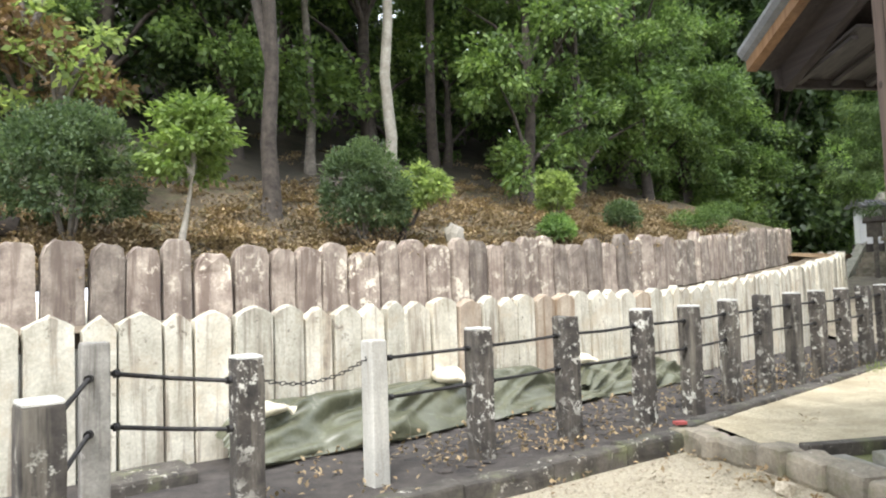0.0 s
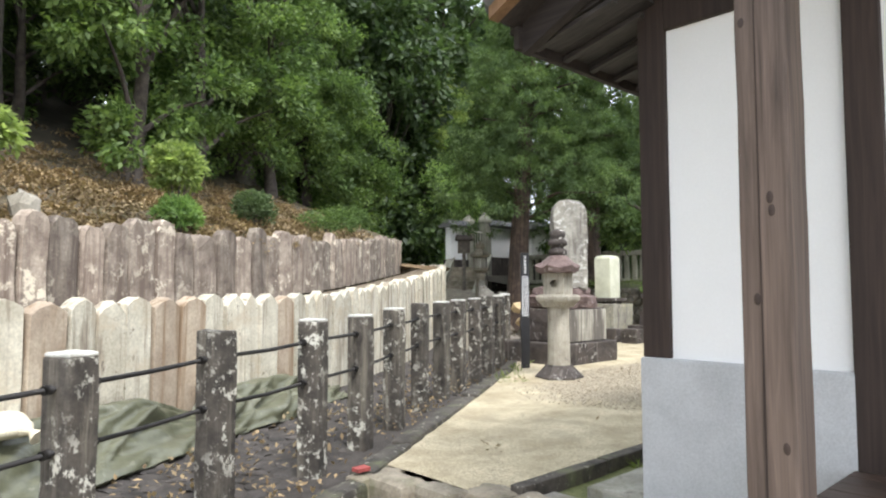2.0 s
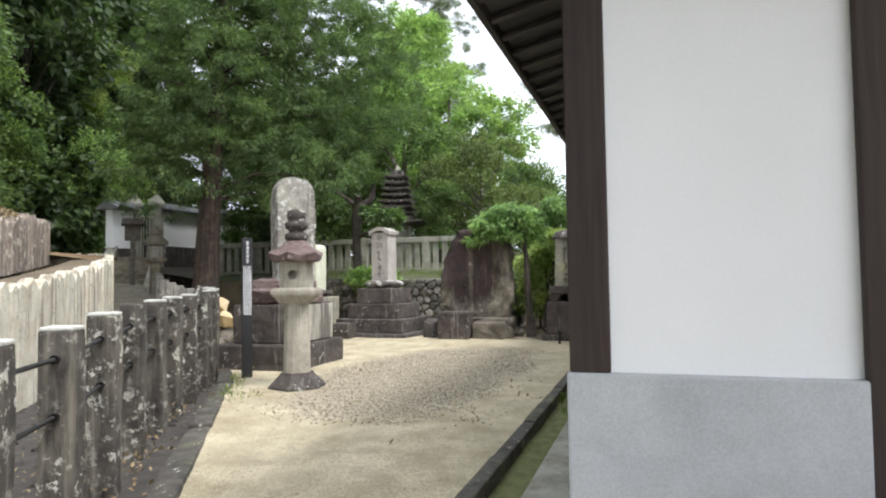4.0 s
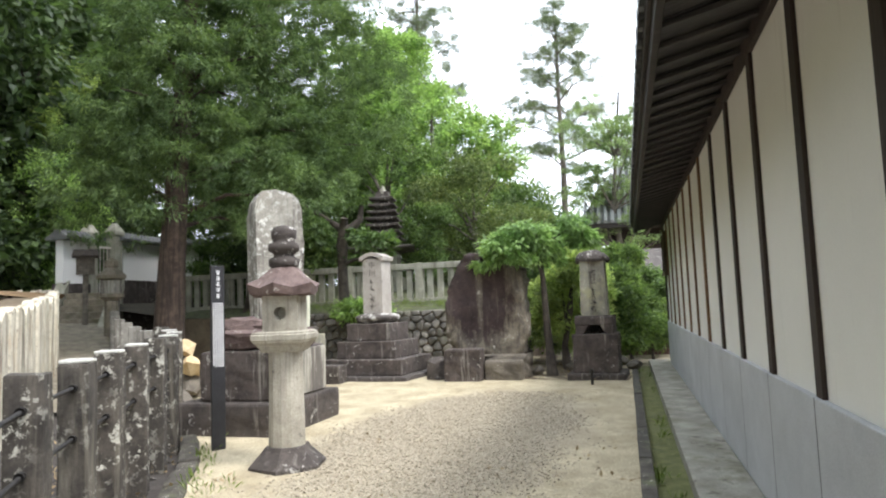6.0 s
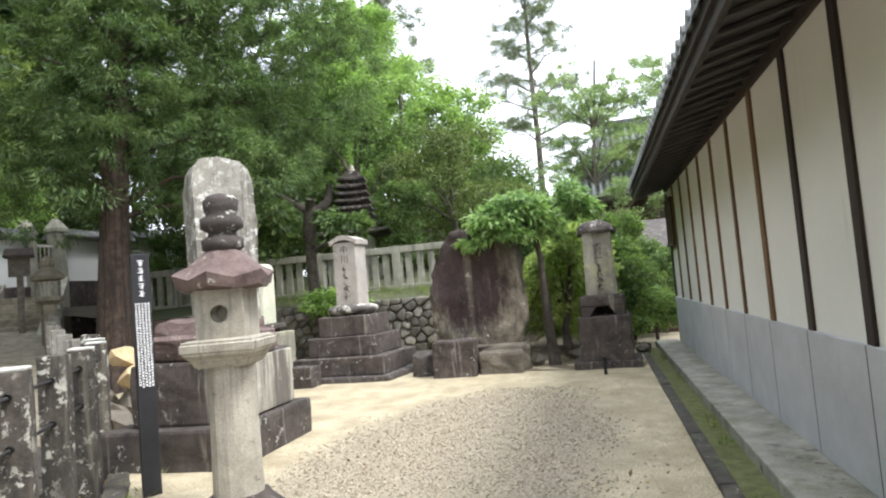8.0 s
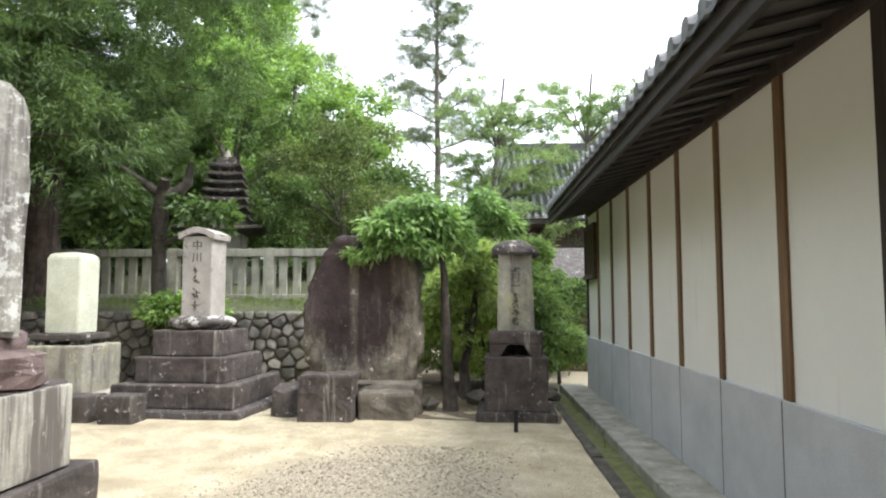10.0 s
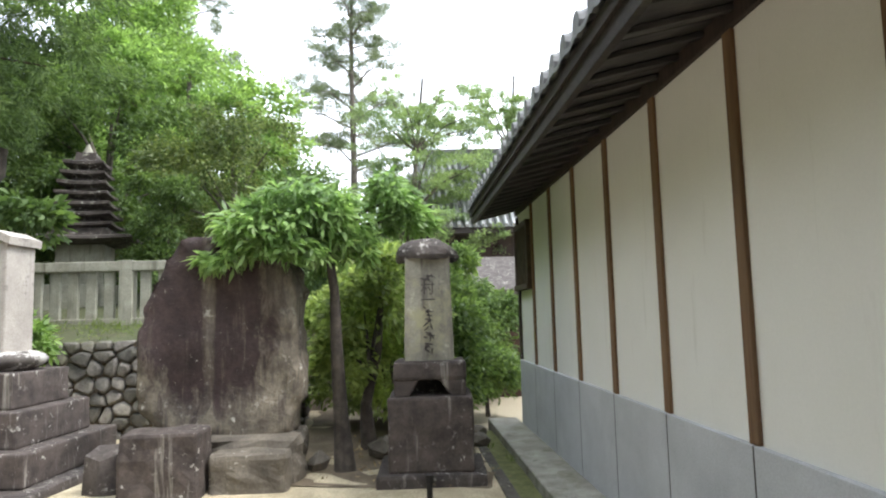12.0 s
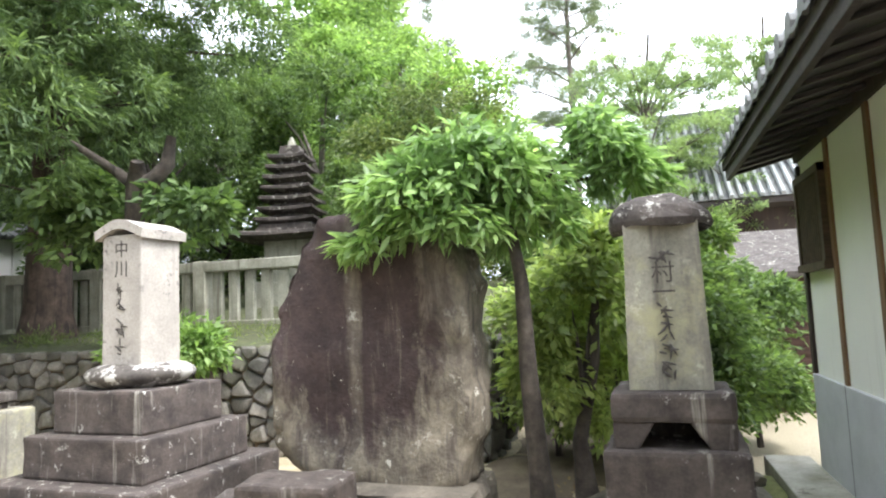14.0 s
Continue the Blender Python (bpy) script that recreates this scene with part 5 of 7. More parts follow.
for a, b in zip(lay, lay[1:]):
    for i in range(len(outline)):
        j = (i + 1) % len(outline)
        bm.faces.new((a[i], a[j], b[j], b[i]))
bm.faces.new(list(reversed(lay[0]))), bm.faces.new(lay[-1])
bmesh.ops.recalc_face_normals(bm, faces=bm.faces)
bmesh.ops.triangulate(bm, faces=[f for f in bm.faces if len(f.verts) > 4])
bmesh.ops.subdivide_edges(bm, edges=bm.edges[:], cuts=2)
bmesh.ops.triangulate(bm, faces=bm.faces)
bmesh.ops.smooth_vert(bm, verts=bm.verts, factor=0.25, use_axis_x=True, use_axis_y=True, use_axis_z=True)
roughen(bm, 0.045, 1.7, 3)
for v in bm.verts:
    c = noise.cell(v.co * 3.1)
    v.co += v.normal * 0.03 * c
bmesh.ops.subdivide_edges(bm, edges=bm.edges[:], cuts=1)
bmesh.ops.triangulate(bm, faces=bm.faces)
bm.normal_update()


def worn(co):
    """One inside the hollow worn face, nought on the rim."""
    d = math.hypot((co.y - 0.10) / 0.58, (co.z - 1.38) / 0.84) + 0.22 * noise.noise(co * 2.3) + 0.08 * noise.noise(co * 8)
    if abs(co.y - 0.04 - 0.08 * noise.noise(Vector((0, 3, co.z * 2)))) < 0.03 + 0.03 * noise.noise(co * 6):
        return 0.5
    return 1.0 if d < 0.86 else max(0.0, 1 - (d - 0.86) / 0.14)


for v in bm.verts:
    if v.normal.x < -0.3:
        v.co.x += 0.055 * worn(v.co)
roughen(bm, 0.012, 9, 4)
smooth(part("boulder", bm, M_BOULDER, bo))
part("front_stone", stone_block(-0.88, -0.02, -0.08, -0.45, 0.60, 0.50, 0.03, 0.022, 5, 1), M_GRANITE_STAIN, bo)
part("side_stone", stone_block(-0.72, -0.68, -0.08, -0.2, -0.05, 0.29, 0.05, 0.035, 5, 2), M_ROCK_GREY, bo)
part("under_stone", roughen(stone_block(-0.45, -0.72, -0.1, 0.3, 0.55, 0.36, 0.08, 0.05, 4, 3), 0.02, 6), M_ROCK_GREY, bo)
bm = roughen(hull(random.Random(4), 0.2, 0.22, 0.3, 22), 0.02, 5)
part("wedge_stone", bm, M_GRANITE_DARK, bo, at=pose(-0.5, 0.78, 0.08))

# ---- capped stele by the hall ----
rm = thing("capped_stele", (14.62, 4.9, -0.07), "buff stone stele with a hooded cap on a dark base", "gravestone", rz=-3)
part("ground_stone", stone_block(-0.42, -0.46, -0.06, 0.42, 0.46, 0.14, 0.03, 0.015, 3, 1), M_GRANITE_DARK, rm)
part("pedestal", stone_block(-0.36, -0.36, 0.14, 0.36, 0.36, 0.76, 0.025, 0.014, 4, 2), M_GRANITE_STAIN, rm)
part("footed_slab", stone_block(-0.31, -0.31, 0.895, 0.31, 0.31, 1.05, 0.03, 0.014, 4, 3), M_GRANITE_STAIN, rm)
for sy in (-1, 1):
    bm = stone_block(-0.30, 0.17, 0.75, 0.30, 0.305, 0.90, 0.02, 0.012, 3, 5 + sy)
    for v in bm.verts:
        if v.co.y < 0.2:
            v.co.y -= 0.09 * max(0.0, (v.co.z - 0.80) / 0.1)
        v.co.y *= sy
    if sy < 0:
        bmesh.ops.reverse_faces(bm, faces=bm.faces)
    part("foot", bm, M_GRANITE_STAIN, rm)
part("back_web", stone_block(0.05, -0.17, 0.75, 0.25, 0.17, 0.90, 0.02, 0.01, 2, 9), M_GRANITE_DARK, rm)
bm = bmesh.new()
frustum(bm, [(1.05, 0.205, 0.215), (1.9, 0.19, 0.195), (1.95, 0.19, 0.195)], 4)
bmesh.ops.subdivide_edges(bm, edges=[e for e in bm.edges if e.calc_length() > 0.3], cuts=4, use_grid_fill=True)
part("tablet", roughen(bm, 0.006, 6), M_STELE_BUFF, rm)
bm = bmesh.new()
bmesh.ops.create_uvsphere(bm, u_segments=20, v_segments=12, radius=1)
for v in bm.verts:
    up = max(v.co.z, -0.25)
    curl = 0.05 * max(0, abs(v.co.y) - 0.7)
    v.co = Vector((v.co.x * 0.27, v.co.y * 0.29, 1.97 + up * 0.155 - curl))
part("cap", roughen(bm, 0.03, 6, 2), M_GRANITE_DARK, rm)
engraved(rm, ".村一....", -0.2, 0.0, 1.74, 0.125, 0.105, M_INK, 5)
for m in [o for o in rm.children if o.name.startswith("inscription")]:
    m.matrix_basis = pose(-0.004, 0, 0, 0, -0.9, 0) @ m.matrix_basis
st = thing("garden_spike", (13.67, 4.96, -0.06), "short black metal stake in the sand", "stake")
bm = bmesh.new()
tube(bm, [(0, 0, 0), (0, 0, 0.22)], [0.022, 0.022], 10)
tube(bm, [(0, 0, 0.2), (0, 0, 0.26)], [0.03, 0.03], 10)
part("pipe", bm, M_IRON, st)
for i, (x, y, r) in enumerate([(15.5, 5.35, 0.2), (16.1, 4.75, 0.22), (16.6, 4.55, 0.2), (15.1, 5.95, 0.16), (17.0, 4.75, 0.25), (15.9, 4.35, 0.16), (16.5, 4.3, 0.14)]):
    ob = thing("garden_rock", (x, y, -0.04), "rounded grey garden rock by the shrubs", "rock", "garden rocks")
    part("body", roughen(hull(random.Random(i + 30), r, r * 0.8, r * 0.62, 26), 0.02, 6), M_ROCK_GREY, ob, at=pose(0, 0, r * 0.4))
for i, (x, y, z, r, m) in enumerate([(12.3, 10.95, 0.2, 0.3, M_ROCK_GREY), (12.3, 11.05, 0.78, 0.21, M_YELLOW_ROCK), (12.22, 10.9, 0.5, 0.22, M_YELLOW_ROCK), (12.52, 10.8, 0.42, 0.19, M_YELLOW_ROCK), (12.6, 10.85, 0.14, 0.26, M_ROCK_GREY), (11.0, 10.2, 0.16, 0.28, M_ROCK_GREY), (11.5, 10.7, 0.2, 0.3, M_ROCK_GREY), (12.2, 11.4, 0.2, 0.32, M_ROCK_GREY), (11.6, 10.0, 0.1, 0.22, M_ROCK_GREY)]):
    ob = thing("loose_rock", (x, y, -0.05), "yellow ochre broken rock in a heap" if m == M_YELLOW_ROCK else "grey broken rock in a heap", "rock", "heap of loose rocks")
    part("body", roughen(hull(random.Random(i + 60), r, r * 0.85, r * 0.75, 18), 0.02, 5), m, ob, at=pose(0, 0, z))

# ---- rubble retaining wall with a stone fence on top ----
rub = tagged(thing("retaining_wall", (0, 0, 0), "rubble retaining wall of grey fieldstones", "stone wall", kind="structure"))
part("core", add_box(box(17.12, 6.55, -0.24, 18.2, 15.5, 1.14), 18.2, 6.55, -0.243, 24, 7.6, 1.137), M_EARTH, rub)


def fitted_stones(u0, u1, v0, v1, size, seed):
    """Cells of a wall face, each the part of it nearest to one of many loosely spaced seeds."""
    r = random.Random(seed)
    pts = []
    row = 0
    v = v0 + size * 0.35
    while v < v1:
        u = u0 + size * (0.25 + 0.5 * (row % 2)) + r.uniform(-0.2, 0.2) * size
        while u < u1:
            pts.append((u, v + r.uniform(-0.26, 0.26) * size))
            u += size * r.uniform(0.75, 1.5)
        v += size * 0.72
        row += 1
    for i, (pu, pv) in enumerate(pts):
        poly = [(u0, v0), (u1, v0), (u1, v1), (u0, v1)]
        for j, (qu, qv) in enumerate(pts):
            if j == i or (pu - qu) ** 2 + (pv - qv) ** 2 > (3 * size) ** 2:
                continue
            mu, mv, nu, nv = (pu + qu) / 2, (pv + qv) / 2, qu - pu, qv - pv
            out = []
            for (au, av), (bu, bv) in zip(poly, poly[1:] + poly[:1]):
                da, db = (au - mu) * nu + (av - mv) * nv, (bu - mu) * nu + (bv - mv) * nv
                if da <= 0:
                    out.append((au, av))
                if da * db < 0:
                    k = da / (da - db)
                    out.append((au + (bu - au) * k, av + (bv - av) * k))
            poly = out
            if len(poly) < 3:
                break
        if len(poly) >= 3:
            yield (pu, pv), poly


def fitted_stone(centre, poly, depth, joint, r):
    """One stone with its back in the wall, rounded shoulders and a slightly domed tilted face. It looks along minus x."""
    bm = bmesh.new()
    cu, cv = sum(p[0] for p in poly) / len(poly), sum(p[1] for p in poly) / len(poly)
    tu, tv = r.uniform(-0.12, 0.12), r.uniform(-0.18, 0.1)
    corners = []
    for (au, av), (bu, bv) in zip(poly, poly[1:] + poly[:1]):
        for k in (0.22, 0.78):
            corners.append((au + (bu - au) * k - cu, av + (bv - av) * k - cv))
    span = max(math.hypot(*c) for c in corners) or 1
    rings = []
    for back, scale in ((0.10, 1.0), (-0.25 * depth, 1.0), (-0.75 * depth, 0.92), (-depth, 0.70)):
        k = scale - joint / span
        rings.append([bm.verts.new((back - (tu * u + tv * v) * (back < 0), u * k, v * k)) for u, v in corners])
    for lo, hi in zip(rings, rings[1:]):
        for i in range(len(corners)):
            j = (i + 1) % len(corners)
            bm.faces.new((lo[i], hi[i], hi[j], lo[j]))
    top = bm.verts.new((-depth * 1.08, 0, 0))
    for i in range(len(corners)):
        bm.faces.new((rings[-1][i], top, rings[-1][(i + 1) % len(corners)]))
    bmesh.ops.recalc_face_normals(bm, faces=bm.faces)
    return bm, cu, cv


rr = random.Random(77)
for centre, poly in fitted_stones(6.5, 13.4, -0.2, 1.16, 0.215, 78):
    bm, cu, cv = fitted_stone(centre, poly, rr.uniform(0.05, 0.10), 0.011, rr)
    part("stone", roughen(bm, 0.008, 9, cu), M_RUBBLE, rub, at=pose(17.12, cu, cv))
for centre, poly in fitted_stones(17.12, 18.6, -0.2, 1.16, 0.33, 79):
    bm, cu, cv = fitted_stone(centre, poly, rr.uniform(0.05, 0.09), 0.012, rr)
    part("stone", roughen(bm, 0.008, 9, cu), M_RUBBLE, rub, at=pose(cu, 6.55, cv, 0, 0, 90))
sheet("bank", 20, 30, 17.1, 6.6, 24, 15.4, lambda x, y: 1.14 + (x - 17.1) * 0.13 + 0.05 * noise.noise(Vector((x, y, 0))), M_BANK, None, "grassy bank behind the stone wall", "bank")
sf = thing("stone_fence", (0, 0, 0), "grey stone picket fence with a top rail above the wall", "fence")
fp = mesh_of("picket", roughen(stone_block(-0.04, -0.074, 0, 0.04, 0.074, 0.74, 0.012, 0.005, 2), 0.004, 8), M_STONE_FENCE)
fpost = mesh_of("post", roughen(stone_block(-0.1, -0.1, 0, 0.1, 0.1, 1.0, 0.015, 0.006, 3), 0.004, 8), M_STONE_FENCE)
y, k = 7.4, 0
while y < 16.5:
    if k % 7 == 0:
        part("post", fpost, M_STONE_FENCE, sf, at=pose(18.85, y, 1.3))
    else:
        part("picket", fp, M_STONE_FENCE, sf, at=pose(18.85, y, 1.42))
    y += 0.262
    k += 1
part("top_rail", stone_block(18.75, 7.3, 2.14, 18.95, 16.5, 2.29, 0.02, 0.006, 2), M_STONE_FENCE, sf)
part("bottom_rail", stone_block(18.77, 7.35, 1.32, 18.93, 16.5, 1.44, 0.015, 0.006, 2), M_STONE_FENCE, sf)

# ---- stone pagoda ----
pg = thing("stone_pagoda", (21.75, 11.2, 1.35), "many-tiered dark stone pagoda behind the fence", "pagoda", rz=10)
part("base", stone_block(-0.6, -0.6, 0, 0.6, 0.6, 0.75, 0.03, 0.01, 2), M_STONE_FENCE, pg)
part("body", stone_block(-0.42, -0.42, 0.75, 0.42, 0.42, 1.5, 0.02, 0.01, 2), M_STONE_FENCE, pg)
for k in range(8):
    w = 0.60 - 0.035 * k if k else 1.0
    z = 1.5 + (0 if k == 0 else 0.30 + 0.2 * (k - 1))
    bm = bmesh.new()
    frustum(bm, [(z, w * 0.5, w * 0.5), (z + 0.05, w, w), (z + 0.1, w, w), (z + 0.16, w * 0.55, w * 0.55), (z + 0.31, w * 0.48, w * 0.48)], 4)
    bmesh.ops.subdivide_edges(bm, edges=[e for e in bm.edges if e.calc_length() > 0.4], cuts=2, use_grid_fill=True)
    for v in bm.verts:
        if abs(v.co.x) > w * 0.6 and abs(v.co.y) > w * 0.6:
            v.co.z += 0.03
    part("roof_tier", roughen(bm, 0.012, 4, k), M_GRANITE_DARK, pg)
bm = bmesh.new()
frustum(bm, [(3.2, 0.16, 0.16), (3.27, 0.2, 0.2), (3.33, 0.1, 0.1), (3.43, 0.06, 0.06), (3.52, 0.02, 0.02)], 10, 0)
part("finial", bm, M_STONE_FENCE, pg)

# ---- shrine gate, steps and plaster wall beyond ----
gate = thing("shrine_wall", (17.6, 18.85, 1.08), "low white plaster wall with a grey tiled coping", "wall", rz=3)
for x0, x1, lift in ((0.0, 0.88, 0.0), (2.1, 4.95, 0.15), (5.0, 8.6, 0.28)):
    part("plaster_panel", box(x0, -0.12, 1.12 + lift, x1, 0.12, 2.28 + lift), M_PLASTER, gate)
    part("plinth", stone_block(x0 - 0.03, -0.2, -0.4, x1 + 0.03, 0.2, 1.12 + lift, 0.03, 0.02, 3, x0), M_GRANITE_DARK, gate)
    bm = bmesh.new()
    frustum(bm, [(0, 1, 0.36), (0.06, 1, 0.38), (0.2, 1, 0.12), (0.28, 1, 0.1)], 4)
    for v in bm.verts:
        v.co.x *= (x1 - x0 + 0.2) / 2
        v.co.x += (x0 + x1) / 2
    part("coping", bm, M_TILE, gate, at=pose(0, 0, 2.28 + lift))
    n = max(3, int((x1 - x0) / 0.16))
    for k in range(n):
        bm = bmesh.new()
        tube(bm, [(x0 + (k + 0.5) * (x1 - x0) / n, -0.4, 2.34 + lift), (x0 + (k + 0.5) * (x1 - x0) / n, -0.1, 2.54 + lift)], [0.035, 0.035], 6)
        part("coping_tile", bm, M_TILE, gate)
gp = thing("gate_pillar", (18.66, 18.9, 1.4), "tall square grey stone gate pillar", "gate pillar", "pair of gate pillars")
bm = bmesh.new()
frustum(bm, [(-0.9, 0.17, 0.17), (2.1, 0.155, 0.155), (2.15, 0.19, 0.19), (2.25, 0.19, 0.19), (2.5, 0.05, 0.05)], 4)
part("shaft", roughen(bm, 0.01, 5), M_STONE_FENCE, gp)
copy_thing(gp, pose(19.58, 18.86, 1.52))
gr = thing("iron_gate", (19.12, 18.88, 1.75), "slim barred iron gate between the pillars", "gate", rz=-3)
for k in range(6):
    bm = bmesh.new()
    tube(bm, [(-0.33 + 0.13 * k, 0, 0), (-0.33 + 0.13 * k, 0, 1.55)], [0.016, 0.016], 6)
    part("bar", bm, M_POST_PALE, gr)
part("top_bar", box(-0.36, -0.02, 1.5, 0.36, 0.02, 1.56), M_POST_PALE, gr)
part("bottom_bar", box(-0.36, -0.02, 0.1, 0.36, 0.02, 0.16), M_POST_PALE, gr)
# steps climb toward the gate
steps = thing("stone_steps", (17.3, 17.75, 0.9), "stone steps with sloping side stones to the gate", "steps", rz=-56)
for k in range(6):
    part("step", stone_block(-0.5, 0.32 * k - 1.2, -0.6, 0.5, 0.34 * k - 0.82, 0.17 * (k + 1), 0.02, 0.01, 2, k), M_KERB_PALE, steps)
for sx in (-0.66, 0.66):
    bm = stone_block(sx - 0.14, -1.5, 0, sx + 0.14, 1.2, 0.34, 0.03, 0.01, 3)
    for v in bm.verts:
        v.co.z += (v.co.y + 1.5) * 0.5 - 0.2
    part("side_stone", bm, M_STONE_FENCE, steps)
nb = thing("notice_board", (16.5, 16.95, 1.0), "small roofed wooden notice board on a post", "notice board", rz=-50)
part("post", box(-0.06, -0.05, -0.2, 0.06, 0.05, 1.75, 0.008), M_BARK, nb)
part("board", box(-0.2, -0.085, 1.3, 0.2, -0.05, 1.72, 0.006), M_BARK, nb)
bm = bmesh.new()
frustum(bm, [(1.72, 0.28, 0.2), (1.76, 0.28, 0.2), (1.92, 0.26, 0.02)], 4)
part("roof", bm, M_BARK_DARK, nb)
ol = thing("old_stone_lantern", (15.72, 15.5, 0.62), "small dark mossy stone lantern near the steps", "stone lantern")
bm = bmesh.new()
frustum(bm, [(-0.3, 0.3, 0.3), (0.1, 0.3, 0.3), (0.15, 0.15, 0.15), (1.0, 0.14, 0.14), (1.08, 0.27, 0.27), (1.16, 0.27, 0.27)], 8, 0)
part("shaft", bm, M_KERB_PALE, ol)
part("fire_box", stone_block(-0.15, -0.15, 1.16, 0.17, 0.17, 1.46, 0.02, 0.005, 2), M_GRANITE_STREAK, ol)
bm = bmesh.new()
frustum(bm, [(1.46, 0.18, 0.18), (1.5, 0.31, 0.31), (1.57, 0.31, 0.31), (1.74, 0.12, 0.12), (1.78, 0.15, 0.15), (1.88, 0.14, 0.14), (1.98, 0.02, 0.02)], 6, 0)
part("roof_stone", bm, M_KERB_PALE, ol)

# ---- far temple roof, shed ----
tm = thing("temple_building", (33.5, 1.5, -0.24), "distant temple hall with a large grey tiled roof", "building")
part("body", box(0, -8, 0, 7, 3.4, 4.9), M_WOOD_DARK, tm)
bm = bmesh.new()
v = [bm.verts.new(c) for c in ((-1.4, -9.5, 4.7), (-1.4, 4.8, 4.7), (8.4, 4.8, 4.7), (8.4, -9.5, 4.7), (3.5, -7.0, 8.4), (3.5, 2.6, 8.4))]
for f in ((0, 1, 5, 4), (1, 2, 5), (2, 3, 4, 5), (3, 0, 4), (3, 2, 1, 0)):
    bm.faces.new([v[i] for i in f])
part("roof", bm, M_TILE, tm)
M_TILE_PALE = surface("pale_grey_far_tile", (0.26, 0.27, 0.28), (0.42, 0.43, 0.44), 3, 0.5, 0.2, 30)
bm = bmesh.new()
for k in range(50):
    y = -9.3 + 14.0 * k / 49
    top_y = max(-7.0, min(2.6, y))
    f = 1 - abs(y - top_y) / 2.5
    tube(bm, [(-1.42, y, 4.76), (-1.4 + 4.9 * f, y, 4.78 + 3.7 * f)], [0.075, 0.075], 6)
ob = part("tiling", bm, M_TILE_PALE, tm)
ob["kind"] = "stuff"
part("ridge", box(3.25, -7.2, 8.3, 3.75, 2.8, 8.75, 0.05), M_TILE, tm)
part("eave_band", box(-1.3, -9.4, 4.5, 8.3, 4.7, 4.69, 0.02), M_RAFTER, tm)
sh = thing("garden_shed", (21.5, 3.3, -0.24), "low red-brown boarded shed with a grey roof", "shed")
part("body", box(0, -1.5, 0, 3, 1.5, 2.05), M_SHED, sh)
for k in range(13):
    part("board", box(-0.025, -1.5, 0.08 + 0.15 * k, 0.0, 1.5, 0.2 + 0.15 * k, 0.004), M_SHED, sh)
bm = box(-0.4, -1.9, 2.05, 3.4, 1.9, 2.15, 0.01)
for vv in bm.verts:
    vv.co.z += vv.co.x * 0.25
part("roof", bm, M_GRANITE_DARK, sh)


# ---- plants ----
def leaf_mesh(name, blobs, count, length, width, material, seed, droop=0.0, flat=0.0, clumps=40, spread=0.22, shell=0.6):
    """Many single leaves gathered in clumps about ellipsoids. blobs: (x, y, z, rx, ry, rz)."""
    g = np.random.default_rng(seed)
    b = np.array(blobs, float)
    weight = (b[:, 3] * b[:, 4] * b[:, 5]) ** (2 / 3)
    weight /= weight.sum()
    nc = max(len(b), clumps)
    which = g.choice(len(b), nc, p=weight)
    d = g.normal(size=(nc, 3))
    d /= np.linalg.norm(d, axis=1)[:, None]
    d[:, 2] = np.where(d[:, 2] < -0.6, -d[:, 2], d[:, 2])
    rad = shell + (1 - shell) * g.random((nc, 1)) ** 0.6
    centre = b[which, :3] + d * rad * b[which, 3:]
    size = b[which, 3:].mean(1) * spread * g.uniform(0.6, 1.4, nc)
    own = g.integers(0, nc, count)
    off = g.normal(size=(count, 3))
    off /= np.linalg.norm(off, axis=1)[:, None]
    off *= g.random((count, 1)) ** 0.45
    off[:, 2] *= 1 - 0.55 * flat
    p = centre[own] + off * size[own][:, None] * np.array([1, 1, 0.75])
    out = d[own] * 0.6 + off * 0.7
    way = out + g.normal(size=(count, 3)) * 0.55
    way[:, 2] = way[:, 2] * (1 - droop) - droop * 1.3 * np.abs(g.normal(size=count))
    way /= np.linalg.norm(way, axis=1)[:, None]
    side = np.cross(way, g.normal(size=(count, 3)) * (1 - flat * 0.8) + np.array([0, 0, 1.6]))
    side /= np.linalg.norm(side, axis=1)[:, None] + 1e-9
    nrm = np.cross(side, way)
    l = length * g.uniform(0.65, 1.25, (count, 1))
    w = width * g.uniform(0.7, 1.2, (count, 1))
    a = p
    m1 = p + way * l * 0.45 + side * w * 0.5 + nrm * w * 0.12
    m2 = p + way * l * 0.45 - side * w * 0.5 + nrm * w * 0.12
    t = p + way * l - nrm * w * 0.15
    verts = np.stack([a, m1, t, m2], 1).reshape(-1, 3)
    base = np.arange(count)[:, None] * 4
    tris = np.concatenate([base + [0, 1, 2], base + [0, 2, 3]], 1).reshape(-1, 3)
    me = bpy.data.meshes.new(name)
    me.vertices.add(len(verts))
    me.vertices.foreach_set("co", verts.ravel())
    me.loops.add(tris.size)
    me.loops.foreach_set("vertex_index", tris.ravel().astype(np.int32))
    me.polygons.add(len(tris))
    me.polygons.foreach_set("loop_start", np.arange(0, tris.size, 3, dtype=np.int32))
    me.update(calc_edges=True)
    me.materials.append(material)
    return me


def limb_mesh(name, trunk, radius, limbs, material, seg=9):
    """A tapering trunk along points, with limbs from it to given ends."""
    bm = bmesh.new()
    n = len(trunk)
    rad = [radius * (1.35 if i == 0 else 1.0) * (1 - 0.75 * i / (n - 1)) for i in range(n)]
    tube(bm, trunk, rad, seg)
    for start, end, r in limbs:
        a, e = Vector(start), Vector(end)
        midp = a + (e - a) * 0.5 + Vector((0, 0, 0.1 * (e - a).length))
        tube(bm, [a, midp, e], [r, r * 0.65, r * 0.2], 5)
    return mesh_of(name, bm, material)


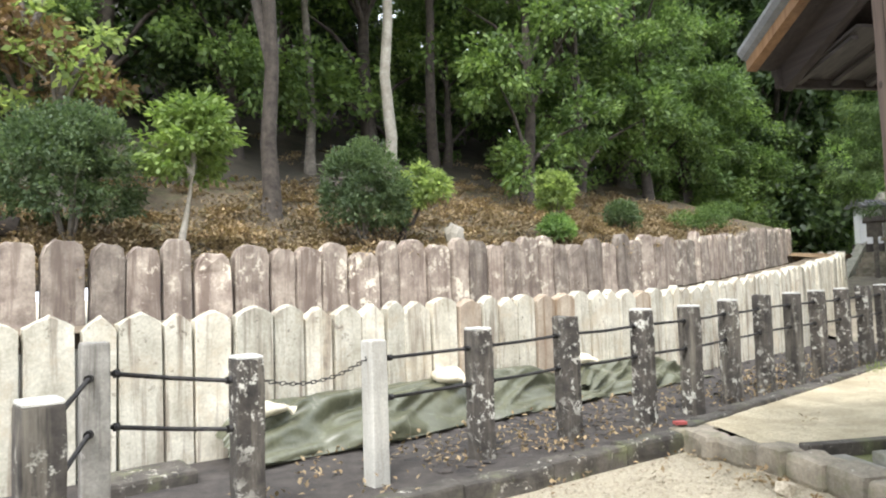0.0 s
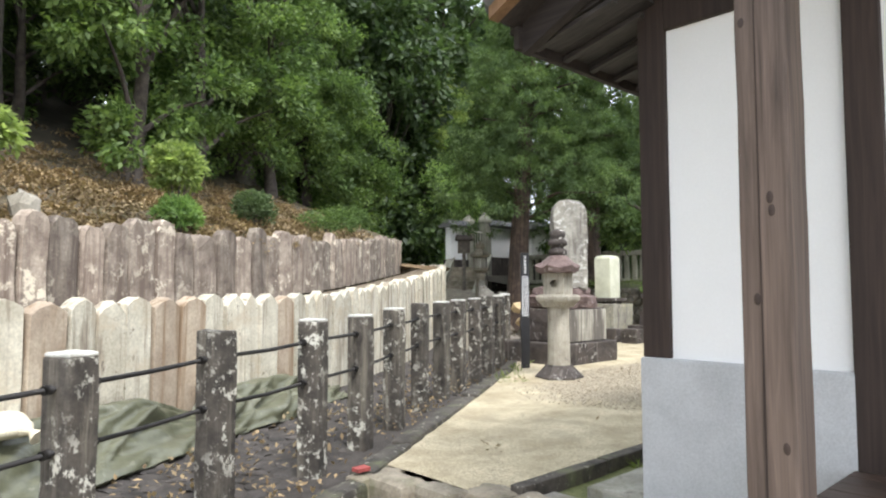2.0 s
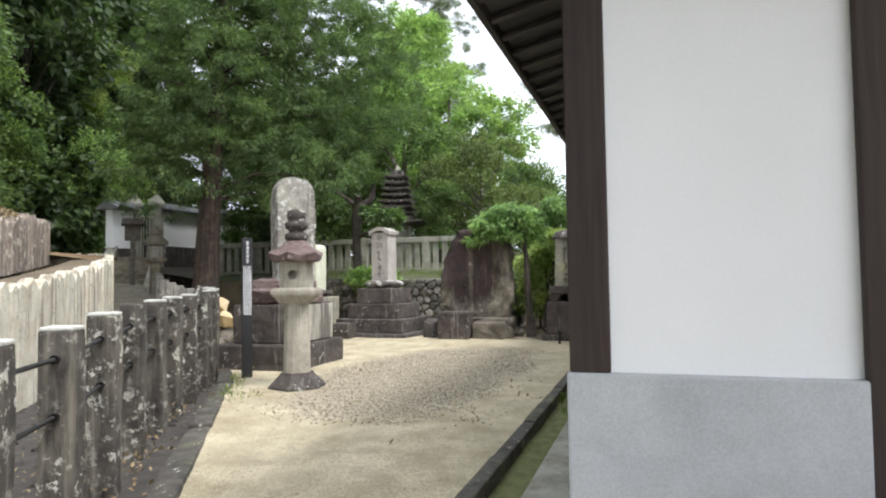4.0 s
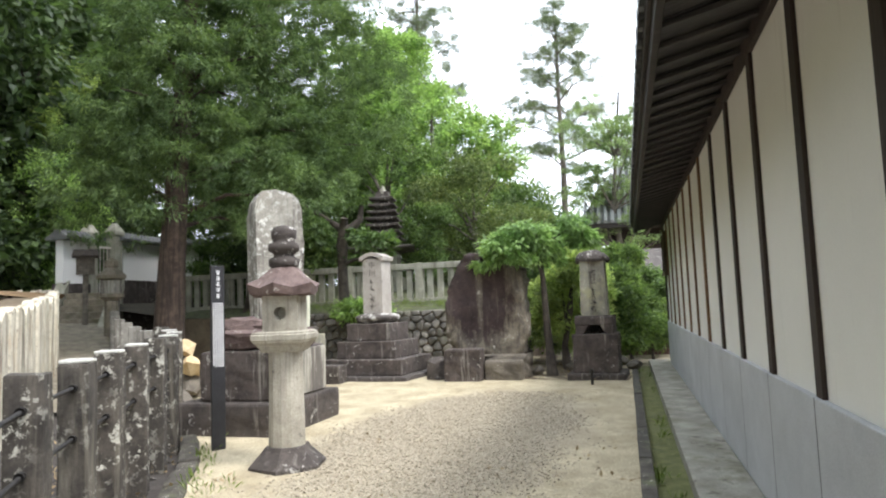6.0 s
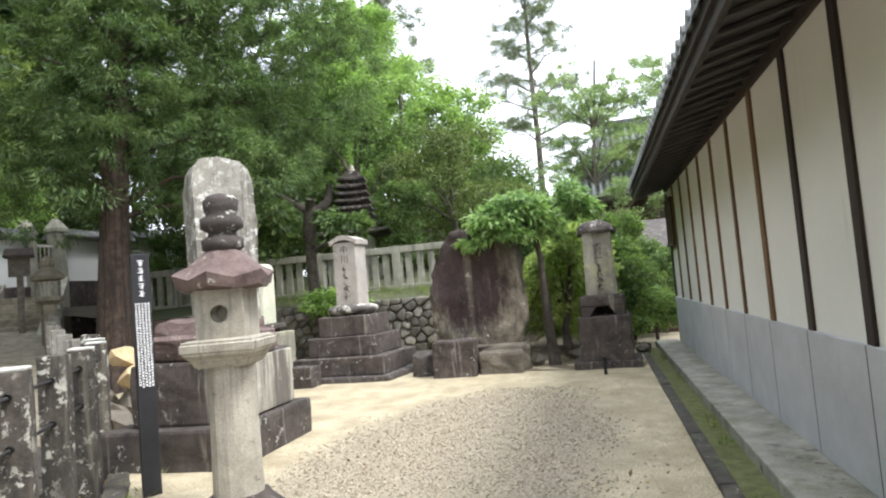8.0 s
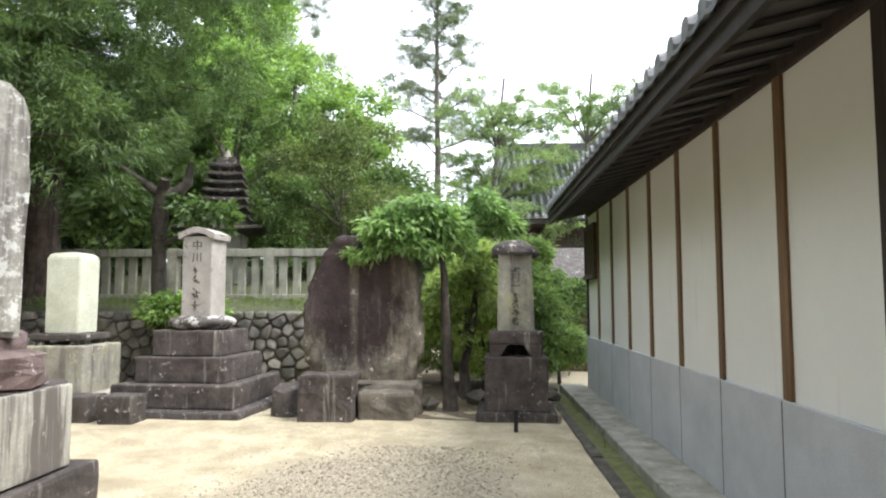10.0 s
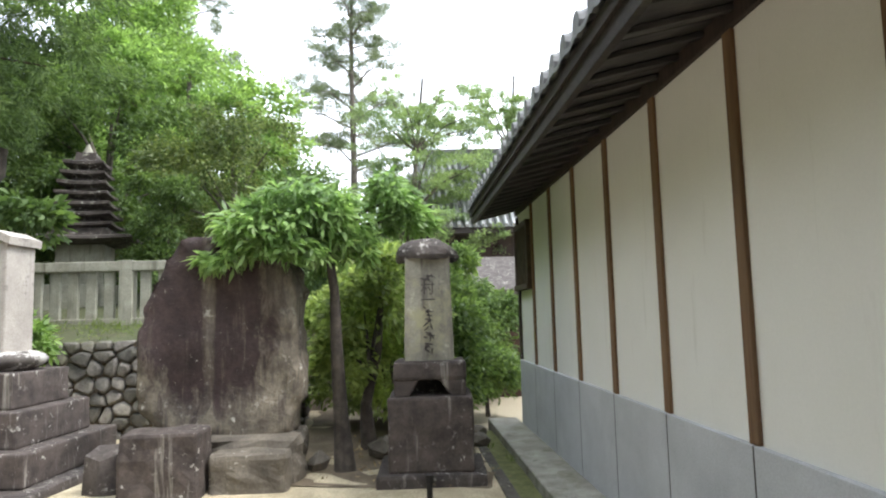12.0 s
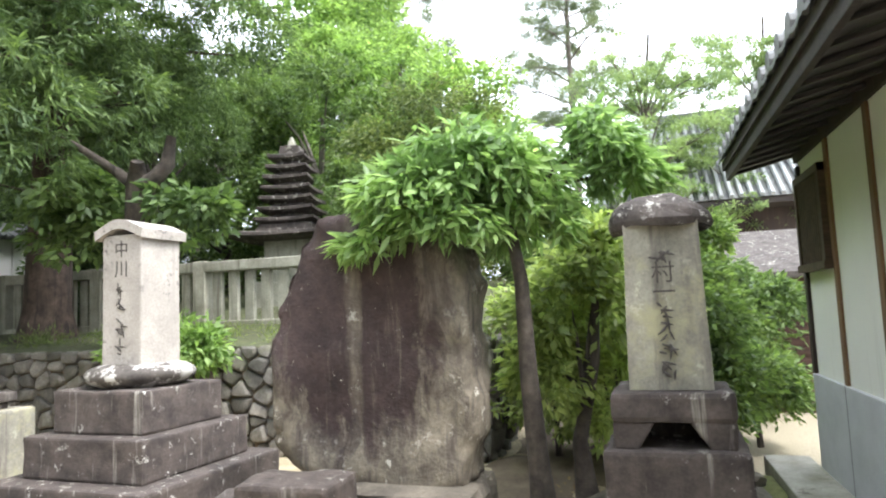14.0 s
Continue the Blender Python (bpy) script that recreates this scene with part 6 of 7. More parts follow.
def grow(rng, height, radius, lean=0.1, bends=7):
    pts, x, y = [], 0.0, 0.0
    for i in range(bends):
        pts.append((x, y, height * i / (bends - 1)))
        x += rng.uniform(-lean, lean) * height / bends
        y += rng.uniform(-lean, lean) * height / bends
    return pts


def broadleaf(name, at, height, spread, material, seed, bark=None, count=9000, leaf=0.16, low=0.3, label="", category="tree", group="", trunk_r=None, blobs=None):
    rng = random.Random(seed)
    tr = grow(rng, height * 0.92, 0, 0.12)
    t = thing(name, at, label, category, group, rz=rng.uniform(0, 360))
    if blobs is None:
        blobs = []
        n = 11 if count < 20000 else 20
        for k in range(n):
            f = low + (1 - low) * (k + 0.5) / n
            a = rng.uniform(0, 6.28)
            r = spread * (0.35 + 0.5 * math.sin(math.pi * min(1, (1 - f) / (1 - low) * 0.8 + 0.15)))
            c = tr[min(6, int(f * 6))]
            s = spread * rng.uniform(0.32, 0.5)
            blobs.append((c[0] + r * 0.75 * math.cos(a), c[1] + r * 0.75 * math.sin(a), height * f, s, s, s * rng.uniform(0.55, 0.8)))
    limbs = [(tr[min(5, max(1, int(b[2] / height * 5)))], (b[0], b[1], b[2]), 0.02 + height * 0.006) for b in blobs]
    smooth(part("trunk", limb_mesh("trunk", tr, trunk_r or 0.03 * height * 0.6 + 0.04, limbs, bark or M_BARK), bark or M_BARK, t))
    part("crown", leaf_mesh("crown", blobs, count, leaf, leaf * 0.55, material, seed, droop=0.25, clumps=130 if count < 20000 else 480, spread=0.4 if count < 20000 else 0.33, shell=0.45), material, t)
    return t


# clipped shrubs and small trees on the bank
def shrub(at, rx, rz, material, seed, label, count=7000, leaf=0.05, z=None, twig=True):
    t = thing("shrub", at, label, "shrub", "clipped shrubs on the bank")
    r = random.Random(seed)
    blobs = [(0, 0, z or rz, rx, rx * 0.95, rz)] + [(r.uniform(-0.4, 0.4) * rx, r.uniform(-0.4, 0.4) * rx, (z or rz) + r.uniform(-0.3, 0.4) * rz, rx * 0.66, rx * 0.66, rz * 0.62) for _ in range(4)]
    part("crown", leaf_mesh("crown", blobs, count, leaf, leaf * 0.55, material, seed, clumps=420, spread=0.19, shell=0.82), material, t)
    stems = [((0, 0, -0.1), (r.uniform(-0.5, 0.5) * rx, r.uniform(-0.5, 0.5) * rx, (z or rz) * r.uniform(0.7, 1.1)), 0.02) for _ in range(7)]
    part("stem", limb_mesh("stem", [(0, 0, -0.15), (0.02, 0, (z or rz) * 0.5), (0, 0.02, (z or rz))], 0.035, stems, M_BARK, 6), M_BARK, t)
    return t


def on_hill(x, y, dz=0.0):
    return (x, y, hill(x, y) + dz)


shrub(on_hill(-1.75, 7.0), 0.70, 0.72, L_SHRUB, 1, "large rounded clipped evergreen shrub", 20000)
shrub(on_hill(1.25, 8.42), 0.55, 0.68, L_SHRUB, 2, "rounded clipped evergreen shrub", 16000)
shrub(on_hill(6.1, 11.35), 0.34, 0.3, L_SHRUB, 4, "low round clipped shrub", 5000)
shrub(on_hill(4.36, 10.0), 0.30, 0.34, L_YELLOW, 5, "bright green clipped shrub with two tiers", 3600, 0.075, z=0.80)
shrub(on_hill(4.30, 9.87), 0.27, 0.26, L_BRIGHT, 6, "low bright green leafy shrub", 2200, 0.07)
shrub(on_hill(-2.6, 6.2), 0.35, 0.3, L_SHRUB, 7, "small dark green shrub at the slope foot", 2500)
shrub(on_hill(8.2, 12.5), 0.6, 0.25, L_FOREST_MID, 8, "low spreading green shrub", 4000)
shrub(on_hill(9.6, 13.9), 0.5, 0.25, L_FOREST_MID, 9, "low spreading green shrub", 3000)


def small_tree(at, foot, top, r, blobs, material, seed, label, count, leaf, bark):
    t = thing("small_tree", at, label, "tree")
    pts = [(0, 0, -0.15), (foot[0], foot[1], 0.3), ((foot[0] + top[0]) / 2, (foot[1] + top[1]) / 2, top[2] * 0.6), top]
    limbs = [(top, (b[0], b[1], b[2]), r * 0.5) for b in blobs]
    smooth(part("trunk", limb_mesh("trunk", pts, r, limbs, bark), bark, t))
    part("crown", leaf_mesh("crown", blobs, count, leaf, leaf * 0.5, material, seed, droop=0.3, clumps=90, spread=0.34, shell=0.5), material, t)
    return t


small_tree(on_hill(-0.72, 6.85), (0.06, 0.02), (0.16, 0.05, 0.95), 0.05, [(0.16, 0.05, 1.22, 0.42, 0.42, 0.5), (0.2, 0.1, 1.45, 0.3, 0.3, 0.32), (0.1, 0, 1.05, 0.4, 0.4, 0.25)], foliage("light_green_leaves", (0.09, 0.15, 0.035), (0.24, 0.33, 0.09), 0.4), 11, "small pale-trunked tree with light green leaves", 3600, 0.085, M_BARK_PALE)
small_tree(on_hill(1.66, 8.6), (0.12, 0.06), (0.34, 0.2, 0.55), 0.055, [(0.38, 0.22, 0.85, 0.34, 0.3, 0.28), (0.3, 0.2, 0.62, 0.22, 0.22, 0.15)], L_YELLOW, 12, "small leaning tree with yellow-green leaves", 1800, 0.09, M_BARK_DARK)
broadleaf("small_tree", on_hill(-3.0, 9.0), 3.3, 1.3, L_RUST, 13, count=6500, leaf=0.12, low=0.3, label="shrubby tree with reddish and yellow leaves")
broadleaf("small_tree", on_hill(-2.4, 8.4), 2.4, 0.8, L_YELLOW, 14, count=700, leaf=0.13, low=0.4, label="thin shrub with scattered yellow leaves")

stump = thing("tree_stump", on_hill(2.46, 8.75, -0.1), "bleached broken tree stump on the slope", "stump")
bm = bmesh.new()
tube(bm, [(0, 0, 0), (0.02, 0, 0.2), (0.0, 0.02, 0.36), (0.03, 0.0, 0.46)], [0.19, 0.13, 0.14, 0.10], 11)
for vv in bm.verts:
    if vv.co.z > 0.3:
        vv.co.z += 0.12 * noise.noise(vv.co * 17)
part("wood", roughen(bm, 0.05, 9), M_BARK_PALE, stump)
lg = thing("fallen_log", on_hill(-2.75, 6.75, 0.12), "dark fallen log lying on the slope", "log", rz=25)
bm = bmesh.new()
tube(bm, [(-0.7, 0, 0), (0, 0.03, 0.02), (0.6, 0, 0)], [0.13, 0.12, 0.1], 10)
smooth(part("wood", roughen(bm, 0.02, 6), M_BARK_DARK, lg))

# brushwood heap and tall bare trunks
bh = thing("brushwood_heap", on_hill(1.4, 11.4), "heap of dry brushwood on the slope", "brushwood")
bm = bmesh.new()
rb = random.Random(3)
for k in range(60):
    a = rb.uniform(0, 3.14)
    c = Vector((rb.gauss(0, 0.5), rb.gauss(0, 0.3), rb.uniform(0.05, 0.45)))
    d = Vector((math.cos(a), math.sin(a) * 0.5, rb.uniform(-0.25, 0.3))) * rb.uniform(0.4, 0.9)
    tube(bm, [c - d, c + Vector((0, 0, 0.05)), c + d], [0.018, 0.014, 0.006], 5)
part("sticks", bm, M_BARK, bh)


def tall_trunk(at, height, r, bark, seed, label, fork=0.0):
    rng = random.Random(seed)
    t = thing("slender_tree", at, label, "tree", "bare trunks at the wood's edge")
    tr = [(0, 0, -0.3), (0.02, 0, 0.35)] + [(0.02 + rng.uniform(-0.06, 0.06), rng.uniform(-0.06, 0.06), height * k / 6) for k in range(1, 7)]
    limbs = []
    if fork:
        limbs = [(tr[3], (tr[3][0] - fork, 0.3, height * 0.95), r * 0.75)]
    limbs += [(tr[k], (rng.uniform(-1, 1), rng.uniform(-1, 1), height * k / 6 + 0.9), r * 0.25) for k in (4, 5, 6)]
    bm = bmesh.new()
    tube(bm, tr, [r * 1.7, r * 1.15] + [r * (1 - 0.09 * k) for k in range(6)], 11)
    for s, e, q in limbs:
        s, e = Vector(s), Vector(e)
        tube(bm, [s, s + (e - s) * 0.45 + Vector((0, 0, 0.15)), e], [q, q * 0.8, q * 0.3], 7)
    smooth(part("trunk", roughen(bm, 0.012, 4, seed), bark, t))
    blobs = [(rng.uniform(-1.6, 1.6), rng.uniform(-1.6, 1.6), height * rng.uniform(0.78, 1.1), 1.2, 1.2, 0.8) for _ in range(8)]
    part("crown", leaf_mesh("crown", blobs, 6000, 0.17, 0.09, L_FOREST_MID, seed, droop=0.3, clumps=80, spread=0.35), L_FOREST_MID, t)
    return t


tall_trunk(on_hill(-0.05, 9.75), 6.5, 0.115, M_BARK_MID, 1, "forked grey-brown tree trunk with flared roots", 0.9)
tall_trunk(on_hill(1.9, 12.3), 7.0, 0.115, M_BARK_PALE, 2, "slim tree with straight pale grey trunk")
tall_trunk(on_hill(3.1, 14.6), 7.5, 0.12, M_BARK_DARK, 3, "slim tree with dark trunk")
tall_trunk(on_hill(7.0, 16.9), 7.0, 0.17, M_BARK, 4, "slim tree with mottled grey trunk")
tall_trunk(on_hill(9.6, 18.6), 7.0, 0.2, M_BARK, 5, "slim tree with mottled grey trunk")
tall_trunk(on_hill(0.4, 13.5), 7.0, 0.09, M_BARK, 6, "slim tree with grey trunk")

# the wood on the hill: a few grown kinds, planted again and again
masters = [
    broadleaf("forest_tree", (0, 0, -60), 8.5, 3.0, L_FOREST, 101, M_BARK_DARK, 12000, 0.19, 0.08, "dark evergreen tree of the hillside wood", group="wood on the hill"),
    broadleaf("forest_tree", (0, 0, -60), 7.0, 2.6, L_FRESH, 102, M_BARK_DARK, 12500, 0.15, 0.06, "mid-green leafy tree of the hillside wood", group="wood on the hill"),
    broadleaf("forest_tree", (0, 0, -60), 9.5, 3.2, L_FOREST, 103, M_BARK_DARK, 12000, 0.20, 0.12, "tall dark evergreen tree of the hillside wood", group="wood on the hill"),
    broadleaf("forest_tree", (0, 0, -60), 5.0, 2.2, L_FOREST_MID, 104, M_BARK_DARK, 12000, 0.135, 0.04, "leafy young tree at the wood's edge", group="wood on the hill"),
    broadleaf("forest_tree", (0, 0, -60), 6.5, 2.4, L_BRIGHT, 105, M_BARK, 8500, 0.19, 0.15, "fresh light green tree of the hillside wood", group="wood on the hill"),
    broadleaf("forest_tree", (0, 0, -60), 9.0, 3.1, L_FOREST, 106, M_BARK_DARK, 5200, 0.32, 0.08, "dark evergreen tree deep in the wood", group="wood on the hill"),
    broadleaf("forest_tree", (0, 0, -60), 8.0, 2.8, L_FRESH, 107, M_BARK_DARK, 5200, 0.28, 0.08, "mid-green tree deep in the wood", group="wood on the hill"),
]
rf = random.Random(31)
planted = []
for ring_s, step, kinds in ((4.6, 2.1, (3, 3, 1, 3)), (6.8, 2.6, (0, 1, 3, 0)), (9.5, 3.0, (0, 2, 1, 0, 4)), (13.0, 3.6, (5, 5, 5, 6)), (17.5, 5.2, (5, 5, 6))):
    u = -16.0
    while u < 24 + ring_s:
        s = ring_s + rf.uniform(-0.8, 0.8)
        x, y = 4.6 + WALL_DIR.x * u + WALL_NORMAL.x * s, 9.1 + WALL_DIR.y * u + WALL_NORMAL.y * s
        k = rf.choice(kinds)
        sc = rf.uniform(0.8, 1.2)
        u += step * rf.uniform(0.8, 1.25)
        if x > 12.0 and y < 1.25 * (x - 12.4) + 19.5:
            continue
        if ring_s < 6 and -6.5 < u < 3:
            continue
        c = copy_thing(masters[k], pose(x, y, hill(x, y) - 0.2, 0, 0, rf.uniform(0, 360)))
        c.scale = (sc, sc, sc * rf.uniform(0.9, 1.2))
for k in range(64):
    az, far = radians(rf.uniform(37, 68)), rf.uniform(21, 44)
    x, y = 4.0 + far * math.cos(az), 4.5 + far * math.sin(az)
    if (x - 4.6) * WALL_NORMAL.x + (y - 9.1) * WALL_NORMAL.y < 5 or y < 20 + 0.12 * (x - 18):
        continue
    c = copy_thing(masters[rf.choice((5, 5, 5, 6, 5))], pose(x, y, 0.9 + max(0, far - 24) * 0.22, 0, 0, rf.uniform(0, 360)))
    sc = rf.uniform(0.9, 1.35)
    c.scale = (sc, sc, sc * 1.15)
for x, y in ((21.0, 26.5), (24.0, 26.5), (27.5, 26.0), (18.0, 28.0)):
    copy_thing(masters[5], pose(x, y, 2.2, 0, 0, 40 * x)).scale = (1.5, 1.5, 1.7)
for m in masters:
    for o in [*m.children_recursive, m]:
        bpy.data.objects.remove(o)

# fallen leaves on the bank
g = random.Random(9)
cent = []
for _ in range(1500):
    u = g.uniform(-9.5, 6.5)
    s = slope_foot(u) + abs(g.gauss(0, 2.4)) + 0.25
    x, y = 4.6 + WALL_DIR.x * u + WALL_NORMAL.x * s, 9.1 + WALL_DIR.y * u + WALL_NORMAL.y * s
    cent.append((x, y, hill(x, y) + 0.02, 0.35, 0.35, 0.025))
tagged(part("fallen_leaves", leaf_mesh("fallen_leaves", cent, 110000, 0.062, 0.038, L_DRY, 5, flat=0.9, clumps=1500, spread=1.0, shell=0.2), L_DRY), "dry brown fallen leaves on the slope", "leaves", kind="stuff")
cent = []
for _ in range(200):
    x = g.uniform(0.5, 9.5)
    y = kerb_y(x) + g.uniform(0.1, 1.6)
    cent.append((x, y, -0.085, 0.3, 0.3, 0.015))
for _ in range(30):
    y = g.uniform(3.3, 5.0)
    cent.append((3.93 - 0.45 * max(0, y - 4.3) - abs(g.gauss(0, 0.1)), y, -0.20, 0.12, 0.12, 0.012))
for _ in range(16):
    cent.append((g.uniform(1.5, 4.1), g.uniform(4.0, 4.9), -0.205, 0.2, 0.2, 0.012))
for _ in range(14):
    x = g.uniform(4.5, 13)
    cent.append((x, g.uniform(4.5, min(9, kerb_y(x) - 0.2)), -0.045, 0.3, 0.3, 0.01))
for _ in range(40):
    cent.append((g.uniform(14.3, 16.4), g.uniform(4.5, 6.2), -0.02, 0.3, 0.3, 0.015))
tagged(part("scattered_leaves", leaf_mesh("scattered_leaves", cent, 2600, 0.05, 0.03, L_DRY, 6, flat=0.9, clumps=420, spread=1.0, shell=0.1), L_DRY), "scattered dry leaves on paving and sand", "leaves", kind="stuff")

# the two cedars
def cedar(at, reach, low, high, off, seed, count, label):
    t = thing("cedar_tree", at, label, "tree", "cedars of the grave yard")
    rc = random.Random(seed)
    trunk = [(0, 0, -0.2), (0, 0, 0.6), (off[0] * 0.1, off[1] * 0.1, 2.4), (off[0] * 0.3, off[1] * 0.3, 5.0), (off[0] * 0.6, off[1] * 0.6, 8.0), (off[0], off[1], high)]
    blobs, limbs = [], []
    n = 84
    for k in range(n):
        f = k / (n - 1)
        z = low + (high - low) * f
        r0 = reach * (1 - 0.82 * f ** 1.5)
        a = k * 2.399 + rc.uniform(-0.3, 0.3)
        rad = r0 * rc.choice((0.35, 0.75, 0.95, 1.0))
        bx, by = off[0] + rad * math.cos(a), off[1] + rad * math.sin(a)
        s = rc.uniform(0.55, 0.75) + 0.3 * (1 - f)
        blobs.append((bx, by, z - 0.25 * rad / reach, s, s, s * 1.05))
        if k % 2 == 0:
            limbs.append(((off[0] * f, off[1] * f, z - 0.3), (bx, by, z), 0.06))
    smooth(part("trunk", limb_mesh("trunk", trunk, 0.38, limbs, M_BARK_CEDAR, 13), M_BARK_CEDAR, t))
    part("crown", leaf_mesh("crown", blobs, count, 0.145, 0.023, L_CEDAR, seed, droop=0.55, clumps=2600, spread=0.2, shell=0.86), L_CEDAR, t)
    return t


cedar((15.0, 13.45, -0.1), 2.15, 3.4, 12.5, (0.5, -0.6), 17, 150000, "great cedar with drooping green sprays and thick trunk")
cedar((18.3, 13.3, 1.1), 3.2, 3.3, 12.0, (-0.1, -0.5), 19, 190000, "broad cedar behind the wall with feathery green sprays")

# trees round the grave yard
broadleaf("maple_tree", (19.0, 21.9, 0.8), 6.2, 2.3, L_BRIGHT, 201, None, 22000, 0.11, 0.2, "bright green maple by the shrine wall")
broadleaf("maple_tree", (13.3, 20.0, 1.4), 4.6, 2.4, L_FRESH, 202, None, 20000, 0.13, 0.1, "green leafy tree behind the curved wall")
broadleaf("maple_tree", (21.0, 22.5, 1.0), 5.5, 2.4, L_FOREST, 203, M_BARK_DARK, 12000, 0.15, 0.2, "dark green tree behind the shrine wall")
broadleaf("maple_tree", (25.5, 21.0, 0.8), 7.0, 2.8, L_FOREST, 204, M_BARK_DARK, 13000, 0.17, 0.1, "dark green tree behind the shrine wall")
broadleaf("maple_tree", (23.5, 16.5, 1.0), 7.0, 2.6, L_FOREST_MID, 205, M_BARK_DARK, 13000, 0.16, 0.1, "green tree behind the stone fence")
broadleaf("camphor_tree", (30.8, 12.3, 0.0), 10.6, 4.0, L_BRIGHT, 206, None, 62000, 0.18, 0.15, "tall light green tree above the grave yard")
broadleaf("camphor_tree", (25.2, 12.3, 1.0), 6.0, 2.6, L_FOREST_MID, 207, None, 30000, 0.14, 0.1, "round green tree beside the pagoda")
broadleaf("camphor_tree", (23.4, 8.9, 1.3), 4.0, 2.2, foliage("olive_green_leaves", (0.06, 0.095, 0.03), (0.19, 0.235, 0.08), 0.4), 208, None, 30000, 0.10, 0.04, "olive green tree beside the stone pagoda")
broadleaf("camphor_tree", (28.0, 7.6, 0.8), 4.6, 2.3, L_FOREST_MID, 209, None, 24000, 0.13, 0.05, "green garden tree behind the wall")
broadleaf("camphor_tree", (33.0, 20.0, 0.0), 12.0, 4.2, L_FOREST, 210, M_BARK_DARK, 18000, 0.22, 0.1, "tall dark tree behind the grave yard")
broadleaf("camphor_tree", (20.8, 13.6, 1.2), 4.6, 1.8, L_FOREST, 211, M_BARK_DARK, 10000, 0.13, 0.1, "dark shrubby tree behind the fence")


def pine(at, height, seed, reach, label, thin=False):
    rng = random.Random(seed)
    t = thing("pine_tree", at, label, "tree", "pines beyond the yard")
    tr = grow(rng, height, 0, 0.05, 9)
    blobs, limbs = [], []
    for k in range(26):
        f = 0.5 + 0.48 * k / 25
        a = k * 2.4 + rng.uniform(-0.4, 0.4)
        r = reach * (1.25 - f) * rng.uniform(0.7, 1.3)
        c = tr[min(8, int(f * 8))]
        e = (c[0] + r * math.cos(a), c[1] + r * math.sin(a), height * f + rng.uniform(-0.2, 0.3))
        limbs.append(((c[0], c[1], height * f - 0.3), e, 0.055))
        for q in (0.4, 0.7, 1.0):
            blobs.append((c[0] + (e[0] - c[0]) * q, c[1] + (e[1] - c[1]) * q, e[2] + 0.12, 0.85, 0.85, 0.26))
    smooth(part("trunk", limb_mesh("trunk", tr, 0.24, limbs, M_BARK), M_BARK, t))
    part("crown", leaf_mesh("crown", blobs, 42000, 0.22, 0.026, L_PINE, seed, flat=0.4, clumps=420, spread=0.4, shell=0.2), L_PINE, t)
    return t


pine((39.2, 7.2, -0.2), 17.2, 51, 4.2, "tall sparse pine against the white sky")
pine((37.5, 15.2, -0.2), 19.0, 52, 4.4, "tall sparse pine behind the green trees")
L_AIRY = foliage("pale_green_leaves", (0.13, 0.19, 0.10), (0.27, 0.36, 0.18), 0.5)


def airy_tree(at, seed, height, reach, count, label):
    t = thing("airy_tree", at, label, "tree", "airy trees beyond the hall")
    rl = random.Random(seed)
    tr = [(0, 0, 0), (0.1, 0, height * 0.28), (-0.2, 0.3, height * 0.5), (0.1, 0.1, height * 0.72), (0.3, -0.2, height)]
    blobs, limbs = [], []
    for k in range(30):
        f = (k + 0.5) / 30
        z = height * (0.32 + 0.66 * f)
        a = k * 2.399 + rl.uniform(-0.5, 0.5)
        r = reach * rl.uniform(0.5, 1.0) * (1.1 - 0.7 * f)
        foot = Vector(tr[min(4, 1 + k // 10)])
        tip = Vector((r * math.cos(a), r * math.sin(a), z + 0.05 * r))
        limbs.append((foot, tip, 0.05))
        for q in (0.45, 0.65, 0.85, 1.0):
            c = foot + (tip - foot) * q + Vector((rl.gauss(0, 0.35), rl.gauss(0, 0.35), 0.1))
            blobs.append((c.x, c.y, c.z, 0.8, 0.8, 0.13))
    smooth(part("trunk", limb_mesh("trunk", tr, 0.17, limbs, M_BARK), M_BARK, t))
    part("crown", leaf_mesh("crown", blobs, count, 0.12, 0.055, L_AIRY, seed, flat=0.7, clumps=520, spread=0.5, shell=0.2), L_AIRY, t)


airy_tree((33.0, 4.4, -0.2), 8, 10.6, 4.6, 38000, "airy tree with layered pale green branches")
airy_tree((35.5, 0.4, -0.2), 18, 11.6, 5.6, 44000, "broad airy tree with layered pale green branches")

# drooping bright tree between the boulder and the capped stele
dt = thing("drooping_tree", (15.0, 5.72, -0.08), "slim tree with glossy drooping bright green leaves", "tree")
blobs = [(-0.2, 0.42, 2.40, 0.42, 0.40, 0.28), (-0.3, 0.72, 2.22, 0.34, 0.34, 0.26), (-0.1, 0.12, 2.36, 0.36, 0.34, 0.28), (-0.3, 0.98, 2.03, 0.22, 0.22, 0.18), (-0.2, 0.45, 2.10, 0.42, 0.45, 0.16), (0.0, 0.0, 2.10, 0.3, 0.28, 0.22), (0.2, -0.50, 2.62, 0.26, 0.24, 0.22), (0.25, -0.62, 2.42, 0.24, 0.24, 0.18)]
tr = [(-0.05, -0.04, -0.1), (-0.03, 0.0, 0.5), (-0.08, 0.03, 1.1), (-0.06, 0.05, 1.7), (-0.1, 0.1, 2.1), (-0.14, 0.2, 2.4)]
limbs = [(tr[4], (b[0], b[1], b[2]), 0.026) for b in blobs]
smooth(part("trunk", limb_mesh("trunk", tr, 0.085, limbs, M_BARK_MID, 9), M_BARK_MID, dt))
part("crown", leaf_mesh("crown", blobs, 9500, 0.135, 0.04, L_DROOP, 61, droop=0.6, clumps=230, spread=0.4, shell=0.55), L_DROOP, dt)
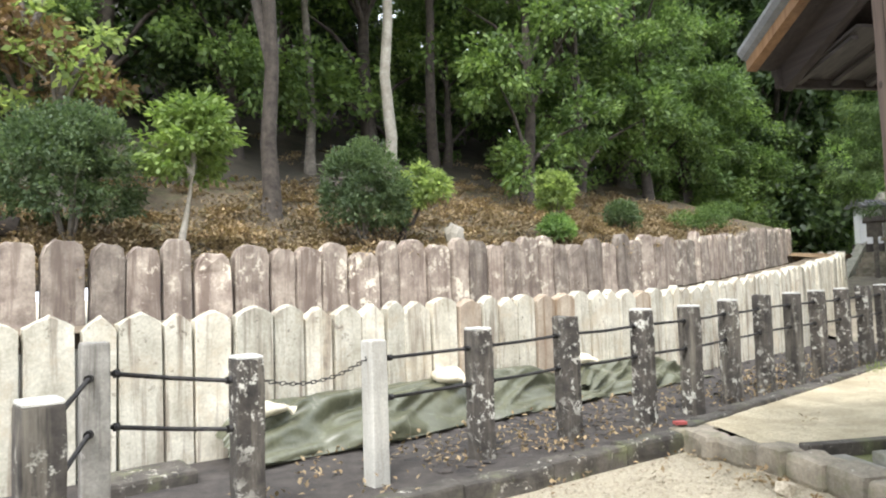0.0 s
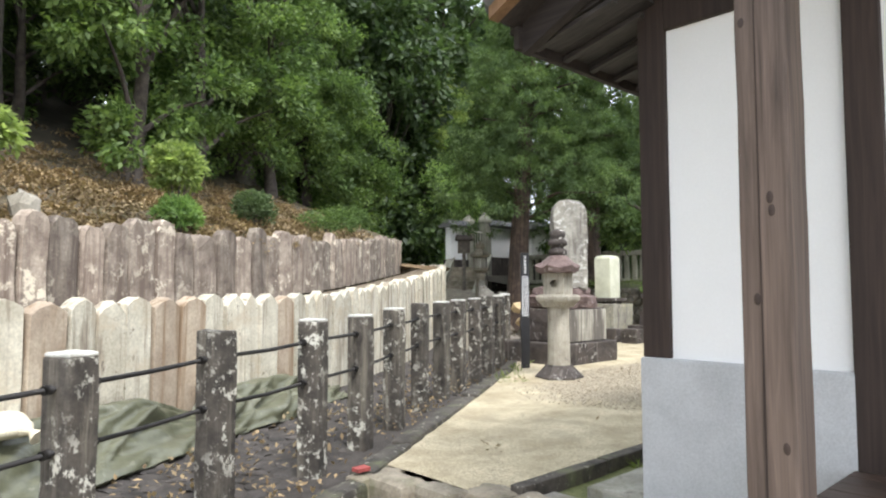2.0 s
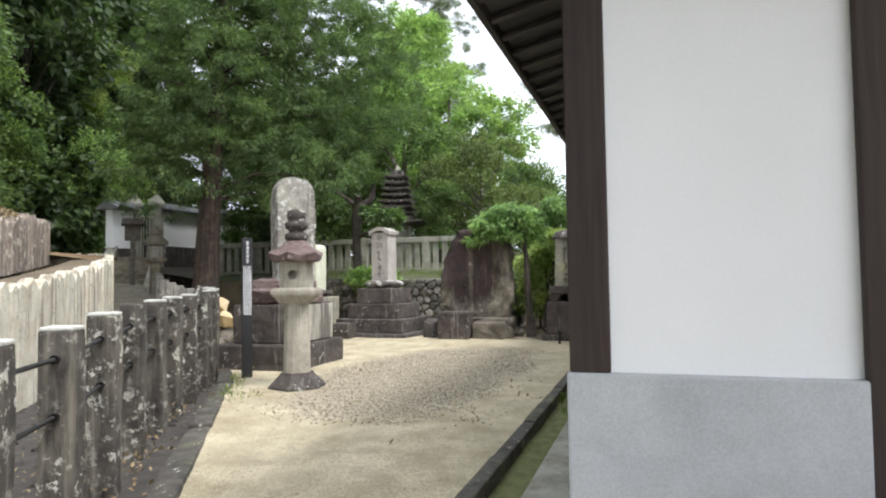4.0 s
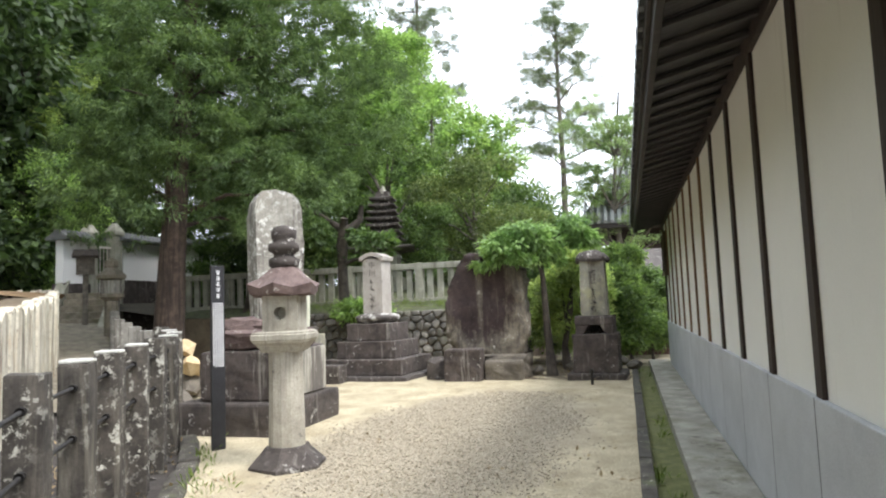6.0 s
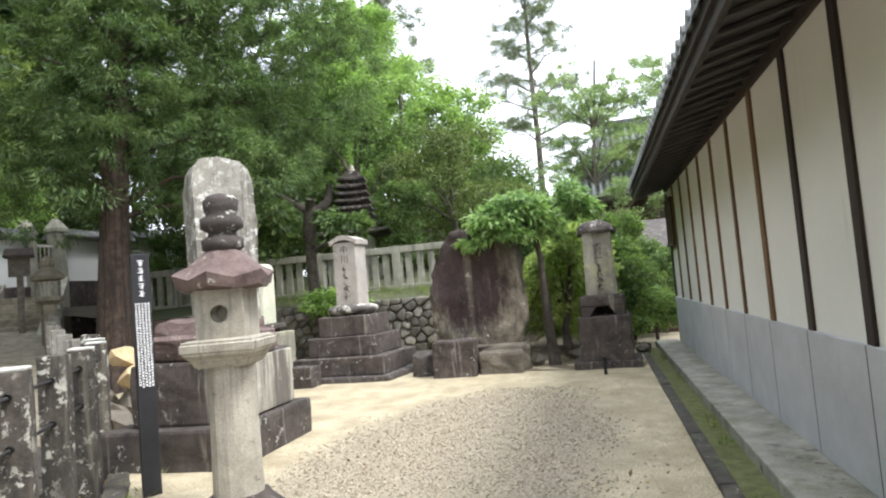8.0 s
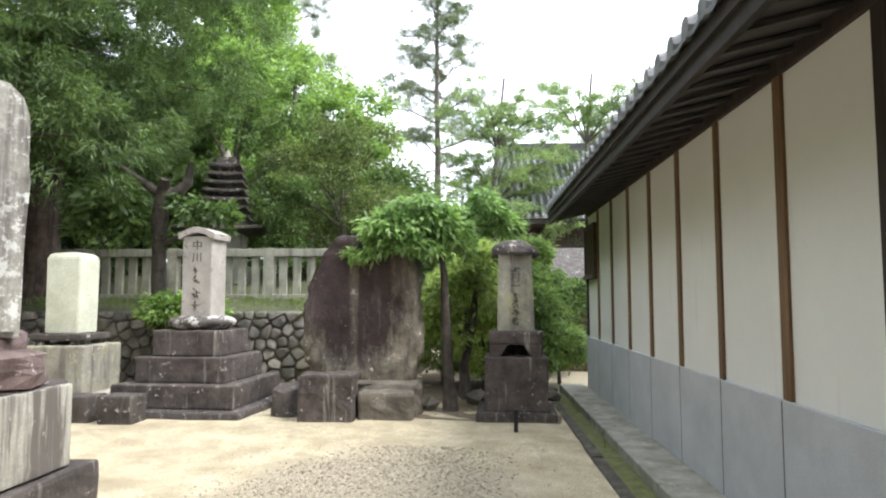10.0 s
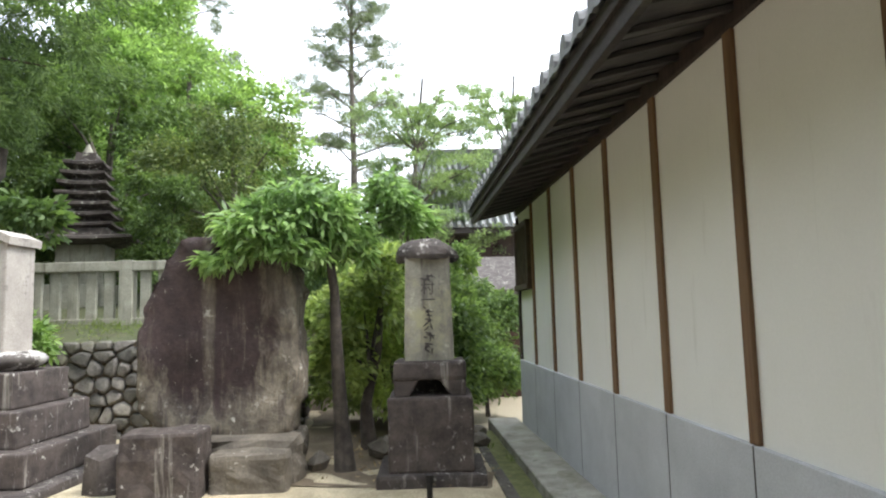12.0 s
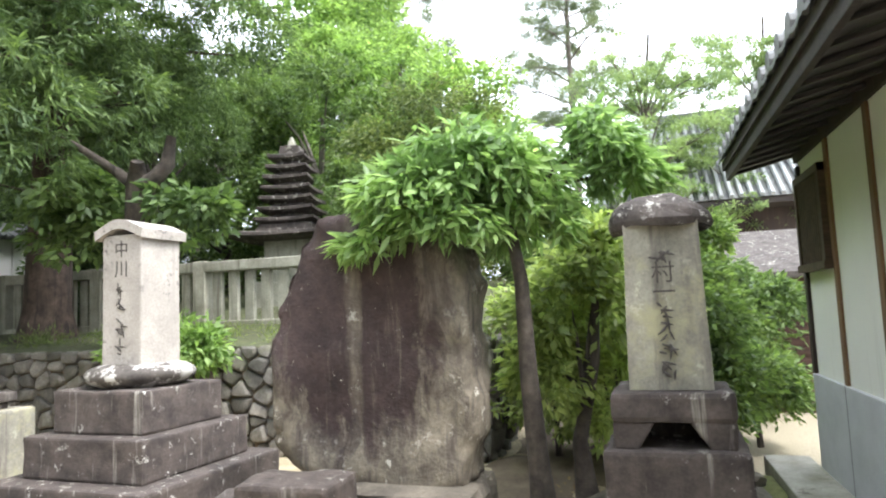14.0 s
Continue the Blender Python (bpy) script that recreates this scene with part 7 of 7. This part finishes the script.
d2 = thing("drooping_tree", (15.9, 5.5, -0.08), "second slim dark trunk with green leaves", "tree")
blobs = [(0.0, 0.05, 1.5, 0.45, 0.45, 0.4), (0.2, -0.2, 1.9, 0.4, 0.4, 0.3), (0.1, 0.25, 1.0, 0.35, 0.35, 0.35)]
smooth(part("trunk", limb_mesh("trunk", [(0, 0, -0.1), (0.05, 0.05, 0.5), (-0.02, -0.1, 1.1), (0.1, -0.15, 1.9)], 0.08, [((0, 0, 0.9), (b[0], b[1], b[2]), 0.025) for b in blobs], M_BARK_DARK, 8), M_BARK_DARK, d2))
part("crown", leaf_mesh("crown", blobs, 4600, 0.11, 0.05, L_YELLOW, 62, droop=0.4, clumps=90, spread=0.4), L_FOREST_MID, d2)


def bush(at, blobs, material, seed, label, count, leaf, droop=0.3):
    t = thing("garden_bush", at, label, "bush")
    part("foliage", leaf_mesh("foliage", blobs, count, leaf, leaf * 0.45, material, seed, droop=droop, clumps=110, spread=0.4, shell=0.4), material, t)
    part("stem", limb_mesh("stem", [(0, 0, -0.1), (0.02, 0.02, 0.4), (0, 0, 0.9)], 0.03, [((0, 0, 0.05), (b[0], b[1], b[2]), 0.018) for b in blobs], M_BARK_DARK, 6), M_BARK_DARK, t)
    return t


bush((16.7, 5.25, -0.05), [(0, 0, 0.7, 0.5, 0.6, 0.6), (0.1, -0.2, 1.5, 0.5, 0.5, 0.45), (-0.1, 0.35, 1.7, 0.4, 0.45, 0.35), (0.3, 0.1, 2.0, 0.4, 0.4, 0.25)], L_LIME, 71, "yellow-green garden bush behind the stele", 8000, 0.09)
bush((17.4, 5.9, -0.05), [(0, 0, 0.6, 0.6, 0.6, 0.5), (0.1, 0.1, 1.3, 0.5, 0.5, 0.5)], L_YELLOW, 72, "light green bush by the retaining wall", 8000, 0.1)
bush((18.0, 4.35, -0.05), [(0, 0, 0.6, 0.5, 0.55, 0.5), (0.1, 0.1, 1.2, 0.45, 0.5, 0.45), (0.3, 0.2, 1.6, 0.4, 0.4, 0.35)], L_FOREST_MID, 73, "dark green glossy bush near the hall corner", 11000, 0.1)
bush((18.6, 3.9, -0.05), [(0, 0, 0.45, 0.5, 0.5, 0.45), (0.5, 0.0, 0.5, 0.5, 0.5, 0.4)], L_FRESH, 74, "fresh green low bush near the hall corner", 8000, 0.09)
bush((19.8, 4.9, -0.05), [(0, 0, 1.0, 0.8, 0.8, 0.9), (0.1, 0.1, 2.0, 0.7, 0.7, 0.5)], L_FRESH, 75, "tall green bush behind the stones", 14000, 0.11)
bush((16.6, 9.75, 0.0), [(0, 0, 1.15, 0.4, 0.55, 0.3), (-0.1, 0.35, 1.2, 0.3, 0.35, 0.25), (0, -0.3, 1.1, 0.3, 0.35, 0.25)], L_BRIGHT, 76, "leafy green shrub on the stone wall", 2600, 0.11)
bush((21.0, 9.55, 1.4), [(0, 0, 1.7, 0.5, 0.5, 0.35), (0, -0.3, 2.3, 0.5, 0.5, 0.35), (0.1, 0.45, 2.5, 0.3, 0.35, 0.22), (0, 0.1, 1.0, 0.5, 0.5, 0.4)], L_FOREST_MID, 84, "leafy green bush beside the stone pagoda", 5000, 0.1)
bush((17.4, 7.6, 1.1), [(0, 0, 0.15, 0.25, 0.35, 0.2)], L_BRIGHT, 77, "small weed tuft on the wall top", 500, 0.09)

# pollarded tree with a twisted cut limb
tw = thing("pollarded_tree", (16.7, 10.35, 0.0), "pollarded tree with a twisted cut limb and large leaves", "tree")
bm = bmesh.new()
tube(bm, [(0.15, -0.05, 0.9), (0.12, 0, 1.6), (0.1, 0.02, 2.2), (-0.05, -0.05, 2.6), (-0.1, -0.12, 2.95), (-0.2, -0.2, 3.2)], [0.13, 0.12, 0.11, 0.13, 0.12, 0.07], 9)
tube(bm, [(-0.1, -0.1, 2.95), (-0.15, 0.15, 3.15), (-0.25, 0.5, 3.4), (-0.3, 0.72, 3.55)], [0.08, 0.06, 0.045, 0.03], 8)
tube(bm, [(-0.12, -0.12, 2.95), (-0.1, -0.35, 3.0), (-0.12, -0.52, 3.15), (-0.1, -0.55, 3.45)], [0.09, 0.09, 0.075, 0.06], 8)
tube(bm, [(0.1, 0.02, 2.2), (0.0, -0.3, 2.3), (0.0, -0.6, 2.32)], [0.06, 0.05, 0.03], 7)
smooth(part("trunk", roughen(bm, 0.03, 8), M_BARK_MID, tw))
blobs = [(0, 0.75, 2.75, 0.5, 0.55, 0.45), (0.1, 0.45, 2.4, 0.4, 0.5, 0.3), (0.1, -0.55, 2.6, 0.4, 0.45, 0.35), (-0.05, -0.9, 2.55, 0.3, 0.35, 0.3), (0.2, 1.1, 2.5, 0.4, 0.4, 0.35)]
part("crown", leaf_mesh("crown", blobs, 2600, 0.16, 0.075, L_FOREST_MID, 81, droop=0.5, clumps=110, spread=0.42), L_FOREST_MID, tw)

# grass along the wall top and moss tufts
cent = []
for _ in range(110):
    y = g.uniform(6.8, 13)
    cent.append((g.uniform(17.25, 18.5), y, 1.2 + g.uniform(0, 0.1), 0.2, 0.2, 0.06))
for _ in range(40):
    x = g.uniform(5, 16.5)
    cent.append((x, g.uniform(4.05, 4.3), -0.1, 0.12, 0.06, 0.02))
for _ in range(26):
    x = g.uniform(7.4, 9.4)
    cent.append((x, kerb_y(x) - g.uniform(0.1, 0.5), -0.05, 0.12, 0.12, 0.02))
tagged(part("grass", leaf_mesh("grass", cent, 7000, 0.075, 0.01, L_GRASS, 91, droop=-0.6, clumps=300, spread=0.9, shell=0.2), L_GRASS), "short grass on the wall top and gutter edge", "grass", kind="stuff")

broadleaf("maple_tree", (20.2, 22.6, 0.8), 9.6, 1.8, L_YELLOW, 212, M_BARK_DARK, 12000, 0.12, 0.55, "slim yellow-green tree above the shrine wall")
broadleaf("camphor_tree", (27.5, 8.9, 0.6), 4.2, 2.3, L_FRESH, 213, None, 22000, 0.11, 0.05, "leafy garden tree behind the boulder")

broadleaf("camphor_tree", (33.0, 16.2, 0.0), 15.0, 4.0, L_BRIGHT, 217, None, 46000, 0.19, 0.25, "very tall light green tree behind the cedars")

bush((17.6, 4.75, -0.05), [(0, 0, 0.4, 0.5, 0.4, 0.35), (0.3, -0.3, 0.5, 0.4, 0.4, 0.35), (-0.3, 0.3, 0.35, 0.35, 0.35, 0.3)], L_FRESH, 78, "low fresh green bush by the garden rocks", 6000, 0.09)
bush((20.6, 3.9, -0.05), [(0, 0, 0.8, 0.7, 0.8, 0.7), (0.2, 0.3, 1.7, 0.6, 0.7, 0.5), (0, -0.5, 1.3, 0.5, 0.6, 0.5)], L_FOREST_MID, 79, "leafy green bush before the shed", 11000, 0.11)
bush((22.5, 5.9, 0.0), [(0, 0, 1.2, 1.1, 1.2, 1.0), (0.2, 0.3, 2.4, 0.9, 1.0, 0.7)], L_FOREST_MID, 80, "tall leafy garden bush behind the wall", 14000, 0.12)

broadleaf("maple_tree", (22.6, 15.4, 1.0), 5.6, 1.8, L_FOREST, 214, M_BARK_DARK, 20000, 0.13, 0.03, "dense dark green tree behind the stone fence")
broadleaf("maple_tree", (25.5, 15.0, 1.0), 6.8, 2.8, L_FOREST_MID, 215, M_BARK_DARK, 24000, 0.14, 0.03, "dense green tree behind the pagoda")
broadleaf("maple_tree", (29.0, 19.0, 0.8), 9.0, 3.4, L_FOREST, 216, M_BARK_DARK, 22000, 0.18, 0.03, "tall dense dark tree behind the shrine")
bush((18.9, 4.75, -0.05), [(0, 0, 0.9, 0.6, 0.6, 0.8), (0.1, 0.1, 1.8, 0.55, 0.6, 0.5), (0.1, -0.3, 2.2, 0.45, 0.5, 0.35)], L_FRESH, 82, "tall fresh green bush before the shed", 12000, 0.1)
bush((17.9, 5.1, -0.05), [(0, 0, 1.1, 0.4, 0.4, 0.5), (0.1, 0.1, 1.75, 0.45, 0.45, 0.4)], L_LIME, 83, "light yellow-green bush among the garden shrubs", 6000, 0.09)
